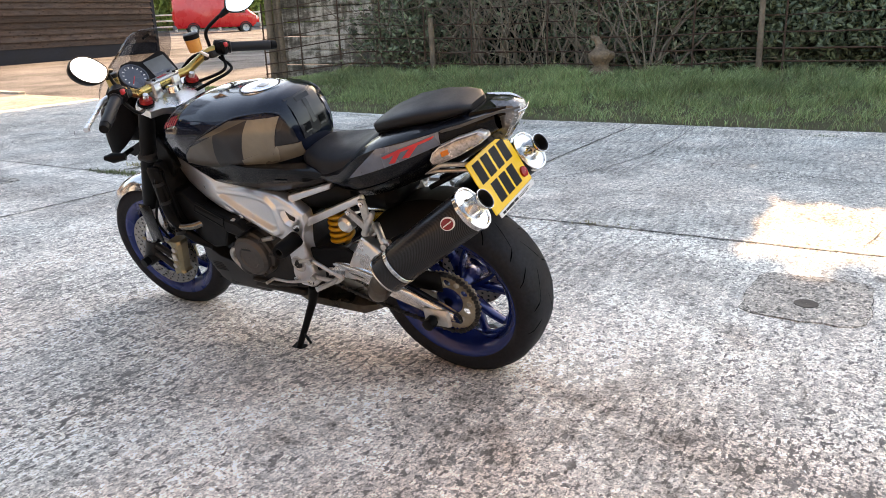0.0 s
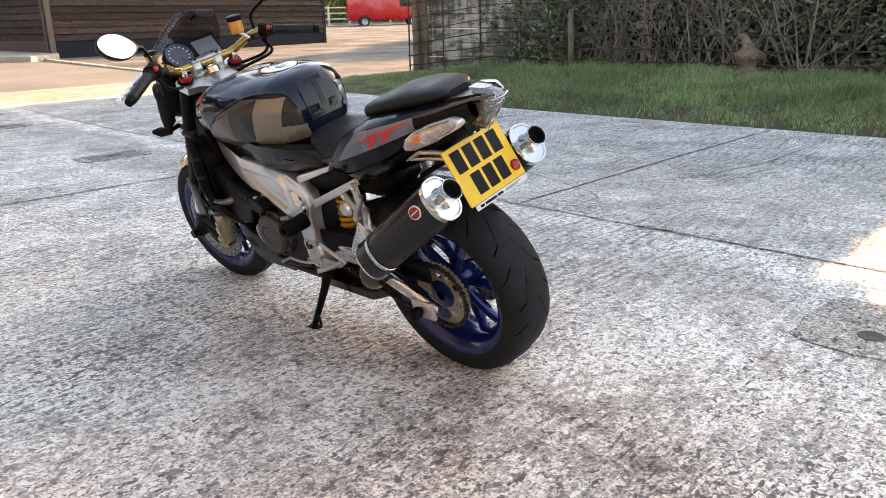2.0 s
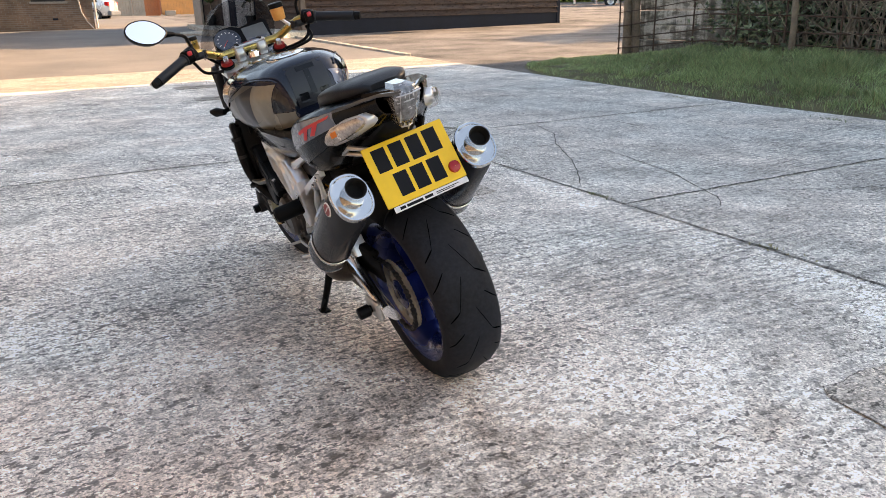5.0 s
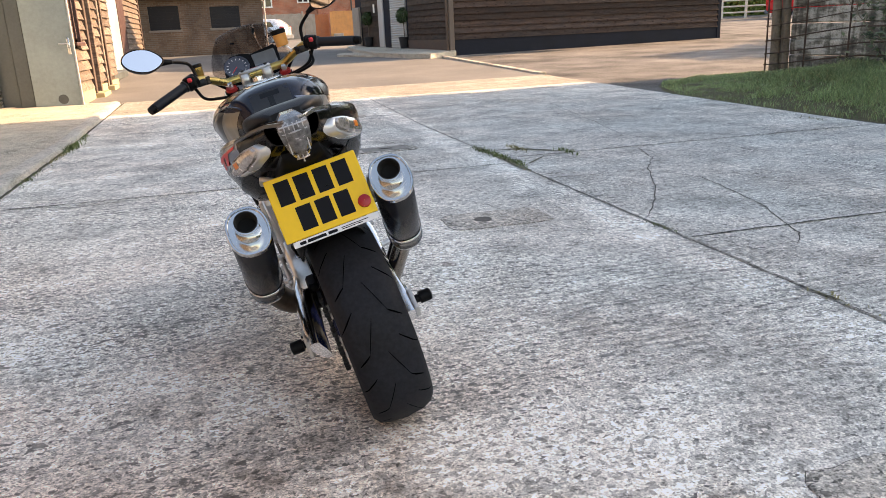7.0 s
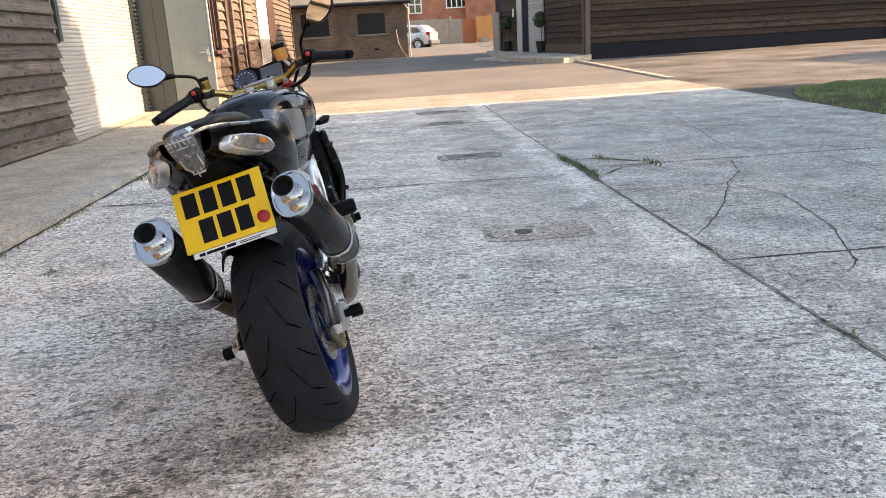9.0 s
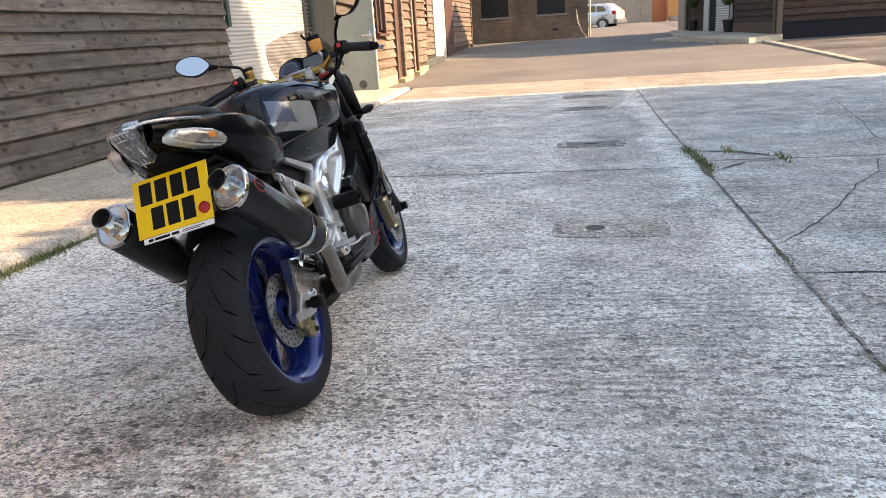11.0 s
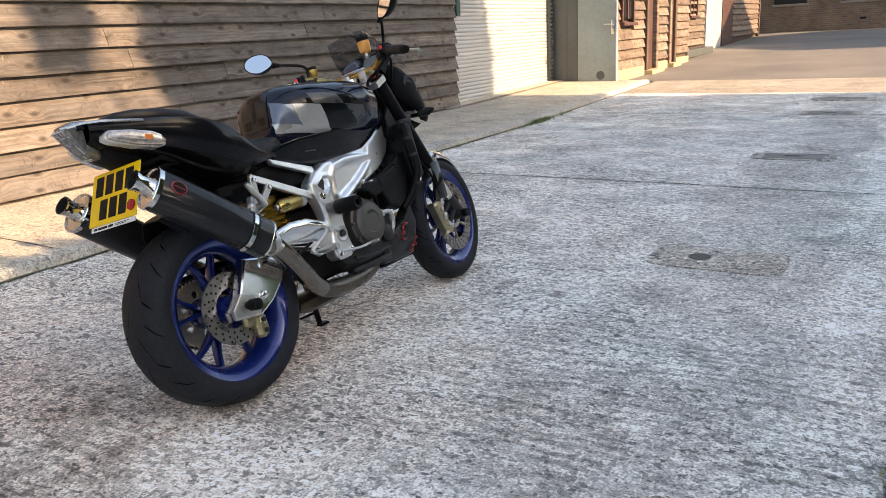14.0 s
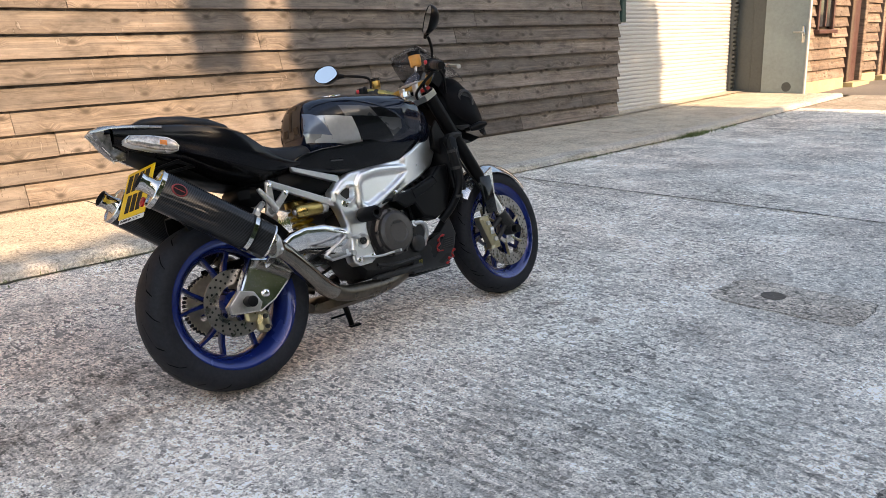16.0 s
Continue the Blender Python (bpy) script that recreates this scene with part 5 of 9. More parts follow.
# hedge: bare stems low down, dark leaves above and to the south
def stems(name, n, box_lo, box_hi, seed, label, mat=M_TWIG, r=(0.006, 0.02), spread=0.5, parent=None):
    r2 = random.Random(seed)
    g = Geo()
    for i in range(n):
        p = Vector((r2.uniform(box_lo[0], box_hi[0]), r2.uniform(box_lo[1], box_hi[1]), 0))
        p.z = bank_z(p.x, p.y)
        d = Vector((r2.gauss(0, spread) * 0.4, r2.gauss(0, spread), 1.0)).normalized()
        pts, rad = [p - Vector((0, 0, 0.1))], r2.uniform(*r)
        for k in range(6):
            d = (d + Vector((r2.gauss(0, 0.16), r2.gauss(0, 0.2), r2.gauss(0, 0.1)))).normalized()
            p = p + d * r2.uniform(0.22, 0.42)
            pts.append(p.copy())
        g.tube(pts, [rad * (1 - 0.14 * k) for k in range(7)], 5, False)
        q, dq = pts[3], Vector((r2.gauss(0, 0.3), r2.gauss(0, 1), r2.uniform(0.1, 0.8))).normalized()
        g.tube([q, q + dq * 0.3, q + dq * 0.55 + Vector((0, 0, 0.08))], [rad * 0.5, rad * 0.4, rad * 0.2], 4, False)
    return tagged(make(name, g, mat, parent, fix=False), label, "hedge", kind="stuff")


stems("hedge_stems", 190, (8.05, 1.8), (8.9, 6.6), 31, "bare tangled hedge stems behind the fence", spread=0.55)
stems("hedge_stems", 80, (8.6, -4.5), (9.2, 2.2), 32, "dark hedge stems under the leaves", r=(0.008, 0.022))
PALE = surface("pale_bramble", (0.34, 0.29, 0.22), 0.9, vary=0.3, world_space=True)
stems("brambles", 44, (7.9, 1.5), (8.35, 6.4), 33, "pale dead bramble stems leaning on the fence", PALE, (0.0025, 0.006), 1.1)


def hedge_place(r2):
    while True:
        y = r2.uniform(-9.0, 8.2)
        h = r2.uniform(0.0, 2.6 if y < 0.6 else 3.3)
        bare = math.exp(-((y - 4.2) / 1.3) ** 2)
        if h < 1.6 and r2.random() < bare * 0.8:
            continue
        if y > 6.0 and h < 1.2 and r2.random() < 0.93:
            continue
        depth = r2.random() ** 1.6
        front_x = 8.28 + 0.28 * noise.noise((y * 0.9, h * 1.1, 2.0)) + 0.16 * noise.noise((y * 3.1, h * 3.0, 4.0)) + (0.22 if h < 0.3 else 0.0)
        x = front_x + depth * 1.1
        return Vector((x, y, bank_z(8, y) + 0.02 + h)), Vector((-1, r2.gauss(0, 0.3), r2.gauss(0.3, 0.3))).normalized()


hedge = tagged(leaves("hedge", M_IVY, 105000, hedge_place, 0.080, seed=41), "dense dark green evergreen hedge", "hedge", kind="stuff")
# near-black sheet behind the leaves: the hedge's deep shade put in as colour
M_SHADE = surface("hedge_shade", (0.012, 0.014, 0.008), 0.95, vary=0.5, scale=2, fine=20, world_space=True)
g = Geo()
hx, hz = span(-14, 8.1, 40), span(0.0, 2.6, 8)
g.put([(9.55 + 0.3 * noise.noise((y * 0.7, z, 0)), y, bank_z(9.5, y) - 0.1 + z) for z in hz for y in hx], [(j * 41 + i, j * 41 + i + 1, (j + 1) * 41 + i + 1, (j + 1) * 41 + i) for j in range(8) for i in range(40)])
tagged(make("hedge_shade", g, M_SHADE, fix=False), "dark sheet standing in for the shade inside the hedge", "hedge", kind="stuff")


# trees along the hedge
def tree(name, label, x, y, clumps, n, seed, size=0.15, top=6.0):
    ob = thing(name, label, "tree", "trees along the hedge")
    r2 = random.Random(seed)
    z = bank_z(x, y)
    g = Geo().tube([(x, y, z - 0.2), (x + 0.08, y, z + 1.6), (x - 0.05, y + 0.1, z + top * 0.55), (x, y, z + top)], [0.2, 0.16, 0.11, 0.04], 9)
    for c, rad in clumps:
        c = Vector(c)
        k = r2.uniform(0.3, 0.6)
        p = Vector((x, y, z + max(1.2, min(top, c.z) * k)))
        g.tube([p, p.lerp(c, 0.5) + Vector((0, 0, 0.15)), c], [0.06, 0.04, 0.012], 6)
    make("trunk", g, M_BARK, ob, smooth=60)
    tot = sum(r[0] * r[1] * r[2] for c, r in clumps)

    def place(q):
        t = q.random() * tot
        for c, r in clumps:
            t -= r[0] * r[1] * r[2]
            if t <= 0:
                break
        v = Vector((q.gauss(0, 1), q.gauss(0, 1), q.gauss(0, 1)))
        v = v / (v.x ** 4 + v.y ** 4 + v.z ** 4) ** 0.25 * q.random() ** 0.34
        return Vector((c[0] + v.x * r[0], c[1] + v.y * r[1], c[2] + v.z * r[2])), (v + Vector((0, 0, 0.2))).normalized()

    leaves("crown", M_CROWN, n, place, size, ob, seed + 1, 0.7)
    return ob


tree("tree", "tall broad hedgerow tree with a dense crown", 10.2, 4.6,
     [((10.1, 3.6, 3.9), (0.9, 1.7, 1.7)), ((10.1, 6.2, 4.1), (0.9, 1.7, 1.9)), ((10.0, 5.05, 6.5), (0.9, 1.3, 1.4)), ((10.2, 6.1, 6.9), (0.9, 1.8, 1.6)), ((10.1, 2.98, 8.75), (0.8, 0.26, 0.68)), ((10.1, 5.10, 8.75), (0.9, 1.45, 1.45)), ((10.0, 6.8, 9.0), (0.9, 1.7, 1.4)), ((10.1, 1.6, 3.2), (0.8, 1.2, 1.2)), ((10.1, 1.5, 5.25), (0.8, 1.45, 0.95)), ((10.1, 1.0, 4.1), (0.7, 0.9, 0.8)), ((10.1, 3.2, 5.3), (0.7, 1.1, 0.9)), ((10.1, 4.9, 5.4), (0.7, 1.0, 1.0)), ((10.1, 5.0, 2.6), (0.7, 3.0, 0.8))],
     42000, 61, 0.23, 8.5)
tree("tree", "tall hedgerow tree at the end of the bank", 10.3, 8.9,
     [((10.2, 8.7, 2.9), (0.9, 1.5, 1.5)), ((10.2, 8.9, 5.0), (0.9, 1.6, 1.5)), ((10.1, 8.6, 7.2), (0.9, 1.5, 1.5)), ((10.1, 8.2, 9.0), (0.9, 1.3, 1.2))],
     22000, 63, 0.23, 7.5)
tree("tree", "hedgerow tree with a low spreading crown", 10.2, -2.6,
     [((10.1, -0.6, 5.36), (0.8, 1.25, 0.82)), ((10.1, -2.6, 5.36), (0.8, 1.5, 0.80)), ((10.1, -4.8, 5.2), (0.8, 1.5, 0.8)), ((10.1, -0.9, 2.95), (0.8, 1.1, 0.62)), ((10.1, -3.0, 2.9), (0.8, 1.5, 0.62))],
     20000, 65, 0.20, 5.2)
# out of view behind the hedge; added to cast broken shade on the gravel
tree("tree", "unseen tall tree added to shade the gravel track", 26.0, 16.0,
     [((26.0, 13.6, 4.6), (1.2, 1.9, 1.3)), ((26.2, 16.4, 5.2), (1.2, 2.0, 1.5)), ((26.0, 18.6, 4.4), (1.2, 1.5, 1.2)), ((26.0, 15.2, 7.2), (1.1, 1.8, 1.1))],
     5200, 67, 0.26, 7.0)
# hanging sprays at the fence end
spray = lambda r2: (Vector((7.9 + r2.gauss(0, 0.25), 7.6 + r2.gauss(0, 0.75), 1.72 + abs(r2.gauss(0, 0.28)))), Vector((-0.5, 0, -0.8)))
tagged(leaves("hanging_branches", M_CROWN, 1500, spray, 0.09, seed=71), "green sprays of a tree hanging over the fence end", "hedge", kind="stuff")
spray2 = lambda r2: (Vector((8.0 + r2.gauss(0, 0.15), 6.0 + r2.gauss(0, 0.38), 0.85 + r2.gauss(0, 0.42))), Vector((-1, 0, 0.2)))
tagged(leaves("ivy", M_IVY, 1500, spray2, 0.075, seed=72), "dark ivy clambering over the wall end", "ivy", kind="stuff")
# green wood beyond the van
wood = lambda r2: (lambda a, h: (Vector((22 + a * 34, 62 - a * 22, 1.0 + h)), Vector((-0.6, -0.7, 0.3))))(r2.random(), abs(r2.gauss(0, 3.2)))
tagged(leaves("far_wood", M_FARLEAF, 9000, wood, 0.8, seed=73, stem=0.8), "leafy green wood beyond the field fence", "wood", kind="stuff")

# ---- motorcycle materials ----
B_BLACK = surface("gloss_black_paint", (0.004, 0.0045, 0.006), 0.20, vary=0.2, coat=0.3, scale=6, rvary=0.03, spec=0.18)
B_BLUE = surface("midnight_blue_paint", (0.0060, 0.0095, 0.021), 0.16, vary=0.15, coat=0.5, scale=6, rvary=0.03, spec=0.2)
B_GREY = surface("dark_grey_panel_paint", (0.020, 0.021, 0.024), 0.34, 0.2, vary=0.15, coat=0.4, scale=6, spec=0.25)
B_SILV = surface("silver_panel_paint", (0.42, 0.42, 0.42), 0.30, 0.6, vary=0.12, coat=0.4, scale=6)
B_OLIVE = surface("bronze_grey_panel_paint", (0.22, 0.20, 0.16), 0.36, 0.4, vary=0.12, coat=0.35, scale=6)
B_OLIVED = surface("dim_bronze_panel_paint", (0.085, 0.076, 0.062), 0.36, 0.4, vary=0.12, coat=0.35, scale=6)
B_DIM = surface("mid_grey_panel_paint", (0.070, 0.072, 0.076), 0.32, 0.5, vary=0.12, coat=0.35, scale=6)
B_RED = surface("red_decal", (0.55, 0.03, 0.04), 0.4, vary=0.1)
B_WHITE = surface("white_decal", (0.7, 0.7, 0.7), 0.4, vary=0.05)
B_PLAS = surface("black_plastic", (0.0035, 0.0035, 0.004), 0.45, vary=0.25, scale=10, fine=120, relief=0.15, relief_d=0.001, spec=0.12)
B_SEAT = surface("seat_vinyl", (0.0115, 0.0128, 0.0165), 0.52, vary=0.2, scale=9, fine=260, relief=0.4, relief_d=0.001, spec=0.28)
B_RUB = surface("tyre_rubber", (0.0135, 0.0145, 0.0185), 0.66, vary=0.5, scale=7, fine=90, relief=0.2, relief_d=0.001, spec=0.18)
B_GROOVE = surface("tyre_groove", (0.0012, 0.0012, 0.0012), 0.9, spec=0.02)
B_RIM = surface("blue_wheel_paint", (0.006, 0.020, 0.140), 0.22, 0.3, vary=0.15, coat=0.6, scale=9, spec=0.3)
B_ALU = surface("cast_aluminium", (0.84, 0.835, 0.82), 0.30, 0.95, vary=0.1, scale=10, fine=120, relief=0.1, relief_d=0.001)
B_ALUD = surface("dull_aluminium", (0.55, 0.54, 0.525), 0.42, 0.9, vary=0.2, scale=12, fine=100, relief=0.15, relief_d=0.001)
B_POL = surface("polished_aluminium", (0.80, 0.80, 0.805), 0.17, 1.0, vary=0.10, scale=9, rvary=0.08)
B_CAP = surface("silencer_chrome", (0.62, 0.62, 0.61), 0.10, 1.0, vary=0.08, rvary=0.04)
B_STEEL = surface("heat_stained_steel", (0.115, 0.095, 0.075), 0.33, 0.95, vary=0.35, scale=9, fine=60)
B_ENG = surface("engine_grey", (0.024, 0.024, 0.025), 0.5, 0.3, vary=0.35, scale=12, fine=90, relief=0.25, relief_d=0.002, spec=0.3)
B_CASE = surface("bronze_grey_engine_cover", (0.085, 0.078, 0.074), 0.4, 0.6, vary=0.2, scale=12, fine=90)
B_GOLD = surface("gold_anodised", (0.46, 0.33, 0.115), 0.33, 0.95, vary=0.15, scale=12)
B_CALIP = surface("pale_gold_caliper", (0.36, 0.31, 0.20), 0.36, 0.9, vary=0.2, scale=14)
B_SPROK = surface("sprocket_alloy", (0.40, 0.36, 0.285), 0.45, 0.5, vary=0.25, scale=14, fine=60)
B_YEL = surface("yellow_spring_paint", (0.65, 0.36, 0.02), 0.4, vary=0.15)
B_ORANGE = surface("amber_fluid_reservoir", (0.72, 0.32, 0.085), 0.3, vary=0.15)
B_REDA = surface("red_anodised", (0.34, 0.018, 0.018), 0.38, 0.5, vary=0.15)
B_DISC = surface("brake_disc_steel", (0.30, 0.29, 0.28), 0.3, 0.95, vary=0.2, scale=15)
B_DARK = surface("dark_hollow", (0.004, 0.004, 0.004), 0.9)
B_PLATE = surface("yellow_plate", (0.86, 0.52, 0.012), 0.4, vary=0.05, scale=5)
B_STICK = surface("dull_yellow_sticker", (0.36, 0.31, 0.05), 0.5, vary=0.4, scale=60)
B_INK = surface("plate_black", (0.006, 0.006, 0.008), 0.5, vary=0.1, spec=0.15)
B_LCD = surface("lcd_face", (0.12, 0.135, 0.145), 0.25, vary=0.1)
B_DIAL = surface("dial_face", (0.055, 0.070, 0.100), 0.3, vary=0.2)
B_AMBER = surface("amber_bulb", (0.65, 0.17, 0.015), 0.3, vary=0.15)
B_SMOKE = sheet_mat("smoked_screen", (0.76, 0.76, 0.775), 0.12)
B_MIRROR = surface("mirror_glass", (0.93, 0.94, 0.95), 0.015, 1.0, vary=0.01, rvary=0.01)
B_LAMP = surface("tail_lamp_reflector", (0.17, 0.17, 0.172), 0.18, 0.5, vary=0.7, scale=70, coat=0.8)
B_CLEAR = surface("indicator_lens", (0.37, 0.335, 0.315), 0.16, 0.5, vary=0.7, scale=45, fine=160, coat=0.9)
B_FRAME = surface("bright_lamp_frame", (0.60, 0.60, 0.60), 0.25, 0.6, vary=0.1, scale=12)
B_BADGE = surface("dull_red_badge", (0.22, 0.012, 0.016), 0.4, vary=0.2)
B_COWL = surface("black_cowl_paint", (0.004, 0.004, 0.005), 0.6, vary=0.25, scale=6, spec=0.04)
B_FIN = surface("glossy_tail_fin", (0.36, 0.36, 0.37), 0.18, 0.8, vary=0.12, scale=8)
B_GUARD = surface("glossy_grey_guard_paint", (0.55, 0.56, 0.575), 0.16, 0.85, vary=0.12, coat=0.4, scale=6)


def carbon_mat(name):
    mt, nt, b = node_mat(name)
    v = coords(nt, world_space=False, rot=(radians(36.8), 0, 0))
    w1 = nt.nodes.new("ShaderNodeTexWave")
    w1.wave_type, w1.bands_direction = "BANDS", "DIAGONAL"
    w1.inputs["Scale"].default_value, w1.inputs["Distortion"].default_value = 95.0, 0.1
    nt.links.new(v, w1.inputs["Vector"])
    n = noise_tex(nt, v, 9.0)
    c = mix(nt, 0.6, ramp(nt, w1.outputs["Fac"], [(0.35, (0.0012, 0.0012, 0.0015)), (0.65, (0.030, 0.032, 0.037))]), ramp(nt, n, [(0.3, 0.6), (0.7, 1.2)]), "MULTIPLY")
    nt.links.new(c, b.inputs["Base Color"])
    nt.links.new(ramp(nt, w1.outputs["Fac"], [(0.2, 0.34), (0.8, 0.22)]), b.inputs["Roughness"])
    b.inputs["Coat Weight"].default_value, b.inputs["Coat Roughness"].default_value = 0.34, 0.06
    b.inputs["Specular IOR Level"].default_value = 0.12
    return mt


B_SPAR = surface("satin_frame_alloy", (0.80, 0.80, 0.81), 0.33, 0.95, vary=0.04, scale=9, fine=160, relief=0.03, relief_d=0.0006, rvary=0.03)
B_TAILP = surface("blue_grey_panel_and_sheen_paint", (0.125, 0.148, 0.20), 0.24, 0.2, vary=0.12, coat=0.4, scale=6)
B_PIPE = surface("bright_pipe_steel", (0.22, 0.20, 0.175), 0.11, 1.0, vary=0.25, scale=9, fine=60)
B_TAILU = surface("near_black_tail_paint", (0.0030, 0.0036, 0.0060), 0.24, vary=0.2, coat=0.22, scale=6, rvary=0.03, spec=0.14)
B_TAILB = surface("gloss_black_tail_paint", (0.0025, 0.0025, 0.003), 0.22, vary=0.25, coat=0.12, scale=6, spec=0.12)
B_CARBON = carbon_mat("carbon_fibre")

# ---- motorcycle: local x to its right, y forward from the rear axle, z up ----
LEAN = 15.3
bike = thing("motorcycle", "dark blue naked sports motorcycle leaning on its side stand", "motorcycle", at=pose(0.013, 0.09, 0.0, 0, -LEAN, 0))


def bp(name, geo, mat, parent=None, label="", smooth=38):
    return make(name, geo, mat, parent or bike, label, smooth)


def mirror_x(pts):
    return [(-p[0], p[1], p[2]) for p in pts]


def smooth_path(pts, n=6):
    """Catmull-Rom through the points."""
    P = [Vector(p) for p in pts]
    P = [P[0] * 2 - P[1]] + P + [P[-1] * 2 - P[-2]]
    out = []
    for i in range(1, len(P) - 2):
        for k in range(n):
            t = k / n
            a, b, c, d = P[i - 1], P[i], P[i + 1], P[i + 2]
            out.append(0.5 * ((2 * b) + (c - a) * t + (2 * a - 5 * b + 4 * c - d) * t * t + (3 * b - a - 3 * c + d) * t ** 3))
    out.append(P[-2])
    return out


def wheel(name, cy, cz, R, half, rim_r, disc_side, label):
    w = bp(name, Geo().lathe([(-half * 0.80, rim_r - 0.004), (-half * 0.93, rim_r + 0.012), (-half * 1.0, rim_r + (R - rim_r) * 0.38), (-half * 0.985, rim_r + (R - rim_r) * 0.6), (-half * 0.84, rim_r + (R - rim_r) * 0.80),
                              (-half * 0.56, rim_r + (R - rim_r) * 0.935), (-half * 0.28, R - 0.0035), (0, R),
                              (half * 0.28, R - 0.0035), (half * 0.56, rim_r + (R - rim_r) * 0.935), (half * 0.84, rim_r + (R - rim_r) * 0.80), (half * 0.985, rim_r + (R - rim_r) * 0.6), (half * 1.0, rim_r + (R - rim_r) * 0.38), (half * 0.93, rim_r + 0.012), (half * 0.80, rim_r - 0.004)],
                             (0, cy, cz), "x", 96), B_RUB, None, label, 50)

    def surf(u):
        prof = [(0.0, R), (0.28, R - 0.0035), (0.56, rim_r + (R - rim_r) * 0.935), (0.84, rim_r + (R - rim_r) * 0.80), (0.985, rim_r + (R - rim_r) * 0.6)]
        a = abs(u)
        for (u0, r0), (u1, r1) in zip(prof, prof[1:]):
            if a <= u1:
                return r0 + (r1 - r0) * (a - u0) / (u1 - u0)
        return prof[-1][1]

    g = Geo()
    reps = 10 if half > 0.08 else 13
    for k in range(reps):
        for s in (1, -1):
            for u0, u1, d0, d1, wd in ((0.06, 0.46, -4.0, 13.0, 0.0027), (0.46, 0.80, 13.0, 17.5, 0.0028), (0.50, 0.95, -10.0, -1.5, 0.0026)):
                base_a = 360.0 * k / reps + (180.0 / reps if s < 0 else 0)
                n = 7
                vs = []
                for i in range(n + 1):
                    t = i / n
                    u = u0 + (u1 - u0) * t
                    taper = wd * (0.35 + 0.65 * math.sin(math.pi * (0.12 + 0.8 * t)))
                    r = surf(u) + 0.0016
                    a = radians(base_a + d0 + (d1 - d0) * t)
                    for q in (-1, 1):
                        aa = a + q * taper / R
                        vs.append((s * u * half, cy + r * math.cos(aa), cz + r * math.sin(aa)))
                g.put(vs, [(2 * i, 2 * i + 1, 2 * i + 3, 2 * i + 2) for i in range(n)])
    tagged(make("tread_pattern", g, B_GROOVE, w, fix=False), kind="stuff")
    rim = Geo().lathe([(-half * 0.88, rim_r - 0.002), (-half * 0.90, rim_r + 0.008), (-half * 0.83, rim_r + 0.008), (-half * 0.80, rim_r - 0.006), (-half * 0.62, rim_r - 0.018), (-half * 0.35, rim_r - 0.030), (half * 0.35, rim_r - 0.030),
                       (half * 0.62, rim_r - 0.018), (half * 0.80, rim_r - 0.006), (half * 0.83, rim_r + 0.008), (half * 0.90, rim_r + 0.008), (half * 0.88, rim_r - 0.002), (half * 0.70, rim_r - 0.022), (half * 0.36, rim_r - 0.040), (-half * 0.36, rim_r - 0.040), (-half * 0.70, rim_r - 0.022)], (0, cy, cz), "x", 72, closed=True)
    rm = bp("rim", rim, B_RIM, w, "deep blue painted alloy rim", 45)
    hub = Geo().lathe([(-half * 0.75, 0.014), (-half * 0.75, 0.040), (-half * 0.45, 0.048), (half * 0.45, 0.048), (half * 0.75, 0.040), (half * 0.75, 0.014)], (0, cy, cz), "x", 28)
    bp("hub", hub, B_RIM, w)
    for k in range(5):
        a = 72.0 * k + 20
        g = Geo()
        for da in (-16, 16):
            rings = []
            for t in (0.0, 0.3, 0.65, 1.0):
                r = 0.040 + (rim_r - 0.072) * t
                aa = radians(a + da * (0.16 + 0.84 * t))
                wd, th = 0.0090 - 0.0025 * t, half * (0.24 - 0.07 * t)
                c, tang = (cy + r * math.cos(aa), cz + r * math.sin(aa)), (-math.sin(aa), math.cos(aa))
                rings.append([(sx * th, c[0] + tang[0] * st * wd, c[1] + tang[1] * st * wd) for sx, st in ((-1, -0.6), (-0.6, -1), (0.6, -1), (1, -0.6), (1, 0.6), (0.6, 1), (-0.6, 1), (-1, 0.6))])
            g.loft(rings)
        bp("spoke", g, B_RIM, w, smooth=50)
    return w


def disc(name, parent, x, cy, cz, r0, r1, holes, label="", mat=None):
    g = Geo().lathe([(x - 0.0025, r0), (x - 0.0025, r1), (x + 0.0025, r1), (x + 0.0025, r0)], (0, cy, cz), "x", 60, closed=True)
    d = bp(name, g, mat or B_DISC, parent, label, 30)
    g = Geo()
    for k in range(holes):
        for j, f in enumerate((0.25, 0.55, 0.82)):
            a = 2 * math.pi * (k + j * 0.33) / holes
            rr = r0 + (r1 - r0) * f
            for s in (1, -1):
                c = (x + s * 0.0029, cy + rr * math.cos(a), cz + rr * math.sin(a))
                g.put([(c[0], c[1] + 0.0042 * math.cos(q), c[2] + 0.0042 * math.sin(q)) for q in [2 * math.pi * i / 8 for i in range(8)]], [tuple(range(8))])
    tagged(make("drilling", g, B_DARK, parent, fix=False), kind="stuff")
    return d


def inset(pts, d):
    out = []
    n = len(pts)
    area = sum(pts[i][0] * pts[(i + 1) % n][1] - pts[(i + 1) % n][0] * pts[i][1] for i in range(n))
    sg = 1 if area > 0 else -1
    for i in range(n):
        p0, p1, p2 = Vector(pts[i - 1]), Vector(pts[i]), Vector(pts[(i + 1) % n])
        e0, e1 = (p1 - p0).normalized(), (p2 - p1).normalized()
        nn = (Vector((-e0.y, e0.x)) + Vector((-e1.y, e1.x)))
        nn = nn.normalized() * sg if nn.length > 1e-6 else Vector((-e0.y, e0.x)) * sg
        q = p1 + nn * d
        out.append((q.x, q.y))
    return out


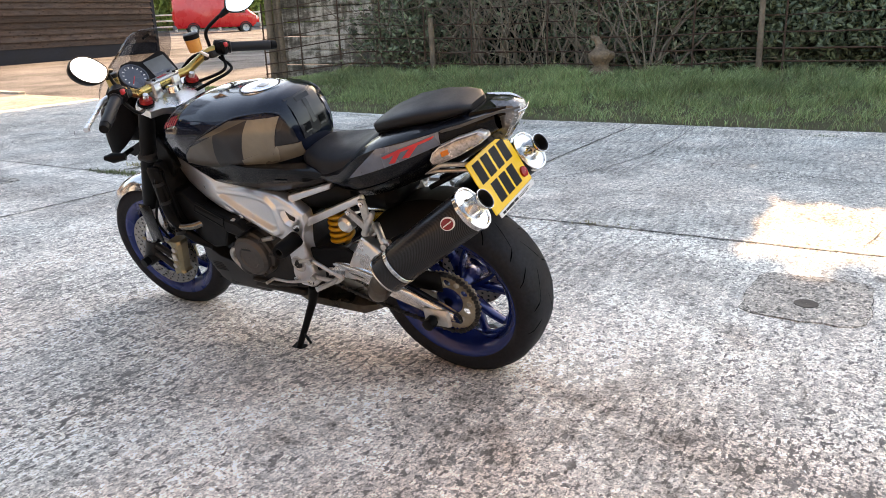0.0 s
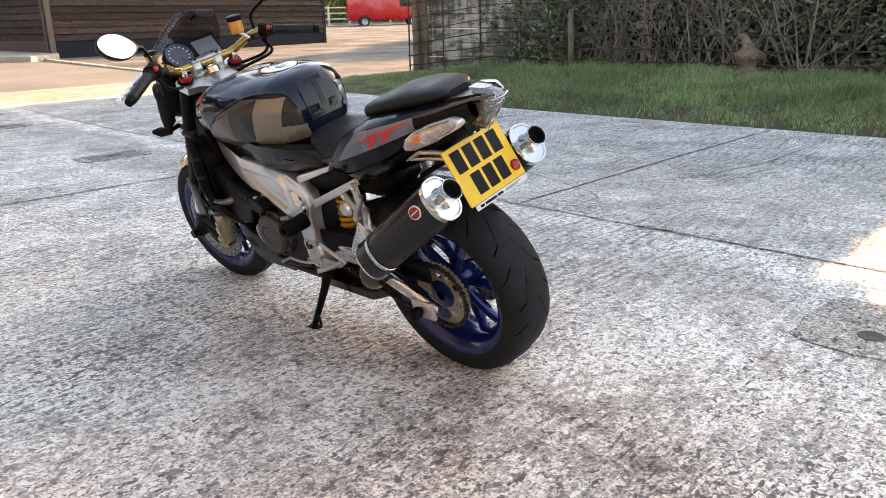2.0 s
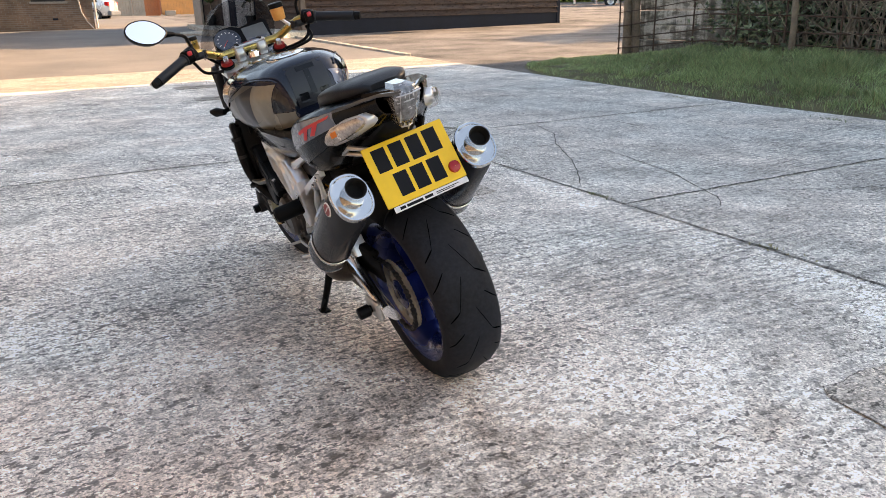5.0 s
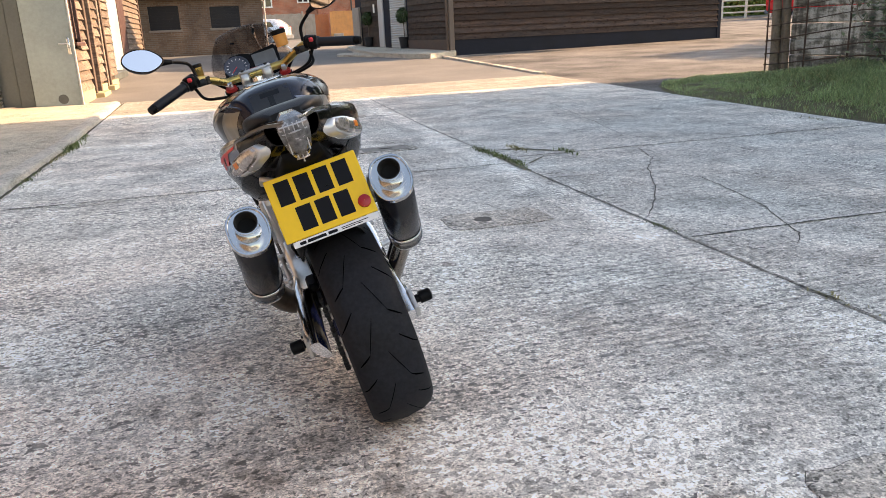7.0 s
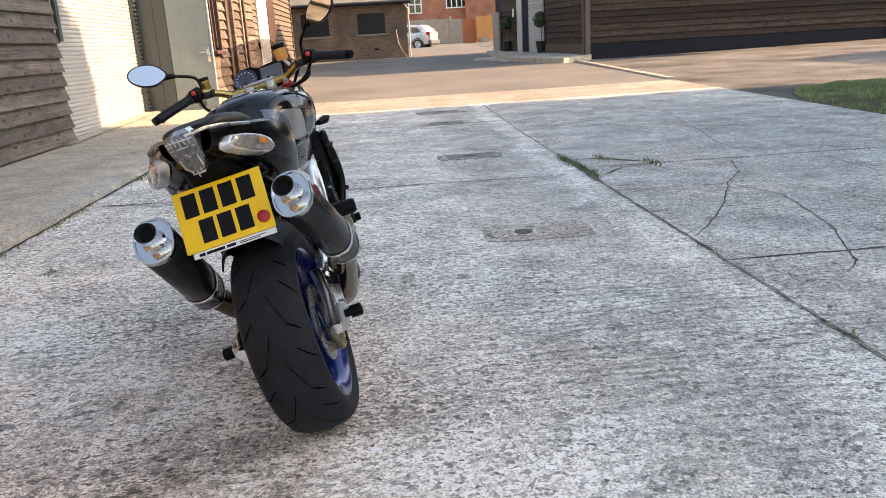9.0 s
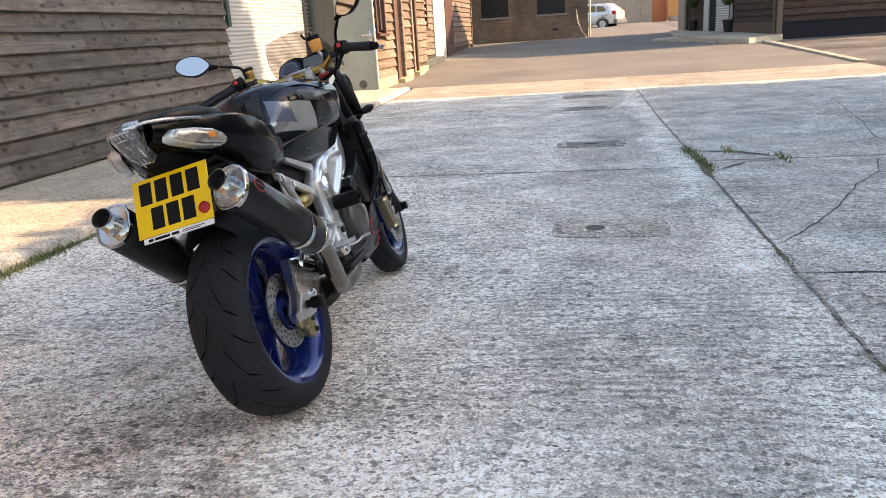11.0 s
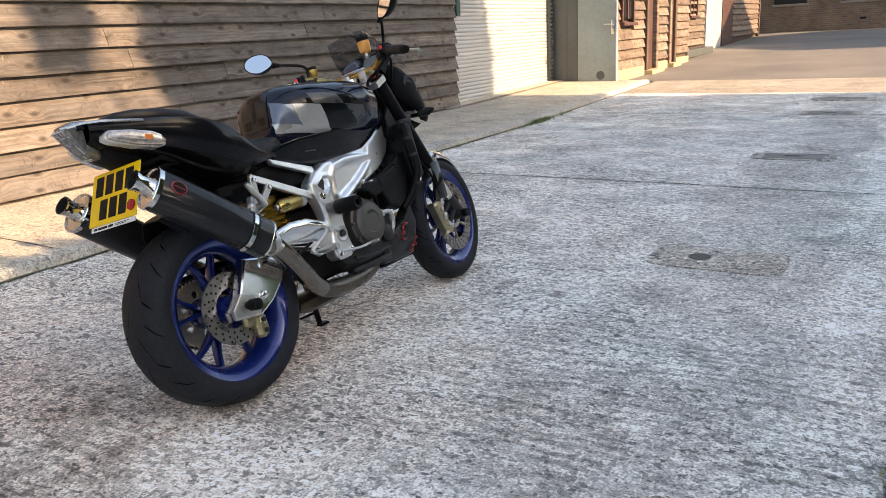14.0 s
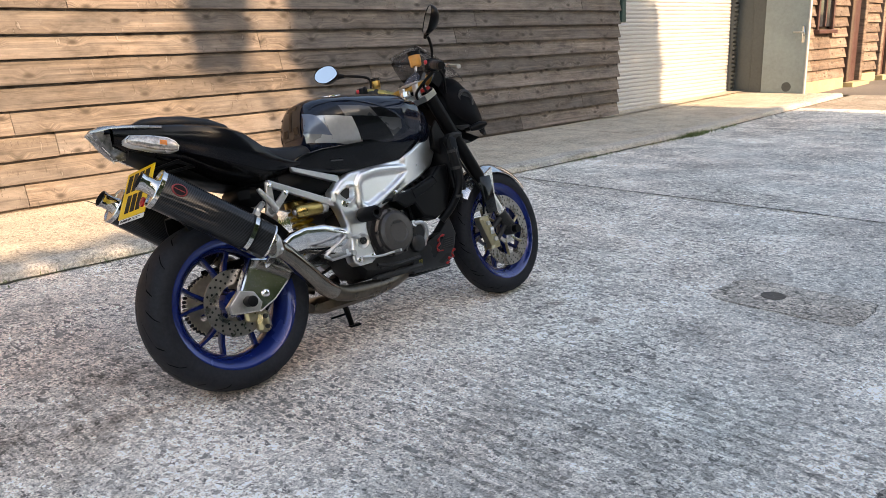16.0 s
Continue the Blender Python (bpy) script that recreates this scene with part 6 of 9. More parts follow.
def plate(name, outline, fx, thick, bev, mat, s, parent=None, label="", smooth=22):
    """A cast plate standing along the bike, with rounded edges."""
    ins = inset(outline, bev)
    rings = [[(s * (fx(y, z) - thick), y, z) for y, z in outline], [(s * (fx(y, z) - bev), y, z) for y, z in outline],
             [(s * (fx(y, z) - bev * 0.3), *q) for (y, z), q in zip(outline, inset(outline, bev * 0.3))], [(s * fx(*q), *q) for q in ins]]
    return bp(name, Geo().loft(rings), mat, parent, label, smooth)


def holed_ring(g, x0, x1, c, r0, r1, n, hole, rm):
    """A flat ring with n round holes through it."""
    q = 8
    for k in range(n):
        a0, a1 = 2 * math.pi * k / n, 2 * math.pi * (k + 1) / n
        am = (a0 + a1) / 2
        hc = (c[0] + rm * math.cos(am), c[1] + rm * math.sin(am))
        loop = [(r1, a0 + (a1 - a0) * i / q) for i in range(q + 1)] + [(r0, a1 + (a0 - a1) * i / q) for i in range(q + 1)]
        loop = [(c[0] + r * math.cos(a), c[1] + r * math.sin(a)) for r, a in loop]
        m = len(loop)
        inner = []
        for y, z in loop:
            d = math.hypot(y - hc[0], z - hc[1])
            inner.append((hc[0] + (y - hc[0]) / d * hole, hc[1] + (z - hc[1]) / d * hole))
        vs = [(x, *p) for x in (x0, x1) for p in loop] + [(x, *p) for x in (x0, x1) for p in inner]
        fs = []
        for i in range(m):
            j = (i + 1) % m
            fs += [(i, j, 2 * m + j, 2 * m + i), (m + i, m + j, 3 * m + j, 3 * m + i), (2 * m + i, 2 * m + j, 3 * m + j, 3 * m + i)]
            if i not in (q, m - 1):
                fs.append((i, j, m + j, m + i))
        g.put(vs, fs)
    return g


RC, FC = (0.008, 0.2901), (1.352, 0.2752)
rear = wheel("rear_wheel", *RC, 0.2915, 0.088, 0.212, 1, "wide black rear tyre with directional grooves")
front_w = wheel("front_wheel", *FC, 0.279, 0.055, 0.208, 0, "black front tyre with directional grooves")
rear.matrix_basis = Matrix.Translation((0.017, 0, 0))
STEER = Matrix.Translation((0.013, *FC)) @ Matrix.Rotation(radians(4.4), 4, "Z") @ Matrix.Translation((0, -FC[0], -FC[1]))
front_w.matrix_basis = STEER
disc("rear_disc", rear, 0.070, *RC, 0.062, 0.112, 20, "drilled steel rear brake disc")
for x in (0.062, -0.062):
    d = disc("front_disc", front_w, x, *FC, 0.108, 0.158, 26, "drilled steel front brake disc")
    for k in range(6):
        a = radians(60 * k + 10)
        c, s = math.cos(a), math.sin(a)
        bp("carrier_arm", Geo().tube([(x, FC[0] + 0.045 * c, FC[1] + 0.045 * s), (x, FC[0] + 0.115 * math.cos(a + 0.25), FC[1] + 0.115 * math.sin(a + 0.25))], 0.0065, 6), B_CALIP, front_w)
    bp("disc_carrier", Geo().lathe([(x - 0.004, 0.042), (x - 0.004, 0.058), (x + 0.004, 0.058), (x + 0.004, 0.042)], (0, *FC), "x", 24, closed=True), B_ALUD, front_w)

# sprocket and chain
g = Geo()
teeth = 42
ring_o, ring_i = [], []
for k in range(teeth * 2):
    a = 2 * math.pi * k / (teeth * 2)
    r = 0.108 if k % 2 else 0.101
    ring_o.append((RC[0] + r * math.cos(a), RC[1] + r * math.sin(a)))
    ring_i.append((RC[0] + 0.078 * math.cos(a), RC[1] + 0.078 * math.sin(a)))
n = len(ring_o)
for x0, x1 in ((-0.086, -0.079),):
    vs = [(x, *p) for x in (x0, x1) for p in ring_o] + [(x, *p) for x in (x0, x1) for p in ring_i]
    fs = []
    for i in range(n):
        j = (i + 1) % n
        fs += [(i, j, n + j, n + i), (i, j, 2 * n + j, 2 * n + i), (n + i, n + j, 3 * n + j, 3 * n + i), (2 * n + i, 2 * n + j, 3 * n + j, 3 * n + i)]
    g.put(vs, fs)
holed_ring(g, -0.0855, -0.0795, RC, 0.046, 0.080, 6, 0.0125, 0.063)
for k in range(6):
    a = radians(60 * k)
    c = (RC[0] + 0.070 * math.cos(a), RC[1] + 0.070 * math.sin(a))
    bp("sprocket_bolt", Geo().lathe([(-0.080, 0.009), (-0.090, 0.0088), (-0.092, 0.006), (-0.092, 0.001)], (0, *c), "x", 10), B_ALUD, rear)
bp("sprocket_carrier", Geo().lathe([(-0.094, 0.016), (-0.094, 0.030), (-0.088, 0.046), (-0.060, 0.050), (-0.040, 0.046), (-0.040, 0.016)], (0, *RC), "x", 28), B_RIM, rear, "blue sprocket carrier")
bp("sprocket", g, B_SPROK, rear, "bronze rear sprocket with round holes", 30)
FS = (0.545, 0.355)
links = []
for i in range(40):
    t = i / 39
    links.append((RC[0] + (FS[0] - RC[0]) * t, RC[1] + 0.105 + (FS[1] + 0.036 - RC[1] - 0.105) * t))
    links.append((RC[0] + (FS[0] - RC[0]) * t, RC[1] - 0.105 + (FS[1] - 0.036 - RC[1] + 0.105) * t - 0.012 * math.sin(math.pi * t)))
for i in range(24):
    a = radians(90 + 180 * i / 23)
    links.append((RC[0] + 0.105 * math.cos(a), RC[1] + 0.105 * math.sin(a)))
g = Geo()
for k, (y, z) in enumerate(links):
    o = 0.007 if k % 4 < 2 else 0.0045
    g.box((-0.0825 - o, y - 0.007, z - 0.0055), (-0.0825 + o, y + 0.007, z + 0.0055), 0.002)
tagged(bp("chain", g, B_ENG, None, "dark drive chain"), kind="stuff")

# swingarm
ARM_LEFT = ((0.56, 0.372, 0.046, 0.088, 0.020), (0.44, 0.368, 0.044, 0.096, 0.020), (0.30, 0.360, 0.048, 0.114, 0.022), (0.18, 0.345, 0.050, 0.132, 0.022), (0.08, 0.320, 0.048, 0.140, 0.021), (0.0, 0.296, 0.040, 0.142, 0.020), (-0.055, 0.280, 0.028, 0.142, 0.016))
for s in (1, -1):
    rings = []
    for y, z, h, x, th in ARM_LEFT if s < 0 else ((0.56, 0.372, 0.052, 0.100, 0.028), (0.46, 0.402, 0.054, 0.106, 0.030), (0.38, 0.428, 0.056, 0.112, 0.030), (0.30, 0.440, 0.046, 0.116, 0.028), (0.24, 0.430, 0.044, 0.120, 0.026), (0.17, 0.400, 0.040, 0.122, 0.022), (0.12, 0.370, 0.030, 0.122, 0.018)):
        ring = []
        for k in range(24):
            a = 2 * math.pi * k / 24
            cx, cz = math.copysign(abs(math.cos(a)) ** 0.55, math.cos(a)), math.copysign(abs(math.sin(a)) ** 0.62, math.sin(a))
            ring.append((s * (x + th * cx * (1 - 0.30 * max(0.0, -cz)) - 0.026 * max(0.0, 0.6 - cz) / 1.6), y, z + h * cz))
        rings.append(ring)
    arm = bp("swingarm", Geo().loft(rings), B_POL, None, "polished aluminium swingarm", 60)
    if s < 0:
        bp("axle_block", Geo().box((min(s * 0.150, s * 0.166), -0.045, 0.262), (max(s * 0.150, s * 0.166), 0.045, 0.322), 0.006), B_ALUD, arm)
    bp("axle_bobbin", Geo().lathe([(s * 0.150, 0.001), (s * 0.150, 0.012), (s * 0.172, 0.012), (s * 0.174, 0.018), (s * 0.205, 0.018), (s * 0.208, 0.014), (s * 0.208, 0.001)], (0, *RC), "x", 20), B_PLAS, arm, "black plastic axle slider")
PLATE = [(0.074, 0.424), (0.136, 0.412), (0.200, 0.394), (0.222, 0.356), (0.185, 0.318), (0.121, 0.270), (0.060, 0.243), (-0.045, 0.258), (-0.048, 0.286), (0.000, 0.325)]
pl = plate("swingarm_plate", PLATE, lambda y, z: 0.150 - 0.20 * max(0.0, z - 0.31), 0.034, 0.008, B_POL, 1, None, "flat polished aluminium swingarm end")
plate("axle_carrier", [(0.045, 0.315), (-0.004, 0.330), (-0.050, 0.290), (-0.048, 0.262), (0.050, 0.248), (0.066, 0.275)], lambda y, z: 0.157, 0.012, 0.004, B_ALUD, 1, pl)
bp("plate_bolt", Geo().lathe([(0.148, 0.013), (0.156, 0.012), (0.158, 0.009), (0.158, 0.001)], (0, 0.088, 0.300), "x", 16), B_POL, pl, "", 40)
g = Geo().box((-0.10, 0.45, 0.355), (0.10, 0.53, 0.425), 0.02)
bp("swingarm_bridge", g, B_ENG)
plate("sprocket_cover", [(0.56, 0.440), (0.46, 0.445), (0.325, 0.462), (0.290, 0.440), (0.330, 0.392), (0.42, 0.372), (0.50, 0.345), (0.57, 0.345)], lambda y, z: 0.120, 0.010, 0.004, B_PLAS, -1, None, "black sprocket cover")
plate("swingarm_brace", [(0.43, 0.345), (0.32, 0.346), (0.22, 0.362), (0.14, 0.395), (0.165, 0.455), (0.205, 0.492), (0.245, 0.520), (0.262, 0.500), (0.290, 0.462), (0.330, 0.402), (0.42, 0.380)], lambda y, z: 0.128 + 0.05 * (z - 0.4), 0.05, 0.012, B_ALU, -1, None, "cast aluminium swingarm brace", 50)
# rear caliper
g = Geo().box((0.082, 0.055, 0.170), (0.120, 0.105, 0.245), 0.012).box((0.086, 0.02, 0.215), (0.112, 0.08, 0.262), 0.008)
cal = bp("rear_caliper", g, B_CALIP, None, "pale gold rear brake caliper")
bp("bolt", Geo().tube([(0.118, 0.08, 0.19), (0.128, 0.08, 0.19)], 0.008, 8).tube([(0.118, 0.08, 0.225), (0.128, 0.08, 0.225)], 0.008, 8), B_ENG, cal)
bp("brake_hose", Geo().tube(smooth_path([(0.10, 0.10, 0.24), (0.115, 0.16, 0.30), (0.125, 0.28, 0.36), (0.11, 0.42, 0.40)]), 0.005, 6), B_PLAS, cal)

# mudguard hugging the rear tyre
rings = []
for i in range(13):
    a = radians(24 + 86 * i / 12)
    r = 0.338
    half = 0.108 - 0.018 * abs(i - 5) / 7
    ring = []
    for u in (-1, -0.85, -0.45, 0, 0.45, 0.85, 1):
        rr = r - 0.055 * max(0, abs(u) - 0.5) * 2 * (1 if abs(u) < 1 else 1.3)
        ring.append((u * half, RC[0] + rr * math.cos(a), RC[1] + rr * math.sin(a)))
    ring += [(p[0] * 0.96, RC[0] + (p[1] - RC[0]) * 0.988, RC[1] + (p[2] - RC[1]) * 0.988) for p in ring[::-1]]
    rings.append(ring)
bp("hugger", Geo().loft(rings), B_PLAS, None, "black rear mudguard")
bp("chain_guard", Geo().box((-0.105, 0.06, 0.40), (-0.075, 0.36, 0.425), 0.008).box((-0.105, 0.0, 0.345), (-0.099, 0.34, 0.415), 0.003), B_PLAS)


# ---- silencers and pipes ----
def silencer(s):
    a, b = Vector((s * 0.208, 0.105, 0.464)), Vector((s * 0.178, -0.200, 0.692))
    ax = (b - a).normalized()
    side_v = Vector((1, 0, 0)) - ax * ax.x
    side_v.normalize()
    upv = ax.cross(side_v)
    if upv.z < 0:
        upv = -upv

    def ring(t, k=1.0, lift=0.0, n=28, w=0.049, h=0.060):
        c = a + (b - a) * t + upv * lift
        return [c + side_v * math.copysign(abs(math.cos(q)) ** 0.85, math.cos(q)) * w * k + upv * math.copysign(abs(math.sin(q)) ** 0.85, math.sin(q)) * h * k for q in [2 * math.pi * i / n for i in range(n)]]

    can = bp("silencer", Geo().loft([ring(0.0, 0.98), ring(0.01, 1.0), ring(0.985, 1.0), ring(0.99, 0.98)]), B_CARBON, None, "oval carbon fibre silencer can", 40)
    bp("end_cap", Geo().loft([ring(0.975, 1.015), ring(0.978, 1.035), ring(1.010, 1.035), ring(1.016, 1.01), ring(1.016, 0.93), ring(1.006, 0.90), ring(1.004, 0.50)]), B_CAP, can, "polished end cap", 24)
    bp("front_ring", Geo().loft([ring(-0.012, 0.96), ring(-0.008, 1.02), ring(0.004, 1.025), ring(0.008, 1.005)]), B_CAP, can, "", 40)
    bp("strap", Geo().loft([ring(0.158, 1.01), ring(0.160, 1.038), ring(0.196, 1.038), ring(0.198, 1.01)], caps=False), B_CAP, can, "metal mounting strap", 40)
    bp("strap_pad", Geo().loft([ring(0.14, 1.005), ring(0.142, 1.02), ring(0.21, 1.02), ring(0.212, 1.005)], caps=False), B_PLAS, can, "", 40)
    c = b + ax * 0.006
    tip = c + ax * 0.055 + upv * 0.0
    g = Geo()
    prof = [(-0.006, 0.031), (0.004, 0.0255), (0.034, 0.0255), (0.042, 0.0285), (0.048, 0.0285), (0.048, 0.025), (0.010, 0.022)]

    def circ(o, r, n=24):
        return [c + ax * o + (side_v * math.cos(2 * math.pi * i / n) + upv * math.sin(2 * math.pi * i / n)) * r for i in range(n)]

    tp = bp("outlet", Geo().loft([circ(o, r) for o, r in prof[:6]], caps=False), B_CAP, can, "chrome outlet tip", 40)
    bp("outlet_bore", Geo().loft([circ(0.0486, 0.0270), circ(0.0495, 0.0250), circ(0.048, 0.0235), circ(0.02, 0.022), circ(0.019, 0.001)], caps=False), B_DARK, can, "", 40)
    # round maker's badge on the outer face, drawn plain
    o = Vector((s, 0, 0)) - ax * (s * ax.x)
    o.normalize()
    m = a + (b - a) * 0.86 + o * 0.0496 + upv * 0.012
    def badge(r, k):
        return [m + o * k + ax * math.cos(2 * math.pi * i / 22) * r * 1.35 + upv * math.sin(2 * math.pi * i / 22) * r for i in range(22)]
    bd = bp("badge", Geo().put(badge(0.0185, 0.0006) + badge(0.0165, 0.0024), [tuple(range(22, 44))] + [(i, (i + 1) % 22, 22 + (i + 1) % 22, 22 + i) for i in range(22)]), B_WHITE if s < 0 else B_BADGE, can, "oval red and white badge" if s < 0 else "oval dull red badge")
    bp("badge_red", Geo().put(badge(0.015, 0.0029), [tuple(range(22))]), B_BADGE if s < 0 else B_INK, can)
    bp("badge_bar", Geo().put([m + o * 0.0034 + ax * x + upv * y for x, y in ((-0.017, -0.0016), (0.017, -0.0016), (0.017, 0.0016), (-0.017, 0.0016))], [(0, 1, 2, 3)]), B_WHITE if s < 0 else B_BADGE, can)
    # hanger up to the subframe
    h0 = a + (b - a) * 0.18 + upv * 0.06
    bp("hanger", Geo().tube([h0, h0 + upv * 0.02, (s * 0.152, 0.150, 0.590)], 0.011, 8).tube([h0 + upv * 0.006 - side_v * 0.016, h0 + upv * 0.006 + side_v * 0.016], 0.010, 8), B_ALUD, can)
    return can


silencer(1)
silencer(-1)
pr = smooth_path([(0.208, 0.106, 0.463), (0.196, 0.165, 0.412), (0.174, 0.235, 0.345), (0.146, 0.315, 0.268), (0.112, 0.41, 0.220), (0.098, 0.52, 0.207), (0.080, 0.64, 0.204), (0.058, 0.74, 0.222)])
cut = len(pr) // 2
xp = bp("exhaust_pipe", Geo().tube(pr[:cut + 1], [0.032 + 0.006 * (k < 3) for k in range(cut + 1)], 16), B_PIPE, None, "polished steel exhaust pipe", 60)
bp("lower_pipe", Geo().tube(pr[cut:], 0.030, 16), B_STEEL, xp, "brown heat stained lower pipe", 60)
pl_ = smooth_path([(-0.208, 0.106, 0.463), (-0.194, 0.155, 0.405), (-0.165, 0.195, 0.355), (-0.105, 0.235, 0.320), (-0.04, 0.29, 0.295), (0.0, 0.37, 0.26)])
bp("exhaust_pipe", Geo().tube(pl_, [0.030 + 0.004 * (4 < k < 16) for k in range(len(pl_))], 16), B_STEEL, None, "heat stained steel exhaust pipe", 60)
for y, z, x in ((0.125, 0.448, 0.205),):
    bp("pipe_clamp", Geo().lathe([(-0.011, 0.034), (-0.011, 0.040), (0.011, 0.040), (0.011, 0.034)], (0, 0, 0), "x", 18).tube([(0, 0.0, 0.04), (0, 0.02, 0.05)], 0.006, 6), B_ALUD).matrix_basis = pose(x, y, z, 0, 0, 0) @ pose(0, 0, 0, 130, 0, 90)
g = Geo().loft([[(sx * 0.075 * k, y, 0.190 + sz * 0.030 * k) for sx, sz in ((-1, -0.5), (-0.6, -1), (0.6, -1), (1, -0.5), (1, 0.5), (0.6, 1), (-0.6, 1), (-1, 0.5))] for y, k in ((0.32, 0.6), (0.36, 1.0), (0.60, 1.0), (0.67, 0.7))])
bp("collector_box", g, B_STEEL, None, "dull steel exhaust collector under the engine")

# ---- frame ----
# the two edges of the bent casting, from the steering head to the foot; each is cut at its elbow
SPAR_OUT = ([(1.02, 0.765), (0.96, 0.735), (0.87, 0.697), (0.78, 0.665), (0.68, 0.656), (0.60, 0.651), (0.535, 0.645), (0.480, 0.622), (0.436, 0.588)],
            [(0.436, 0.588), (0.436, 0.552), (0.458, 0.515), (0.476, 0.460), (0.478, 0.400), (0.466, 0.350), (0.472, 0.318), (0.490, 0.300)])
SPAR_IN = ([(1.055, 0.680), (1.0, 0.615), (0.90, 0.572), (0.78, 0.535), (0.69, 0.502), (0.63, 0.478), (0.590, 0.474), (0.574, 0.462)],
           [(0.574, 0.462), (0.568, 0.440), (0.566, 0.420), (0.571, 0.365), (0.581, 0.335), (0.578, 0.310), (0.560, 0.300)])
SPAR_POCKET = [(0.572, 0.592), (0.590, 0.612), (0.650, 0.622), (0.730, 0.620), (0.815, 0.614), (0.745, 0.578), (0.690, 0.552), (0.630, 0.528), (0.590, 0.514), (0.568, 0.526)]
SPAR_WINDOW = [(0.466, 0.573), (0.505, 0.594), (0.530, 0.592), (0.522, 0.552), (0.500, 0.542)]


def spar_x(y, z):
    return 0.146 - 0.085 * (y - 0.5) + 0.04 * (z - 0.5) - 0.42 * max(0.0, y - 0.72) ** 2


def resample(pts, n):
    """n + 1 points spread evenly along a line of points."""
    ds = [0.0]
    for a, b in zip(pts, pts[1:]):
        ds.append(ds[-1] + math.dist(a, b))
    out, k = [], 0
    for i in range(n + 1):
        d = ds[-1] * i / n
        while k < len(pts) - 2 and ds[k + 1] < d:
            k += 1
        u = (d - ds[k]) / max(1e-9, ds[k + 1] - ds[k])
        out.append((pts[k][0] + (pts[k + 1][0] - pts[k][0]) * u, pts[k][1] + (pts[k + 1][1] - pts[k][1]) * u))
    return out


def inside(p, poly):
    """How far a point lies inside a closed line of points; less than nothing outside it."""
    best, odd = 9.0, False
    for a, b in zip(poly, poly[1:] + poly[:1]):
        ex, ey = b[0] - a[0], b[1] - a[1]
        u = max(0.0, min(1.0, ((p[0] - a[0]) * ex + (p[1] - a[1]) * ey) / (ex * ex + ey * ey)))
        best = min(best, math.hypot(p[0] - a[0] - ex * u, p[1] - a[1] - ey * u))
        if (a[1] > p[1]) != (b[1] > p[1]) and p[0] < a[0] + ex * (p[1] - a[1]) / ey:
            odd = not odd
    return best if odd else -best


def ease(a, b, v):
    t = max(0.0, min(1.0, (v - a) / (b - a)))
    return t * t * (3 - 2 * t)


def spar_relief(p):
    """The raised border of the spar, its pocket, and the small window behind."""
    d, w = inside(p, SPAR_POCKET), inside(p, SPAR_WINDOW)
    up = 0.010 * max(ease(-0.030, -0.020, d), ease(0.76, 0.80, p[0] + (0.55 - p[1]) * 0.3))
    return up - 0.015 * ease(-0.008, 0.006, d) - 0.018 * ease(-0.003, 0.004, w) + 0.004 * ease(-0.016, -0.009, w) * (1 - ease(-0.003, 0.004, w))


def spar_mesh(s):
    lines = [resample(a, n)[k:] + [] for a, n, k in ((SPAR_OUT[0], 96, 0), (SPAR_OUT[1], 52, 1))]
    lines_in = [resample(a, n)[k:] for a, n, k in ((SPAR_IN[0], 96, 0), (SPAR_IN[1], 52, 1))]
    outer, inner = lines[0] + lines[1], lines_in[0] + lines_in[1]
    rings = []
    for a, b in zip(outer, inner):
        wide = math.dist(a, b)
        row = [(s * (spar_x(*a) - 0.05), *a)]
        for i in range(33):
            u = i / 32
            u = u + 0.35 * math.sin(2 * math.pi * u) / (-2 * math.pi)
            q = (a[0] + (b[0] - a[0]) * u, a[1] + (b[1] - a[1]) * u)
            edge = min(u, 1 - u) * wide
            drop = 0.013 * (1 - math.sqrt(max(0.0, 1 - (1 - min(1.0, edge / 0.016)) ** 2)))
            row.append((s * (spar_x(*q) - drop + spar_relief(q) * min(1.0, edge / 0.012)), *q))
        row.append((s * (spar_x(*b) - 0.05), *b))
        rings.append(row)
    return Geo().loft(rings)


def panel_frame(outline, fx, r, s, lift=0.0):
    pts = [(s * (fx(y, z) + lift), y, z) for y, z in outline]
    return Geo().tube(pts + [pts[0], pts[1]], r, 8, False)


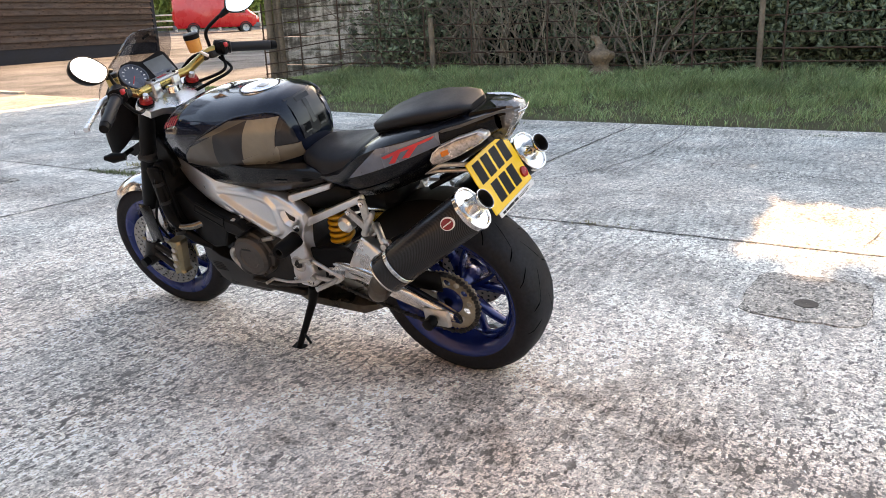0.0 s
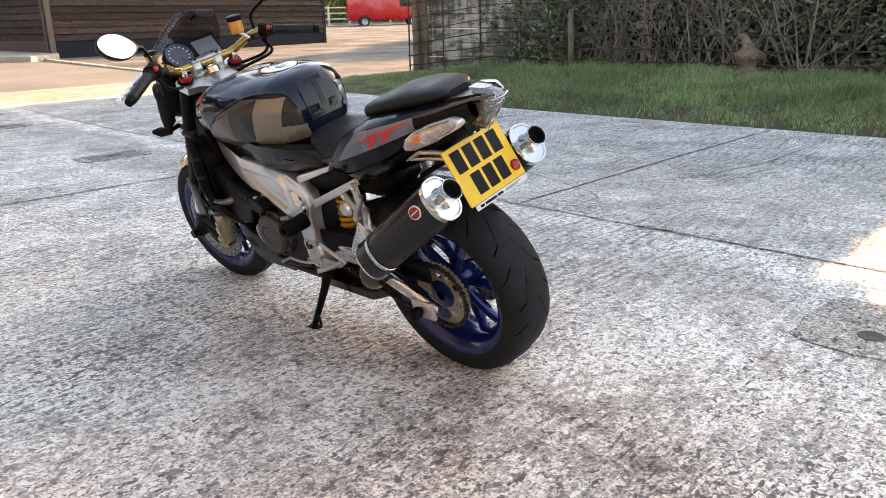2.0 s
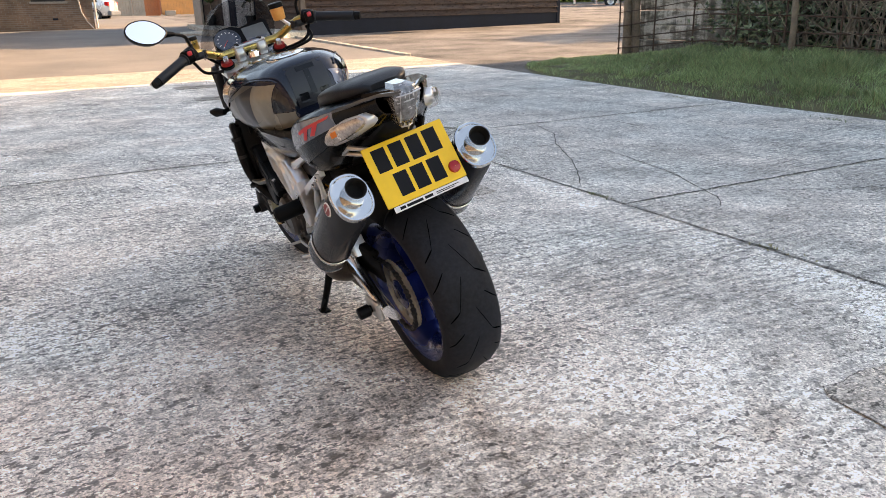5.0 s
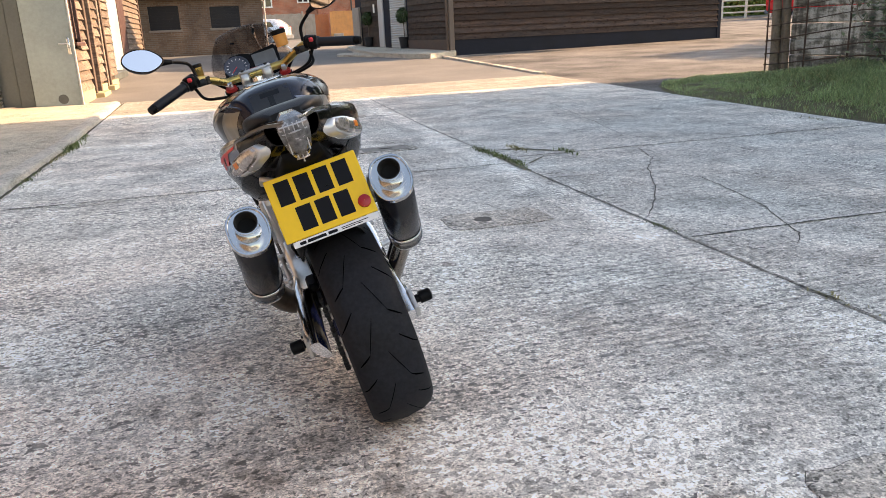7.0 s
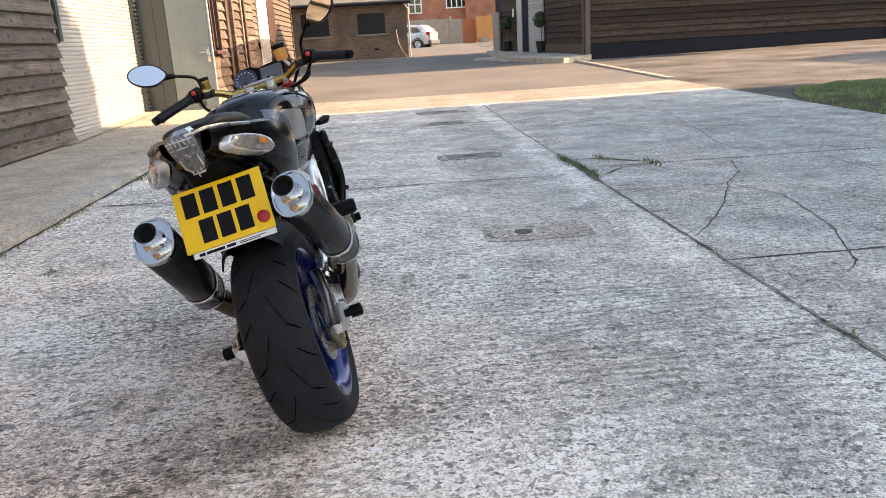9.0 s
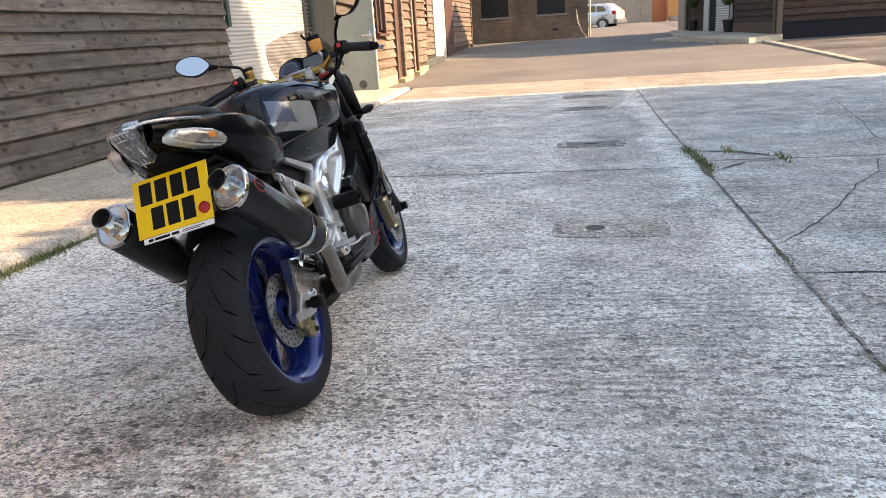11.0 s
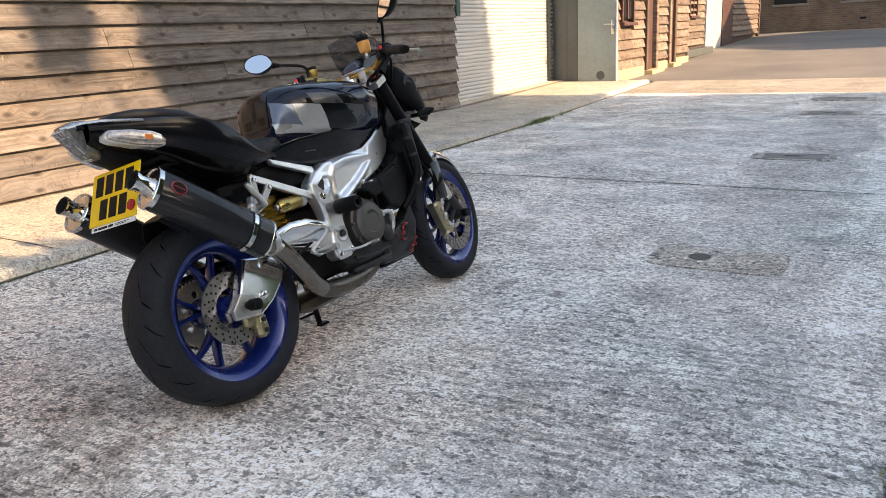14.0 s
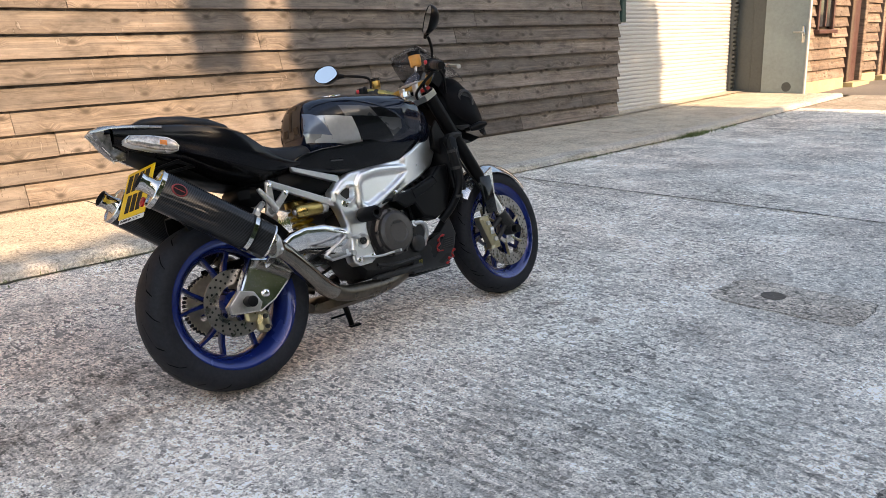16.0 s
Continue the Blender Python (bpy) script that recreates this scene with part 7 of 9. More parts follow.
for s in (1, -1):
    sp = bp("frame_spar", spar_mesh(s), B_SPAR, None, "cast aluminium frame spar", 50)
    bp("spar_window", Geo().put([(s * (spar_x(y, z) - 0.0145), y, z) for y, z in SPAR_WINDOW], [tuple(range(5))]), B_ENG, sp)
    bp("pivot_cap", Geo().lathe([(s * 0.128, 0.030), (s * 0.142, 0.030), (s * 0.144, 0.026), (s * 0.140, 0.018), (s * 0.140, 0.001)], (0, 0.528, 0.388), "x", 24), B_ALUD, sp)
    bp("pivot_bolt", Geo().lathe([(s * 0.140, 0.015), (s * 0.149, 0.013), (s * 0.149, 0.001)], (0, 0.528, 0.388), "x", 6), B_ENG, sp)
    for y, z in ((0.560, 0.322), (0.880, 0.630), (0.735, 0.536), (0.496, 0.322)):
        bp("frame_bolt", Geo().lathe([(s * (spar_x(y, z) - 0.004), 0.012), (s * (spar_x(y, z) + 0.008), 0.011), (s * (spar_x(y, z) + 0.009), 0.006), (s * (spar_x(y, z) + 0.005), 0.005), (s * (spar_x(y, z) + 0.005), 0.001)], (0, y, z), "x", 14), B_POL, sp)
    # crash bobbin
    yb, zb = (0.548, 0.480) if s > 0 else (0.498, 0.492)
    bp("crash_bobbin", Geo().lathe([(s * 0.120, 0.001), (s * 0.120, 0.020), (s * 0.140, 0.026), (s * 0.148, 0.027), (s * 0.228, 0.026), (s * 0.238, 0.021), (s * 0.234, 0.012), (s * 0.215, 0.010), (s * 0.215, 0.001)], (0, yb, zb), "x", 24), B_PLAS, None, "black plastic crash bobbin", 40)
    # front bracket beside the radiator
    br = [(1.045, 0.800), (1.010, 0.760), (1.005, 0.690), (1.030, 0.655), (1.065, 0.675), (1.075, 0.730)]
    plate("frame_bracket", br, lambda y, z: 0.118, 0.012, 0.004, B_PLAS, s)
bp("headstock", Geo().box((-0.085, 0.96, 0.665), (0.085, 1.06, 0.80), 0.02), B_ENG)
# subframe
for s in (1, -1):
    sub = plate("subframe", [(0.500, 0.612), (0.310, 0.680), (0.300, 0.700), (0.490, 0.642)], lambda y, z: 0.134, 0.020, 0.005, B_SPAR, s, None, "cast aluminium seat subframe")
    plate("subframe_bar", [(0.450, 0.532), (0.200, 0.646), (0.205, 0.668), (0.450, 0.560)], lambda y, z: 0.132, 0.018, 0.005, B_SPAR, s, sub)
    hg = plate("hanger_plate", [(0.206, 0.660), (0.184, 0.662), (0.176, 0.600), (0.160, 0.556), (0.178, 0.540), (0.206, 0.552), (0.262, 0.606), (0.252, 0.626), (0.203, 0.585)], lambda y, z: 0.146, 0.010, 0.0035, B_ALUD, s, sub)
    for y, z in ((0.195, 0.648), (0.252, 0.613), (0.186, 0.560)):
        bp("bolt", Geo().lathe([(s * 0.142, 0.0095), (s * 0.150, 0.009), (s * 0.151, 0.005), (s * 0.148, 0.001)], (0, y, z), "x", 12), B_POL, hg)
    bp("bolt", Geo().lathe([(s * 0.128, 0.016), (s * 0.150, 0.016), (s * 0.152, 0.012), (s * 0.152, 0.001)], (0, 0.482, 0.537), "x", 14), B_POL, sub)
    # pillion peg, folded up
    bp("pillion_peg", Geo().tube([(s * 0.146, 0.182, 0.562), (s * 0.168, 0.184, 0.566)], 0.013, 8).tube([(s * 0.166, 0.190, 0.560), (s * 0.168, 0.172, 0.592), (s * 0.168, 0.146, 0.628), (s * 0.168, 0.138, 0.640)], [0.012, 0.011, 0.009, 0.007], 10), B_ALUD, None, "folded pillion footpeg", 50)
    # rider peg and heel plate
    bp("footpeg", Geo().tube([(s * 0.150, 0.368, 0.362), (s * 0.172, 0.372, 0.360)], 0.008, 8).tube([(s * (0.172 + 0.006 * k), 0.372 + 0.002 * k, 0.360 + 0.0008 * k) for k in range(10)], [0.0098 if k % 2 else 0.0075 for k in range(10)], 8), B_ALUD, None, "ribbed alloy footpeg")
    bp("rearset", Geo().tube(smooth_path([(s * 0.148, 0.512, 0.404), (s * 0.152, 0.455, 0.418), (s * 0.152, 0.40, 0.395), (s * 0.150, 0.345, 0.368)]), 0.0065, 8).tube([(s * 0.150, 0.345, 0.368), (s * 0.152, 0.370, 0.350), (s * 0.150, 0.462, 0.354)], 0.0075, 8).tube([(s * 0.144, 0.455, 0.418), (s * 0.166, 0.455, 0.418)], 0.0095, 10).tube([(s * 0.144, 0.462, 0.354), (s * 0.164, 0.462, 0.354)], 0.011, 10), B_ALUD, None, "alloy rearset bracket")
    bp("foot_lever", Geo().tube(smooth_path([(s * 0.150, 0.500, 0.330), (s * 0.155, 0.58, 0.318), (s * 0.158, 0.65, 0.320)]), 0.0048, 8).tube([(s * 0.156, 0.65, 0.320), (s * 0.190, 0.655, 0.322)], 0.0055, 8), B_ALUD)

# ---- engine ----
rings = []
for y, zb, zt, w in ((0.50, 0.30, 0.42, 0.085), (0.54, 0.245, 0.50, 0.108), (0.66, 0.228, 0.53, 0.112), (0.80, 0.235, 0.52, 0.110), (0.88, 0.275, 0.46, 0.095)):
    rings.append([(-w, y, zb + 0.03), (-w * 0.7, y, zb), (w * 0.7, y, zb), (w, y, zb + 0.03), (w, y, zt - 0.03), (w * 0.8, y, zt), (-w * 0.8, y, zt), (-w, y, zt - 0.03)])
eng = bp("engine", Geo().loft(rings), B_ENG, None, "dark grey v-twin engine cases")
g = Geo()
for (y0, z0, y1, z1) in ((0.78, 0.44, 0.97, 0.56), (0.66, 0.50, 0.61, 0.70)):
    d = Vector((0, y1 - y0, z1 - z0))
    nrm = Vector((0, -d.z, d.y)).normalized() * 0.085
    for k in range(6):
        c = Vector((0, y0, z0)) + d * (0.1 + 0.15 * k)
        u = d.normalized() * 0.008
        g.loft([[c + Vector((sx * 0.105, 0, 0)) + nrm * sn + u * q for sx, sn in ((-1, -0.8), (-0.8, -1), (0.8, -1), (1, -0.8), (1, 0.8), (0.8, 1), (-0.8, 1), (-1, 0.8))] for q in (-1, 1)])
    g.loft([[Vector((0, y0, z0)) + d * t + Vector((sx * 0.09, 0, 0)) + nrm * sn * 0.85 for sx, sn in ((-1, -1), (1, -1), (1, 1), (-1, 1))] for t in (0, 1)])
bp("cylinders", g, B_PLAS, eng)
for s, y, z, r, x1 in ((1, 0.682, 0.392, 0.078, 0.168), (-1, 0.735, 0.392, 0.074, 0.160)):
    cv = bp("engine_cover", Geo().lathe([(s * 0.10, r + 0.014), (s * (x1 - 0.030), r + 0.012), (s * (x1 - 0.026), r + 0.002), (s * (x1 - 0.010), r), (s * x1, r - 0.010), (s * (x1 + 0.002), r * 0.55), (s * (x1 - 0.002), r * 0.50), (s * (x1 - 0.002), 0.001)], (0, y, z), "x", 40), B_CASE, eng, "round bronze grey engine cover", 30)
    for k in range(9):
        a = radians(40 * k + 12)
        c = (y + (r + 0.008) * math.cos(a), z + (r + 0.008) * math.sin(a))
        bp("cover_bolt", Geo().lathe([(s * (x1 - 0.030), 0.0065), (s * (x1 - 0.018), 0.006), (s * (x1 - 0.017), 0.001)], (0, *c), "x", 8), B_CASE, eng)
    bp("cover_mark", Geo().put([(s * (x1 + 0.0025), y + a, z + b) for a, b in ((-0.022, 0.030), (0.022, 0.030), (0.020, 0.037), (-0.020, 0.037))], [(0, 1, 2, 3)]), B_ENG, eng)
# smaller shapes on the cases: pump, housings, hoses, unions
for s in (1, -1):
    bp("water_pump", Geo().lathe([(s * 0.10, 0.036), (s * 0.128, 0.034), (s * 0.134, 0.026), (s * 0.134, 0.001)], (0, 0.80, 0.325), "x", 20), B_ENG, eng)
    bp("sump_ribs", Geo().box((min(s * 0.06, s * 0.108), 0.58, 0.222), (max(s * 0.06, s * 0.108), 0.82, 0.246), 0.008).box((min(s * 0.085, s * 0.118), 0.60, 0.262), (max(s * 0.085, s * 0.118), 0.80, 0.276), 0.005).tube([(s * 0.118, 0.585, 0.285), (s * 0.122, 0.68, 0.268), (s * 0.118, 0.80, 0.270)], 0.007, 6), B_ENG, eng)
    bp("oil_union", Geo().tube([(s * 0.115, 0.785, 0.40), (s * 0.140, 0.790, 0.405)], 0.014, 8).tube(smooth_path([(s * 0.135, 0.79, 0.405), (s * 0.138, 0.83, 0.40), (s * 0.13, 0.85, 0.36), (s * 0.12, 0.83, 0.31)]), 0.009, 8), B_ALUD, eng)
    bp("cable", Geo().tube(smooth_path([(s * 0.12, 0.63, 0.50), (s * 0.135, 0.70, 0.515), (s * 0.13, 0.78, 0.48), (s * 0.115, 0.80, 0.42)]), 0.007, 6), B_PLAS, eng)
    bp("engine_brace", Geo().tube([(s * 0.128, 0.62, 0.47), (s * 0.126, 0.72, 0.440)], 0.008, 8), B_ALUD, eng)

# radiator, ducts and hoses
rad = bp("radiator", Geo().box((-0.155, 1.035, 0.44), (0.155, 1.075, 0.72), 0.010), B_PLAS, None, "black radiator")
g = Geo()
for i in range(26):
    z = 0.455 + i * 0.010
    g.box((-0.145, 1.0755, z), (0.145, 1.078, z + 0.004))
make("radiator_fins", g, B_ENG, rad, fix=False)
for s in (1, -1):
    duct = [(0.990, 0.612), (0.915, 0.562), (0.830, 0.545), (0.735, 0.532), (0.700, 0.505), (0.745, 0.470), (0.800, 0.478), (0.835, 0.420), (0.905, 0.400), (0.985, 0.430), (1.030, 0.520), (1.035, 0.610)]
    dk = plate("air_duct", duct, lambda y, z: 0.153 - (y - 0.85) * 0.09, 0.07, 0.012, B_PLAS, s, None, "black plastic side duct")
    ridge = [(0.93, 0.575), (0.80, 0.535), (0.81, 0.50), (0.95, 0.545)]
    bp("duct_ridge", panel_frame(ridge, lambda y, z: 0.151 - (y - 0.85) * 0.09, 0.004, s), B_PLAS, dk)
    bp("duct_bolt", Geo().lathe([(s * 0.146, 0.013), (s * 0.156, 0.012), (s * 0.158, 0.001)], (0, 0.760, 0.525), "x", 12), B_ALUD, dk)
    hose = bp("coolant_hose", Geo().tube(smooth_path([(s * 0.155, 1.045, 0.70), (s * 0.172, 1.05, 0.62), (s * 0.172, 1.045, 0.52), (s * 0.150, 1.00, 0.44), (s * 0.12, 0.95, 0.39)]), 0.017, 12), B_PLAS, None, "black coolant hose with steel clamps", 60)
    for z in (0.655, 0.585, 0.47):
        bp("hose_clamp", Geo().lathe([(-0.006, 0.0185), (-0.006, 0.0205), (0.006, 0.0205), (0.006, 0.0185)], (s * 0.171, 1.047 if z > 0.5 else 1.025, z), "z", 16), B_ENG, hose)
    bp("radiator_guard", Geo().box((min(s * 0.150, s * 0.178), 1.030, 0.49), (max(s * 0.150, s * 0.178), 1.085, 0.715), 0.010), B_PLAS, rad)
bp("front_pipe", Geo().tube(smooth_path([(-0.13, 1.06, 0.565), (-0.16, 1.075, 0.52), (-0.165, 1.03, 0.487), (-0.15, 0.97, 0.487), (-0.12, 0.92, 0.50)]), 0.015, 12), B_PIPE, None, "bare metal bent pipe", 60)
# belly pan
for s in (1, -1):
    pan = [(0.990, 0.398), (0.932, 0.345), (0.880, 0.328), (0.833, 0.310), (0.792, 0.285), (0.757, 0.233), (0.770, 0.208), (0.874, 0.204), (0.951, 0.202), (0.994, 0.236), (1.020, 0.325)]
    fx = lambda y, z: 0.112 + (z - 0.30) * 0.16
    bl = plate("belly_pan", pan, fx, 0.05, 0.006, B_GREY, s, None, "satin dark grey belly pan")
    face = lambda y, z, k: (s * (fx(y, z) + k), y, z)
    if s > 0:
        # a worn red outline round the vent and the scoop, drawn plain
        for pts in ([(0.949, 0.329), (0.928, 0.326), (0.914, 0.312), (0.921, 0.300), (0.904, 0.288), (0.910, 0.272), (0.936, 0.268)], [(0.945, 0.212), (0.966, 0.218), (0.962, 0.232), (0.988, 0.230), (0.982, 0.248), (1.000, 0.262)]):
            line = smooth_path([face(y, z, 0.001) for y, z in pts])
            bp("red_mark", Geo().tube(line, [0.0038 + 0.0022 * math.sin(k * 0.7) for k in range(len(line))], 6), B_REDA, bl, "worn red mark", 60)
        bp("scoop", Geo().put([face(y, z, 0.0008) for y, z in ((0.902, 0.226), (0.927, 0.216), (0.981, 0.250), (0.952, 0.252))], [(0, 1, 2, 3)]), B_DARK, bl)
        bp("vent", Geo().put([face(y, z, 0.0008) for y, z in ((0.945, 0.312), (0.996, 0.318), (0.992, 0.268), (0.930, 0.276))], [(0, 1, 2, 3)]), B_DARK, bl)
    for i in range(5):
        z = 0.278 + i * 0.0085
        bp("vent_bar", Geo().tube([face(0.935 + i * 0.003, z, 0.001), face(0.994, z + 0.002, 0.001)], 0.0018, 5), B_ENG, bl)
    if s > 0:
        bp("yellow_sticker", Geo().put([(s * fx(y, z), y, z) for y, z in ((0.795, 0.228), (0.815, 0.228), (0.822, 0.258), (0.802, 0.258))], [(0, 1, 2, 3)]), B_STICK, bl)
bp("belly_floor", Geo().box((-0.09, 0.77, 0.196), (0.09, 0.98, 0.212), 0.006), B_BLACK)

# shock absorber with yellow spring and gold reservoir
sh0, sh1 = Vector((-0.030, 0.410, 0.428)), Vector((-0.030, 0.390, 0.572))
shock = bp("shock_absorber", Geo().tube([sh0, sh1], 0.026, 14), B_GOLD, None, "rear shock with a yellow coil spring")
pts = []
for i in range(90):
    t = i / 89
    a = 2 * math.pi * 5.5 * t
    pts.append(sh0.lerp(sh1, 0.05 + 0.85 * t) + Vector((math.cos(a) * 0.036, math.sin(a) * 0.036, 0)))
bp("spring", Geo().tube(pts, 0.0075, 7), B_YEL, shock, "", 60)
bp("spring_cup", Geo().tube([sh1 - Vector((0, 0, 0.012)), sh1 + Vector((0, 0, 0.012))], 0.044, 16), B_GOLD, shock)
bp("shock_reservoir", Geo().tube([(0.105, 0.400, 0.541), (0.108, 0.392, 0.541), (0.112, 0.300, 0.541), (0.112, 0.290, 0.541)], [0.018, 0.024, 0.024, 0.017], 18), B_GOLD, shock, "gold shock reservoir", 40)
bp("reservoir_end", Geo().tube([(0.105, 0.398, 0.541), (0.103, 0.425, 0.541)], [0.025, 0.022], 18), B_ALUD, shock, "", 40)
bp("reservoir_valve", Geo().tube([(0.112, 0.292, 0.541), (0.112, 0.284, 0.541)], [0.012, 0.008], 12), B_ALUD, shock, "", 40)
bp("shock_reservoir", Geo().tube([(-0.075, 0.310, 0.545), (-0.085, 0.310, 0.545), (-0.112, 0.310, 0.545), (-0.120, 0.310, 0.545)], [0.020, 0.027, 0.027, 0.018], 18), B_ALU, shock, "pale fluid pot", 40)
bp("airbox_side", Geo().box((-0.105, 0.24, 0.585), (0.105, 0.55, 0.70), 0.02), B_PLAS)

# side stand
st = bp("side_stand", Geo().tube([(-0.105, 0.530, 0.270), (-0.120, 0.545, 0.215), (-0.150, 0.580, 0.130), (-0.181, 0.612, 0.050)], [0.020, 0.015, 0.012, 0.011], 10).tube([(-0.16, 0.59, 0.105), (-0.195, 0.53, 0.10)], 0.005, 6), B_PLAS, None, "black side stand, down")
bp("stand_foot", Geo().box((-0.213, 0.592, 0.0395), (-0.155, 0.645, 0.052), 0.005), B_PLAS, st).matrix_basis = pose(0, 0, 0) 

# ---- tank ----
TANK = [(0.418, 0.800, 0.752, 0.060), (0.426, 0.850, 0.740, 0.086), (0.440, 0.900, 0.728, 0.102), (0.460, 0.930, 0.718, 0.118), (0.488, 0.943, 0.712, 0.138), (0.53, 0.948, 0.712, 0.160), (0.62, 0.946, 0.712, 0.188), (0.72, 0.942, 0.710, 0.202),
        (0.82, 0.934, 0.708, 0.202), (0.90, 0.915, 0.706, 0.180), (0.96, 0.888, 0.704, 0.146), (1.005, 0.850, 0.706, 0.112), (1.022, 0.805, 0.720, 0.080)]
TSPLIT = 0.60


def tank_at(y):
    for a, b in zip(TANK, TANK[1:]):
        if a[0] <= y <= b[0]:
            t = (y - a[0]) / (b[0] - a[0])
            t2 = t * t * (3 - 2 * t) * 0.35 + t * 0.65
            return tuple(a[k] + (b[k] - a[k]) * t2 for k in (1, 2, 3))
    return TANK[-1][1:] if y > 1 else TANK[0][1:]


def tank_ring(y, grow=0.0, n=40):
    zt, zb, w = tank_at(y)
    split = zb + (zt - zb) * TSPLIT
    out = []
    for i in range(n):
        a = 2 * math.pi * i / n
        c, s_ = math.cos(a), math.sin(a)
        if s_ >= 0:
            x, z = math.copysign(abs(c) ** 0.78, c) * w, split + abs(s_) ** 0.95 * (zt - split)
        else:
            x, z = math.copysign(abs(c) ** 0.3, c) * w * (1 - 0.16 * abs(s_)), split - abs(s_) ** 0.8 * (split - zb)
        out.append((x * (1 + grow), y, z + grow * 0.05))
    return out


def tank_x(y, z):
    zt, zb, w = tank_at(y)
    split = zb + (zt - zb) * TSPLIT
    if z >= split:
        s_ = min(1.0, ((z - split) / (zt - split))) ** (1 / 0.95)
        return max(0.0, 1 - s_ * s_) ** 0.5 ** 1 and (max(0.0, 1 - s_ * s_) ** 0.5) ** 0.78 * w
    s_ = min(1.0, (split - z) / (split - zb)) ** (1 / 0.8)
    return (max(0.0, 1 - s_ * s_) ** 0.5) ** 0.3 * w * (1 - 0.16 * s_)


tys = [TANK[0][0] + (TANK[-1][0] - TANK[0][0]) * (i / 44) for i in range(45)]
tank = bp("fuel_tank", Geo().loft([tank_ring(y) for y in tys]), B_BLUE, None, "midnight blue tank with grey chequer panels", 60)


def tank_patch(name, quad, mat, s, lift=0.0016, n=12):
    (a, b, c, d) = [Vector(q) for q in quad]
    vs = []
    for j in range(n + 1):
        for i in range(n + 1):
            p = a.lerp(b, i / n).lerp(d.lerp(c, i / n), j / n)
            x = tank_x(p.x, p.y)
            vs.append((s * (x + lift), p.x, p.y))
    g = Geo().put(vs, [(j * (n + 1) + i, j * (n + 1) + i + 1, (j + 1) * (n + 1) + i + 1, (j + 1) * (n + 1) + i) for j in range(n) for i in range(n)])
    return bp(name, g, mat, tank, "", 60)


for s in (1, -1):
    if s < 0:
        quads = (([(0.543, 0.899), (0.458, 0.894), (0.484, 0.806), (0.606, 0.770)], B_OLIVE), ([(0.484, 0.807), (0.423, 0.804), (0.423, 0.760), (0.520, 0.745)], B_OLIVE), ([(0.606, 0.769), (0.484, 0.807), (0.520, 0.745), (0.618, 0.733)], B_OLIVE), ([(0.456, 0.888), (0.482, 0.808), (0.424, 0.806), (0.434, 0.850)], B_GREY),
                 ([(0.786, 0.816), (0.662, 0.862), (0.720, 0.722), (0.873, 0.742)], B_OLIVED), ([(0.662, 0.862), (0.543, 0.899), (0.614, 0.736), (0.720, 0.722)], B_GREY), ([(0.740, 0.843), (0.662, 0.862), (0.543, 0.899), (0.604, 0.900)], B_OLIVED))
    else:
        quads = (([(0.464, 0.868), (0.579, 0.843), (0.621, 0.752), (0.506, 0.786)], B_SILV), ([(0.423, 0.814), (0.506, 0.787), (0.502, 0.762), (0.424, 0.779)], B_SILV), ([(0.506, 0.787), (0.621, 0.753), (0.611, 0.735), (0.502, 0.762)], B_SILV),
                 ([(0.440, 0.888), (0.464, 0.868), (0.506, 0.786), (0.423, 0.814)], B_TAILP), ([(0.579, 0.843), (0.685, 0.828), (0.763, 0.744), (0.618, 0.743)], B_BLACK), ([(0.685, 0.828), (0.790, 0.812), (0.798, 0.776), (0.760, 0.750)], B_DIM),
                 ([(0.466, 0.875), (0.544, 0.892), (0.555, 0.849), (0.480, 0.866)], B_BLACK), ([(0.544, 0.892), (0.654, 0.871), (0.685, 0.829), (0.555, 0.849)], B_DIM), ([(0.654, 0.871), (0.743, 0.848), (0.790, 0.812), (0.685, 0.829)], B_BLACK))
    for k, (quad, mt) in enumerate(quads):
        tank_patch("panel_patch", quad, mt, s, 0.0014 + 0.00025 * (k % 3))
    # swept edge over the panels
    rim_pts = smooth_path([(s * (tank_x(y, z) + 0.001), y, z) for y, z in ((0.457, 0.896), (0.480, 0.907), (0.544, 0.910), (0.604, 0.902), (0.675, 0.877), (0.741, 0.845), (0.787, 0.816), (0.84, 0.770))], 5)
    bp("panel_edge", Geo().tube(rim_pts, 0.0035, 6), B_BLUE, tank, "", 60)
    # maker's name drawn as a plain red mark
    for k in range(7 if s < 0 else 0):
        y0 = 0.945 - k * 0.0175
        zb_ = 0.853 + k * 0.0048
        hgt = 0.024 if k in (1, 3, 4, 5) else 0.016
        tank_patch("red_mark", [(y0, zb_), (y0 - 0.011, zb_ + 0.003), (y0 - 0.015, zb_ + 0.003 + hgt), (y0 - 0.004, zb_ + hgt)], B_RED, s, 0.0022, 3)
cap_at = pose(0, 0.608, 0.9465, 0.8, 0, 0)
cp = bp("fuel_cap", Geo().lathe([(-0.004, 0.066), (0.001, 0.066), (0.002, 0.058), (0.0035, 0.057), (0.0045, 0.050), (0.0045, 0.001)], (0, 0, 0), "z", 40), B_POL, None, "round alloy fuel cap", 40)
cp.matrix_basis = cap_at
bp("cap_ring", Geo().lathe([(0.0015, 0.0655), (0.003, 0.063), (0.0015, 0.0585)], (0, 0, 0), "z", 40), B_PLAS, cp)
bp("cap_flap", Geo().box((-0.014, -0.03, 0.0045), (0.014, 0.0, 0.0075), 0.002), B_ALUD, cp)
# tank pad on the steep rear face: a pale field with a dark cross


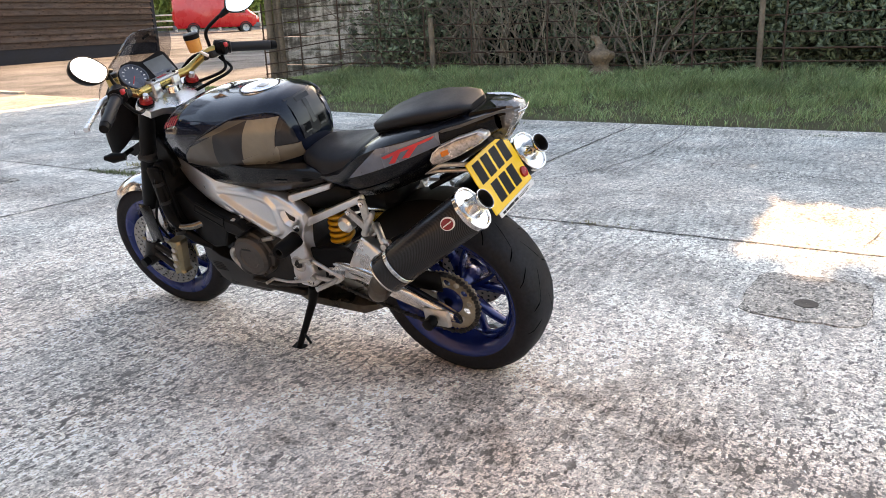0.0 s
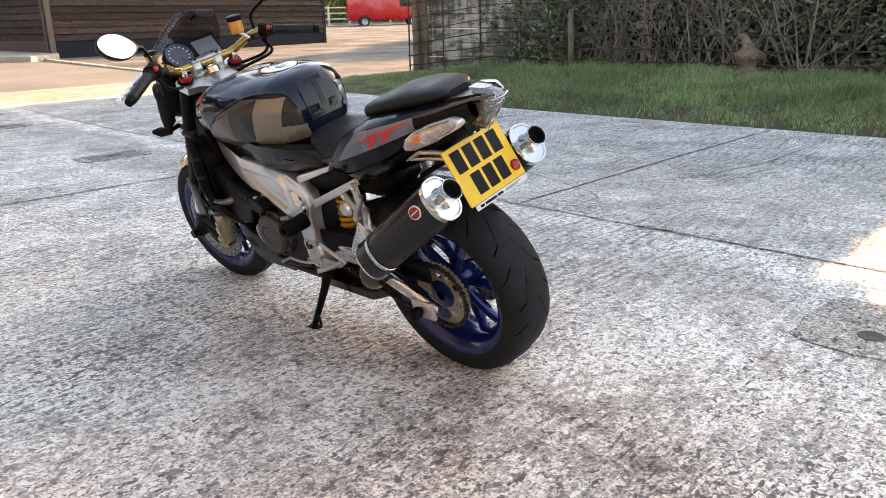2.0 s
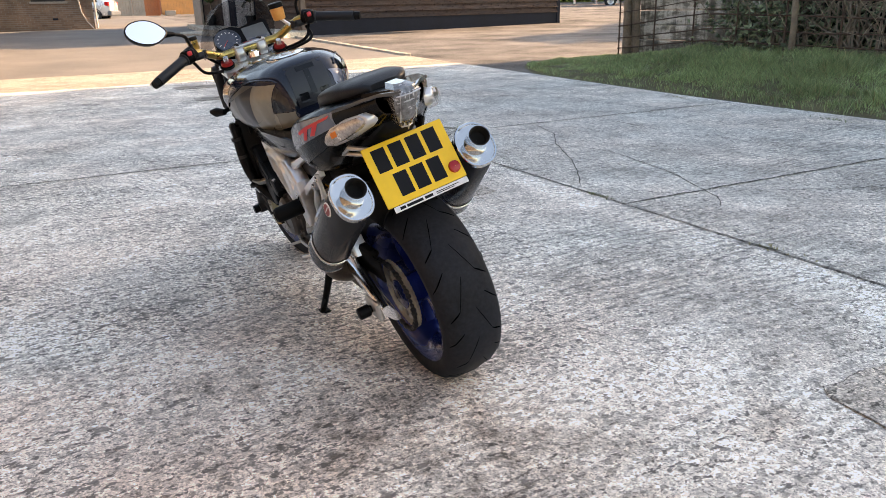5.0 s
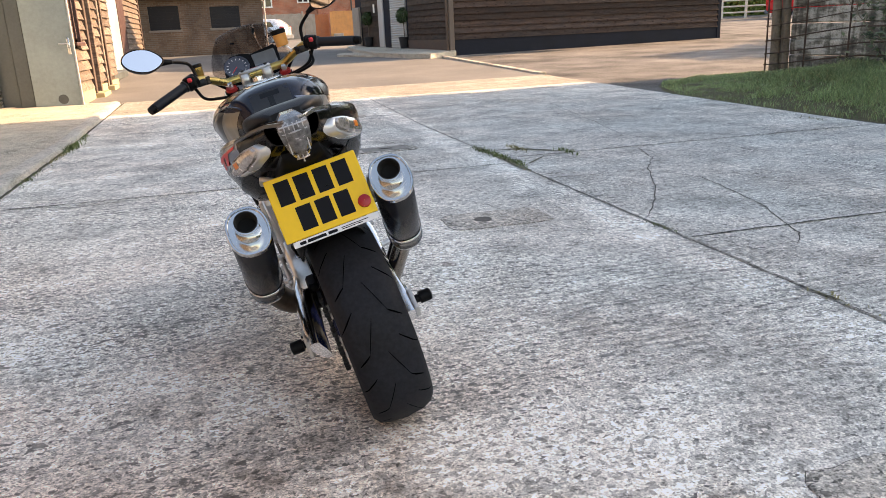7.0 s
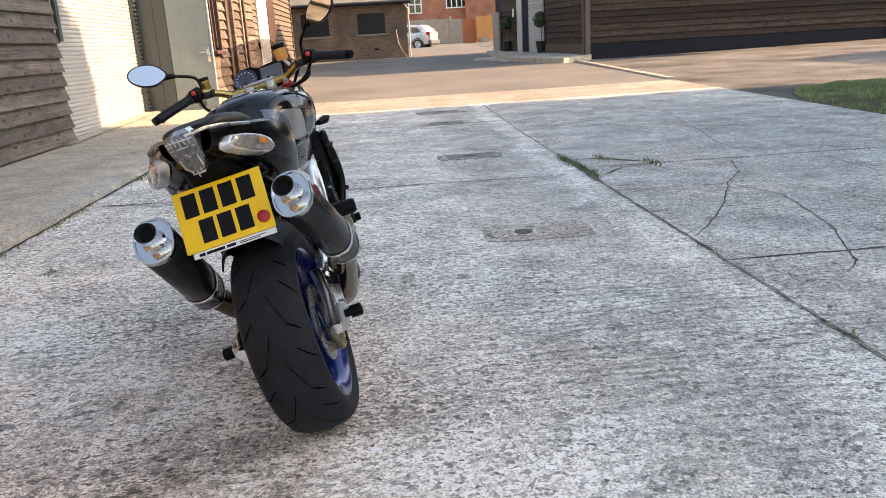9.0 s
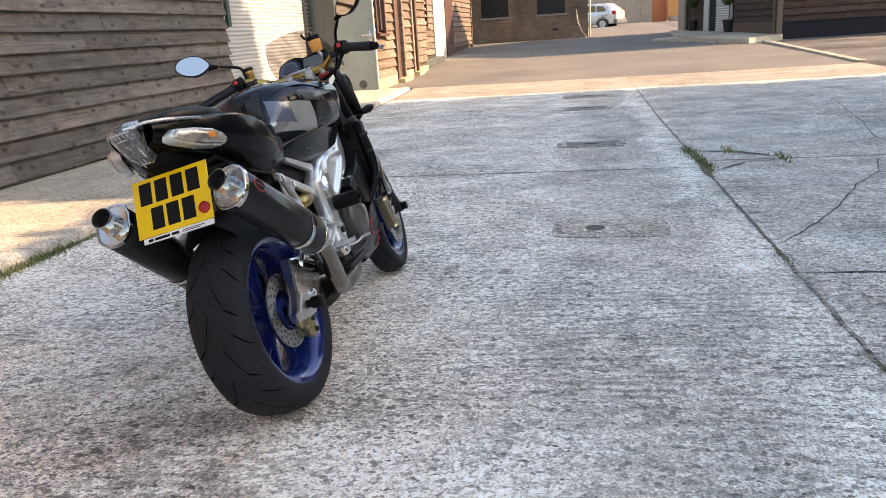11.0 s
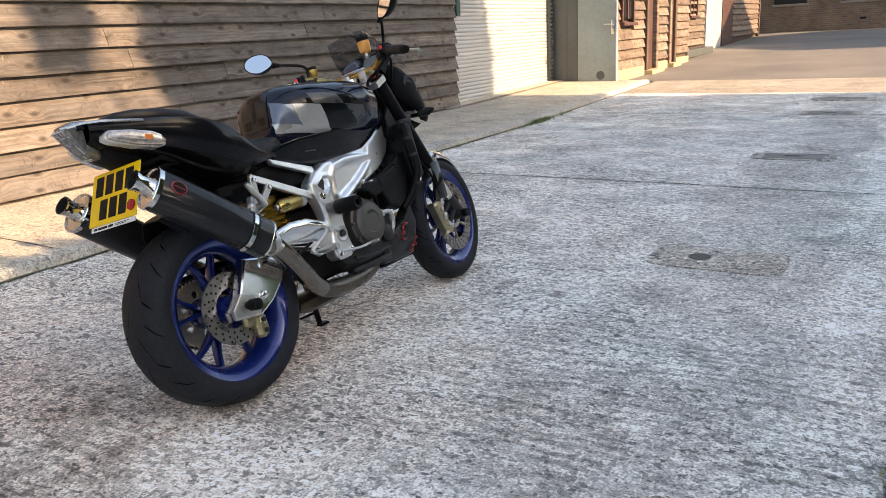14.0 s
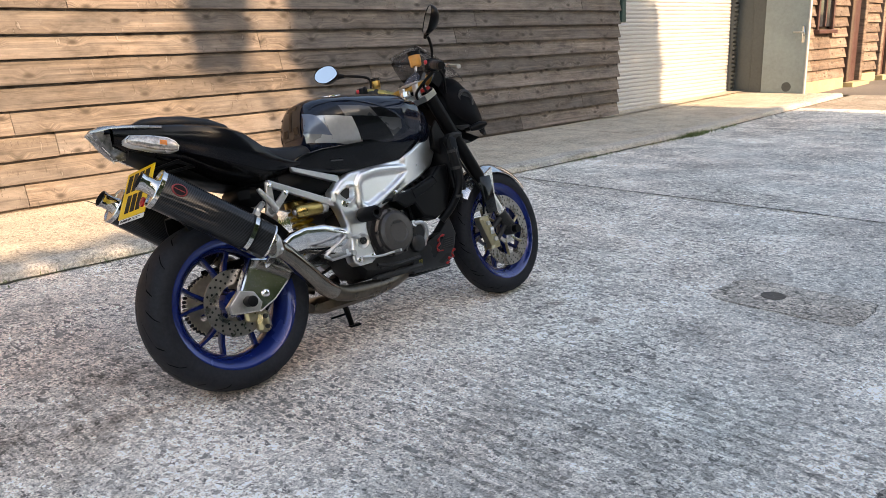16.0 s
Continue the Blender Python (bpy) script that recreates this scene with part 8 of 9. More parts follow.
def tank_top(x, y):
    zt, zb, w = tank_at(y)
    split = zb + (zt - zb) * TSPLIT
    c = min(1.0, abs(x) / w) ** (1 / 0.78)
    return split + (max(0.0, 1 - c * c) ** 0.5) ** 0.95 * (zt - split)


def rear_face(x, z, off):
    y = 0.420
    while y < 0.62 and tank_top(x, y) < z:
        y += 0.002
    return (x, y - off, z + off * 0.5)


def rear_patch(name, x0, x1, z0, z1, mat, off, n=6):
    vs = [rear_face(x0 + (x1 - x0) * i / n, z0 + (z1 - z0) * j / n, off) for j in range(n + 1) for i in range(n + 1)]
    bp(name, Geo().put(vs, [(j * (n + 1) + i, j * (n + 1) + i + 1, (j + 1) * (n + 1) + i + 1, (j + 1) * (n + 1) + i) for j in range(n) for i in range(n)]), mat, tank, "", 60)


rear_patch("pad_patch", -0.062, 0.062, 0.805, 0.928, B_GREY, 0.003)
for x0, x1, z0, z1 in ((-0.009, 0.009, 0.835, 0.908), (-0.030, 0.030, 0.9085, 0.922), (-0.050, -0.020, 0.818, 0.845), (0.020, 0.050, 0.818, 0.845)):
    rear_patch("tank_pad", x0, x1, z0, z1, B_BLACK, 0.0042, 4)

# side panels below the tank
for s in (1, -1):
    sp_ = [(0.955, 0.738), (0.930, 0.765), (0.60, 0.748), (0.44, 0.745), (0.36, 0.735), (0.305, 0.712), (0.335, 0.678), (0.42, 0.662), (0.53, 0.644), (0.60, 0.643), (0.70, 0.646), (0.80, 0.660), (0.88, 0.690)]
    pn = plate("side_panel", sp_, lambda y, z: 0.156 + (z - 0.72) * 0.42 - max(0, 0.5 - y) * 0.22 - max(0, y - 0.8) * 0.25, 0.06, 0.010, B_BLACK, s, None, "gloss black side panel under the tank")
    bp("panel_screw", Geo().lathe([(s * 0.128, 0.008), (s * 0.132, 0.0075), (s * 0.133, 0.001)], (0, 0.885, 0.730), "x", 12), B_POL, pn)
    bp("model_mark", Geo().put([(s * (0.1575 + (z - 0.72) * 0.42 - max(0, 0.5 - y) * 0.22), y, z) for y, z in ((0.468, 0.695), (0.520, 0.691), (0.520, 0.696), (0.468, 0.700))], [(0, 1, 2, 3)]), B_DIM, pn)

# ---- seat and tail ----
def hull(name, secs, mat, label="", p=0.72, n=28, smooth=60, parent=None):
    """secs: (y, top, bottom, half width, crown)"""
    rings = []
    for y, zt, zb, w in secs:
        zc = (zt + zb) / 2
        rings.append([(math.copysign(abs(math.cos(a)) ** p, math.cos(a)) * w, y, zc + math.copysign(abs(math.sin(a)) ** p, math.sin(a)) * (zt - zb) / 2) for a in [2 * math.pi * i / n for i in range(n)]])
    return bp(name, Geo().loft(rings), mat, parent, label, smooth)


hull("rider_seat", [(0.440, 0.772, 0.700, 0.072), (0.41, 0.780, 0.690, 0.098), (0.35, 0.778, 0.690, 0.118), (0.27, 0.784, 0.690, 0.128), (0.20, 0.806, 0.70, 0.128), (0.15, 0.838, 0.72, 0.113), (0.125, 0.854, 0.75, 0.09)], B_SEAT, "black vinyl rider seat", 0.6)
TAIL = [(0.385, 0.712, 0.690, 0.108), (0.31, 0.728, 0.684, 0.136), (0.24, 0.758, 0.668, 0.160), (0.18, 0.802, 0.657, 0.177), (0.13, 0.838, 0.664, 0.187), (0.07, 0.862, 0.684, 0.189), (0.02, 0.875, 0.706, 0.183), (-0.03, 0.884, 0.736, 0.170), (-0.07, 0.890, 0.762, 0.153), (-0.11, 0.896, 0.786, 0.132), (-0.16, 0.902, 0.812, 0.107), (-0.21, 0.907, 0.838, 0.080), (-0.240, 0.909, 0.856, 0.062)]
TAIL_HALF = ((0.0, 1.0), (0.55, 0.985), (0.90, 0.94), (0.98, 0.86), (1.0, 0.72), (0.97, 0.48), (0.88, 0.26), (0.74, 0.09), (0.40, 0.0))


def tail_ring(y, zt, zb, w):
    # the shoulder keeps its height while the flank grows deeper
    drop = min(zt - zb, 0.10)
    half = [(w * u, y, zt - drop * (1 - v) - (zt - zb - drop) * (1 - v) ** 1.6) for u, v in TAIL_HALF]
    return half + [(-x, y, z) for x, y, z in half[:0:-1]]


tailu = bp("tail_unit", Geo().loft([tail_ring(*t) for t in TAIL]), B_TAILU, None, "near black tail unit", 32)
LOWER = [tail_ring(y, zt, zb, w + 0.002)[6:-5] for y, zt, zb, w in TAIL[1:9]]
bp("tail_lower", Geo().loft([[(x, y, z - 0.001) for x, y, z in r] for r in LOWER]), B_TAILB, tailu, "black lower tail", 40)
bp("tail_end", Geo().loft([[(x, y, z - 0.0012) for x, y, z in tail_ring(y, zt, zb - 0.001, w + 0.002)] for y, zt, zb, w in TAIL[9:]]), B_TAILB, tailu, "black tail end", 40)
hull("undertail", [(0.30, 0.69, 0.645, 0.090), (0.20, 0.70, 0.640, 0.100), (0.10, 0.73, 0.668, 0.098), (0.02, 0.76, 0.698, 0.090), (-0.06, 0.80, 0.730, 0.078), (-0.14, 0.84, 0.772, 0.062), (-0.20, 0.87, 0.810, 0.046)], B_PLAS, "black undertail tray", 0.6)
bp("inner_mudguard", Geo().box((-0.088, 0.12, 0.590), (0.088, 0.30, 0.680), 0.030), B_PLAS, None, "black inner mudguard")
pad = hull("pillion_pad", [(0.150, 0.868, 0.842, 0.060), (0.125, 0.884, 0.842, 0.088), (0.06, 0.908, 0.858, 0.105), (-0.02, 0.924, 0.872, 0.104), (-0.09, 0.930, 0.885, 0.092), (-0.14, 0.929, 0.896, 0.070), (-0.162, 0.920, 0.902, 0.045)], B_SEAT, "black vinyl pillion pad", 0.66)
bp("pad_band", Geo().loft([[(u * w, y, z) for u, z in ((-1, zz), (-0.98, zz - 0.006), (0.98, zz - 0.006), (1, zz))] for y, w, zz in ((0.12, 0.090, 0.856), (0.0, 0.108, 0.876), (-0.11, 0.092, 0.893), (-0.155, 0.06, 0.904))]), B_PLAS, pad)


def tail_x(y, z):
    for p, q in zip(TAIL, TAIL[1:]):
        if q[0] <= y <= p[0]:
            t = (p[0] - y) / (p[0] - q[0])
            ring = tail_ring(y, *[p[k] + (q[k] - p[k]) * t for k in (1, 2, 3)])[:len(TAIL_HALF)]
            for (xa, _, za), (xb, _, zb) in zip(ring[2:], ring[3:]):
                if zb <= z <= za:
                    return xa + (xb - xa) * (za - z) / (za - zb)
    return 0.15


# red model mark on the tail, drawn plain
for s in (1, -1):
    for pts in () if s > 0 else ([(0.046, 0.826), (-0.012, 0.849), (-0.008, 0.838), (0.040, 0.820)], [(-0.004, 0.846), (-0.100, 0.874), (-0.094, 0.866), (-0.004, 0.837)], [(0.000, 0.842), (-0.016, 0.846), (0.012, 0.808), (0.030, 0.806)], [(-0.045, 0.856), (-0.064, 0.861), (-0.030, 0.822), (-0.010, 0.820)]):
        n = 8
        A, B, C, D = [Vector(q) for q in pts]
        grid = [A.lerp(B, i / n).lerp(D.lerp(C, i / n), j / n) for j in range(n + 1) for i in range(n + 1)]
        bp("red_mark", Geo().put([(s * (tail_x(q.x, q.y) + 0.0032), q.x, q.y) for q in grid], [(j * (n + 1) + i, j * (n + 1) + i + 1, (j + 1) * (n + 1) + i + 1, (j + 1) * (n + 1) + i) for j in range(n) for i in range(n)]), B_RED, tailu)
    n, quad = 10, [Vector(q) for q in ((0.190, 0.745), (-0.128, 0.852), (-0.132, 0.886), (0.060, 0.848))]
    grid = [quad[0].lerp(quad[1], i / n).lerp(quad[3].lerp(quad[2], i / n), j / n) for j in range(n + 1) for i in range(n + 1)]
    # left side only: the sky's sheen on the dark tail, painted as blue-grey
    if s < 0:
        bp("tail_sheen_patch", Geo().put([(s * (tail_x(q.x, q.y) + 0.0012), q.x, q.y) for q in grid], [(j * (n + 1) + i, j * (n + 1) + i + 1, (j + 1) * (n + 1) + i + 1, (j + 1) * (n + 1) + i) for j in range(n) for i in range(n)]), B_TAILP, tailu, "", 60)
    # fairing lamp: reflector, amber bulb, clear lens
    ind_o = [(-0.222, 0.864), (-0.208, 0.874), (-0.157, 0.864), (-0.112, 0.847), (-0.094, 0.832), (-0.086, 0.814), (-0.092, 0.800), (-0.108, 0.798), (-0.155, 0.813), (-0.208, 0.838), (-0.222, 0.850)]
    fxi = lambda y, z: 0.160 + (y + 0.07) * 0.52
    ind = plate("indicator", ind_o, lambda y, z: fxi(y, z) + 0.012, 0.030, 0.006, B_FRAME, s, None, "long clear indicator lamp", 50)
    ln_ = [[(s * (fxi(y, z) + 0.0115), y, z) for y, z in inset(ind_o, 0.004)], [(s * (fxi(y, z) + 0.018), y, z) for y, z in inset(ind_o, 0.006)], [(s * (fxi(*q) + 0.021), *q) for q in inset(ind_o, 0.012)]]
    bp("lens", Geo().loft(ln_), B_CLEAR, ind, "clear ribbed lens over an amber bulb", 30)
    bp("bulb", Geo().put([(s * (fxi(y, z) + 0.0222), y, z) for y, z in ((-0.140, 0.828), (-0.122, 0.822), (-0.120, 0.836), (-0.138, 0.842))], [(0, 1, 2, 3)]), B_AMBER, ind)
# tail lamp with silver flanks, the left darkened in colour for a dimmer reflection
lamp_rings = []
for z, w, y in ((0.812, 0.008, -0.232), (0.820, 0.017, -0.244), (0.838, 0.026, -0.259), (0.862, 0.032, -0.275), (0.888, 0.035, -0.290), (0.902, 0.034, -0.295), (0.914, 0.027, -0.290), (0.923, 0.015, -0.268)):
    lamp_rings.append([(-w, y + 0.060, z), (-w, y + 0.012, z), (-w * 0.55, y + 0.002, z), (0, y, z), (w * 0.55, y + 0.002, z), (w, y + 0.012, z), (w, y + 0.060, z)])
tl = bp("tail_lamp", Geo().loft(lamp_rings), B_LAMP, None, "clear faceted tail lamp", 20)
g = Geo()
for z in (0.815, 0.832, 0.849, 0.866, 0.883, 0.900):
    w = 0.012 + (z - 0.80) * 0.20
    y = -0.236 - (z - 0.815) * 0.72
    g.tube([(-w, y + 0.006, z), (0, y - 0.004, z), (w, y + 0.006, z)], 0.0019, 5)
for x in (-0.021, -0.0105, 0, 0.0105, 0.021):
    z0 = 0.806 + abs(x) * 1.2
    g.tube([(x, -0.240 - (z0 - 0.815) * 0.72 + abs(x) * 0.15, z0), (x, -0.300 + abs(x) * 0.2, 0.905)], 0.0018, 5)
bp("lens_grid", g, B_FRAME, tl)
for s in (1, -1):
    top_pts = [(s * 0.028, -0.284, 0.912), (s * 0.054, -0.250, 0.914), (s * 0.084, -0.214, 0.908), (s * 0.112, -0.168, 0.897), (s * 0.128, -0.120, 0.888)]
    rings = [[(x + s * du, y + du * 0.7, z + dz - 0.003) for du, dz in ((-0.012, 0.001), (0.003, 0.002), (0.006, -0.002), (0.004, -0.006), (-0.010, -0.004))] for x, y, z in top_pts]
    bp("lamp_flank", Geo().loft(rings), B_FIN if s > 0 else B_DIM, tl, "glossy lamp flank", 30)
bp("lamp_hood", Geo().loft([[(-w, y, z - 0.02), (-w * 0.8, y, z), (w * 0.8, y, z), (w, y, z - 0.02)] for y, z, w in ((-0.17, 0.908, 0.080), (-0.245, 0.913, 0.044), (-0.270, 0.915, 0.026))]), B_TAILB, tl, "glossy black lamp hood", 30)

for s in (1, -1):
    bp("tail_strut", Geo().tube([(s * 0.112, -0.030, 0.752), (s * 0.108, -0.080, 0.774), (s * 0.060, -0.150, 0.760)], 0.007, 8).tube([(s * 0.112, -0.030, 0.752), (s * 0.085, -0.085, 0.748), (s * 0.060, -0.150, 0.742)], 0.006, 8), B_ALUD if s < 0 else B_PLAS, None, "thin tail strut")
# number plate on its bracket
pm = pose(0.006, -0.193, 0.705, 63.5, 0, 0)
plate_ob = bp("number_plate", Geo().box((-0.114, -0.078, -0.002), (0.114, 0.082, 0.002), 0.0018), B_PLATE, None, "yellow number plate with black bars")
plate_ob.matrix_basis = pm
for k in range(4):
    bp("plate_bar", Geo().box((-0.094 + k * 0.048, 0.010, 0.0021), (-0.094 + k * 0.048 + 0.037, 0.070, 0.0027)), B_INK, plate_ob)
for k in range(3):
    bp("plate_bar", Geo().box((-0.066 + k * 0.047, -0.062, 0.0021), (-0.066 + k * 0.047 + 0.037, -0.002, 0.0027)), B_INK, plate_ob)
bp("dealer_strip", Geo().box((-0.100, -0.094, -0.0015), (0.112, -0.079, 0.0015), 0.001), B_WHITE, plate_ob, "white strip with small dark bars")
for x0, x1 in ((-0.085, -0.070), (-0.066, -0.020), (-0.015, 0.008)):
    bp("strip_bar", Geo().box((x0, -0.0905, 0.0016), (x1, -0.0835, 0.002)), B_INK, plate_ob)
for x0, x1, z in ((0.018, 0.085, -0.0855), (0.018, 0.07, -0.0895)):
    bp("strip_bar", Geo().box((x0, z - 0.0009, 0.0016), (x1, z + 0.0009, 0.002)), B_INK, plate_ob)
bp("reflector", Geo().lathe([(0.002, 0.016), (0.008, 0.015), (0.010, 0.011), (0.011, 0.001)], (0.092, -0.045, 0), "z", 24), surface("red_reflector", (0.35, 0.008, 0.012), 0.2, vary=0.15), plate_ob, "round red reflector")
bp("plate_bracket", Geo().tube([(-0.03, 0.02, 0.66), (-0.03, -0.12, 0.735), (-0.03, -0.185, 0.72)], 0.008, 8).tube([(0.03, 0.02, 0.66), (0.03, -0.12, 0.735), (0.03, -0.185, 0.72)], 0.008, 8).tube([(-0.075, -0.10, 0.735), (0.075, -0.10, 0.735)], 0.007, 8), B_PLAS)

# ---- front end ----
for s in (1, -1):
    top, bot = Vector((s * 0.105, 1.040, 0.925)), Vector((s * 0.105, 1.346, 0.305))
    fk = bp("fork_leg", Geo().tube([top, top.lerp(bot, 0.62), top.lerp(bot, 0.66)], [0.027, 0.027, 0.024], 18), B_PLAS, None, "black upside-down fork leg", 40)
    bp("fork_slider", Geo().tube([top.lerp(bot, 0.66), bot], 0.021, 16), B_ALU, fk, "bright fork slider", 40)
    bp("fork_foot", Geo().tube([bot - Vector((0, 0.03, -0.055)), bot + Vector((0, 0.012, -0.012)), (s * 0.105, FC[0], FC[1])], [0.026, 0.028, 0.026], 12).tube([(s * 0.085, FC[0], FC[1]), (s * 0.135, FC[0], FC[1])], 0.024, 12), B_ENG, fk)
    bp("axle_bobbin", Geo().tube([(s * 0.132, FC[0], FC[1]), (s * 0.160, FC[0], FC[1])], 0.018, 12), B_PLAS, fk, "black plastic axle slider")
    bp("fork_cap", Geo().tube([top - Vector((0, 0.002, -0.0)), top + Vector((0, -0.006, 0.012))], [0.0225, 0.0205], 18), B_REDA, fk, "red anodised fork cap", 40)
    bp("adjuster", Geo().tube([top + Vector((0, -0.006, 0.012)), top + Vector((0, -0.014, 0.028))], [0.011, 0.009], 10), B_ALU, fk)
    bp("fork_guard", Geo().box((min(s * 0.125, s * 0.132), 1.213, 0.37), (max(s * 0.125, s * 0.132), 1.278, 0.53), 0.003), B_BLACK, fk)
    c1, c2 = Vector((s * 0.092, 1.222, 0.355)), Vector((s * 0.092, 1.262, 0.235))
    cal = bp("front_caliper", Geo().loft([[p + Vector((a * 0.026, b * 0.028, 0)) for a, b in ((-1, -0.6), (-0.6, -1), (0.6, -1), (1, -0.6), (1, 0.6), (0.6, 1), (-0.6, 1), (-1, 0.6))] for p in (c1 + Vector((0, 0.006, 0.012)), c1, c1.lerp(c2, 0.48), c1.lerp(c2, 0.52), c2, c2 + Vector((0, -0.006, -0.012)))]), B_CALIP, None, "pale gold front brake caliper", 30)
    for y, z in ((1.228, 0.335), (1.254, 0.262)):
        bp("caliper_bolt", Geo().tube([(s * 0.118, y, z), (s * 0.127, y, z)], 0.010, 8), B_ALUD, cal)
    bp("caliper_pad", Geo().box((min(s * 0.118, s * 0.125), 1.232, 0.285), (max(s * 0.118, s * 0.125), 1.255, 0.315), 0.004), B_ALUD, cal)
    cal.matrix_basis = Matrix.Translation((0.010, -0.026, -0.006))
    bp("caliper_bracket", Geo().tube([(s * 0.10, 1.236, 0.29), (s * 0.105, 1.309, 0.335)], 0.013, 8).tube([(s * 0.10, 1.249, 0.235), (s * 0.105, 1.334, 0.30)], 0.012, 8), B_ENG, fk)
    bp("brake_hose", Geo().tube(smooth_path([(s * 0.095, 1.225, 0.37), (s * 0.12, 1.215, 0.47), (s * 0.085, 1.17, 0.60), (s * 0.05, 1.14, 0.75)]), 0.005, 6), B_PLAS, fk)
yk = [(-0.135, 1.062), (-0.125, 1.012), (-0.08, 1.005), (-0.045, 0.985), (0.045, 0.985), (0.08, 1.005), (0.125, 1.012), (0.135, 1.062), (0.10, 1.085), (0.04, 1.07), (-0.04, 1.07), (-0.10, 1.085)]
yoke = bp("top_yoke", Geo().prism(yk, lambda a, b, d: (a, b - (d - 0.905) * 0.4, d + (b - 1.045) * 0.50), 0.893, 0.916), B_ALU, None, "machined aluminium top yoke")
bp("stem_nut", Geo().lathe([(0.918, 0.024), (0.938, 0.022), (0.940, 0.012), (0.936, 0.011), (0.936, 0.001)], (0, 1.02, 0.006), "z", 18), B_POL, yoke)
bp("lower_yoke", Geo().box((-0.135, 1.10, 0.705), (0.135, 1.175, 0.745), 0.015), B_ENG)
clampb = bp("bar_clamp", Geo().box((-0.062, 1.035, 0.918), (-0.024, 1.075, 0.970), 0.006).box((0.024, 1.035, 0.918), (0.062, 1.075, 0.970), 0.006).box((-0.062, 1.034, 0.966), (0.062, 1.074, 0.977), 0.004), B_ALUD, None, "bright aluminium handlebar clamp")
for x in (-0.045, 0.045):
    for y in (1.040, 1.068):
        bp("clamp_bolt", Geo().tube([(x, y, 0.975), (x, y, 0.982)], 0.006, 8), B_ENG, clampb)
bp("clamp_mark", Geo().box((-0.018, 1.048, 0.9772), (0.018, 1.058, 0.9778)), B_RED, clampb)
bar_half = [(0.0, 1.055, 0.958), (0.075, 1.055, 0.958), (0.115, 1.050, 0.960), (0.165, 1.025, 0.985), (0.205, 1.000, 1.000), (0.245, 0.975, 0.995), (0.30, 0.938, 0.982), (0.370, 0.890, 0.962)]
bar = smooth_path(mirror_x(bar_half[:0:-1]) + bar_half, 5)
hb = bp("handlebar", Geo().tube(bar, [0.0145 if abs(p.x) > 0.12 else 0.0145 for p in bar], 14), B_GOLD, None, "gold tapered handlebar", 60)
for s in (1, -1):
    g0, g1 = Vector((s * 0.252, 0.970, 0.9945)), Vector((s * 0.372, 0.888, 0.9615))
    gd = (g1 - g0).normalized()
    grp = bp("grip", Geo().tube([g0, g0 + gd * 0.004, g0 + gd * 0.008, g1 - gd * 0.005, g1], [0.021, 0.022, 0.0175, 0.0175, 0.0165], 16), B_SEAT, hb, "black rubber grip", 40)
    bp("bar_end", Geo().tube([g1, g1 + gd * 0.004, g1 + gd * 0.022], [0.012, 0.0165, 0.014], 14), B_PLAS, hb, "black bar end weight", 40)
    # switchgear
    sw = g0 - gd * 0.028
    swg = bp("switchgear", Geo().tube([sw - gd * 0.022, sw - gd * 0.018, sw + gd * 0.018, sw + gd * 0.022], [0.022, 0.027, 0.027, 0.022], 12).box(tuple(sw + Vector((-0.018, -0.030, -0.022))), tuple(sw + Vector((0.018, 0.0, 0.022))), 0.006), B_PLAS, None, "black switch block", 40)
    bp("red_switch", Geo().box(tuple(sw + Vector((-0.009, -0.036, 0.002))), tuple(sw + Vector((0.007, -0.026, 0.018))), 0.003), B_RED, swg)
    # lever
    lv = g0 + Vector((-s * 0.055, 0.055, -0.006))
    bp("lever", Geo().tube(smooth_path([lv, lv + Vector((s * 0.05, 0.012, 0.0)), lv + Vector((s * 0.12, -0.022, -0.018)), lv + Vector((s * 0.185, -0.055, -0.036))]), [0.009] * 10 + [0.007] * 9, 8).tube([lv + Vector((s * 0.183, -0.054, -0.036)), lv + Vector((s * 0.192, -0.059, -0.039))], 0.009, 8), B_ALU, hb, "silver lever", 60)
    bp("master_cylinder", Geo().tube([lv + Vector((-s * 0.03, -0.02, 0.0)), lv + Vector((s * 0.012, 0.004, 0.0))], 0.015, 10).box(tuple(lv + Vector((-0.02, -0.045, -0.012))), tuple(lv + Vector((0.02, 0.01, 0.012))), 0.006), B_ENG, hb)
    # fluid pot
    rp = Vector((0.128, 0.995, 1.046)) if s > 0 else Vector((-0.195, 1.035, 1.028))
    k = 1.0 if s > 0 else 0.78
    pot = bp("fluid_reservoir", Geo().lathe([(-0.026 * k, 0.001), (-0.026 * k, 0.020 * k), (-0.022 * k, 0.023 * k), (0.018 * k, 0.025 * k)], tuple(rp), "z", 20), B_ORANGE if s > 0 else B_GOLD, None, "translucent fluid reservoir", 40)
    bp("reservoir_cap", Geo().lathe([(0.018 * k, 0.027 * k), (0.034 * k, 0.027 * k), (0.036 * k, 0.022 * k), (0.036 * k, 0.001)], tuple(rp), "z", 20), B_PLAS, pot)
    bp("reservoir_bracket", Geo().tube([rp + Vector((0, 0, -0.02)), rp + Vector((s * 0.02, -0.03, -0.05))], 0.006, 8), B_ALU, pot)
    # mirror
    stem0 = Vector((s * 0.205, 1.010, 1.012))
    hc = Vector((-0.352, 0.893, 1.122)) if s < 0 else Vector((0.330, 0.918, 1.148))
    nrm = Vector((-0.438, -0.85, 0.275) if s > 0 else (0.30, -0.85, 0.45)).normalized()
    ax = (Vector((s, 0, 0.16 if s < 0 else 0.30)) - nrm * nrm.dot(Vector((s, 0, 0.16 if s < 0 else 0.30)))).normalized()
    up_ = nrm.cross(ax)
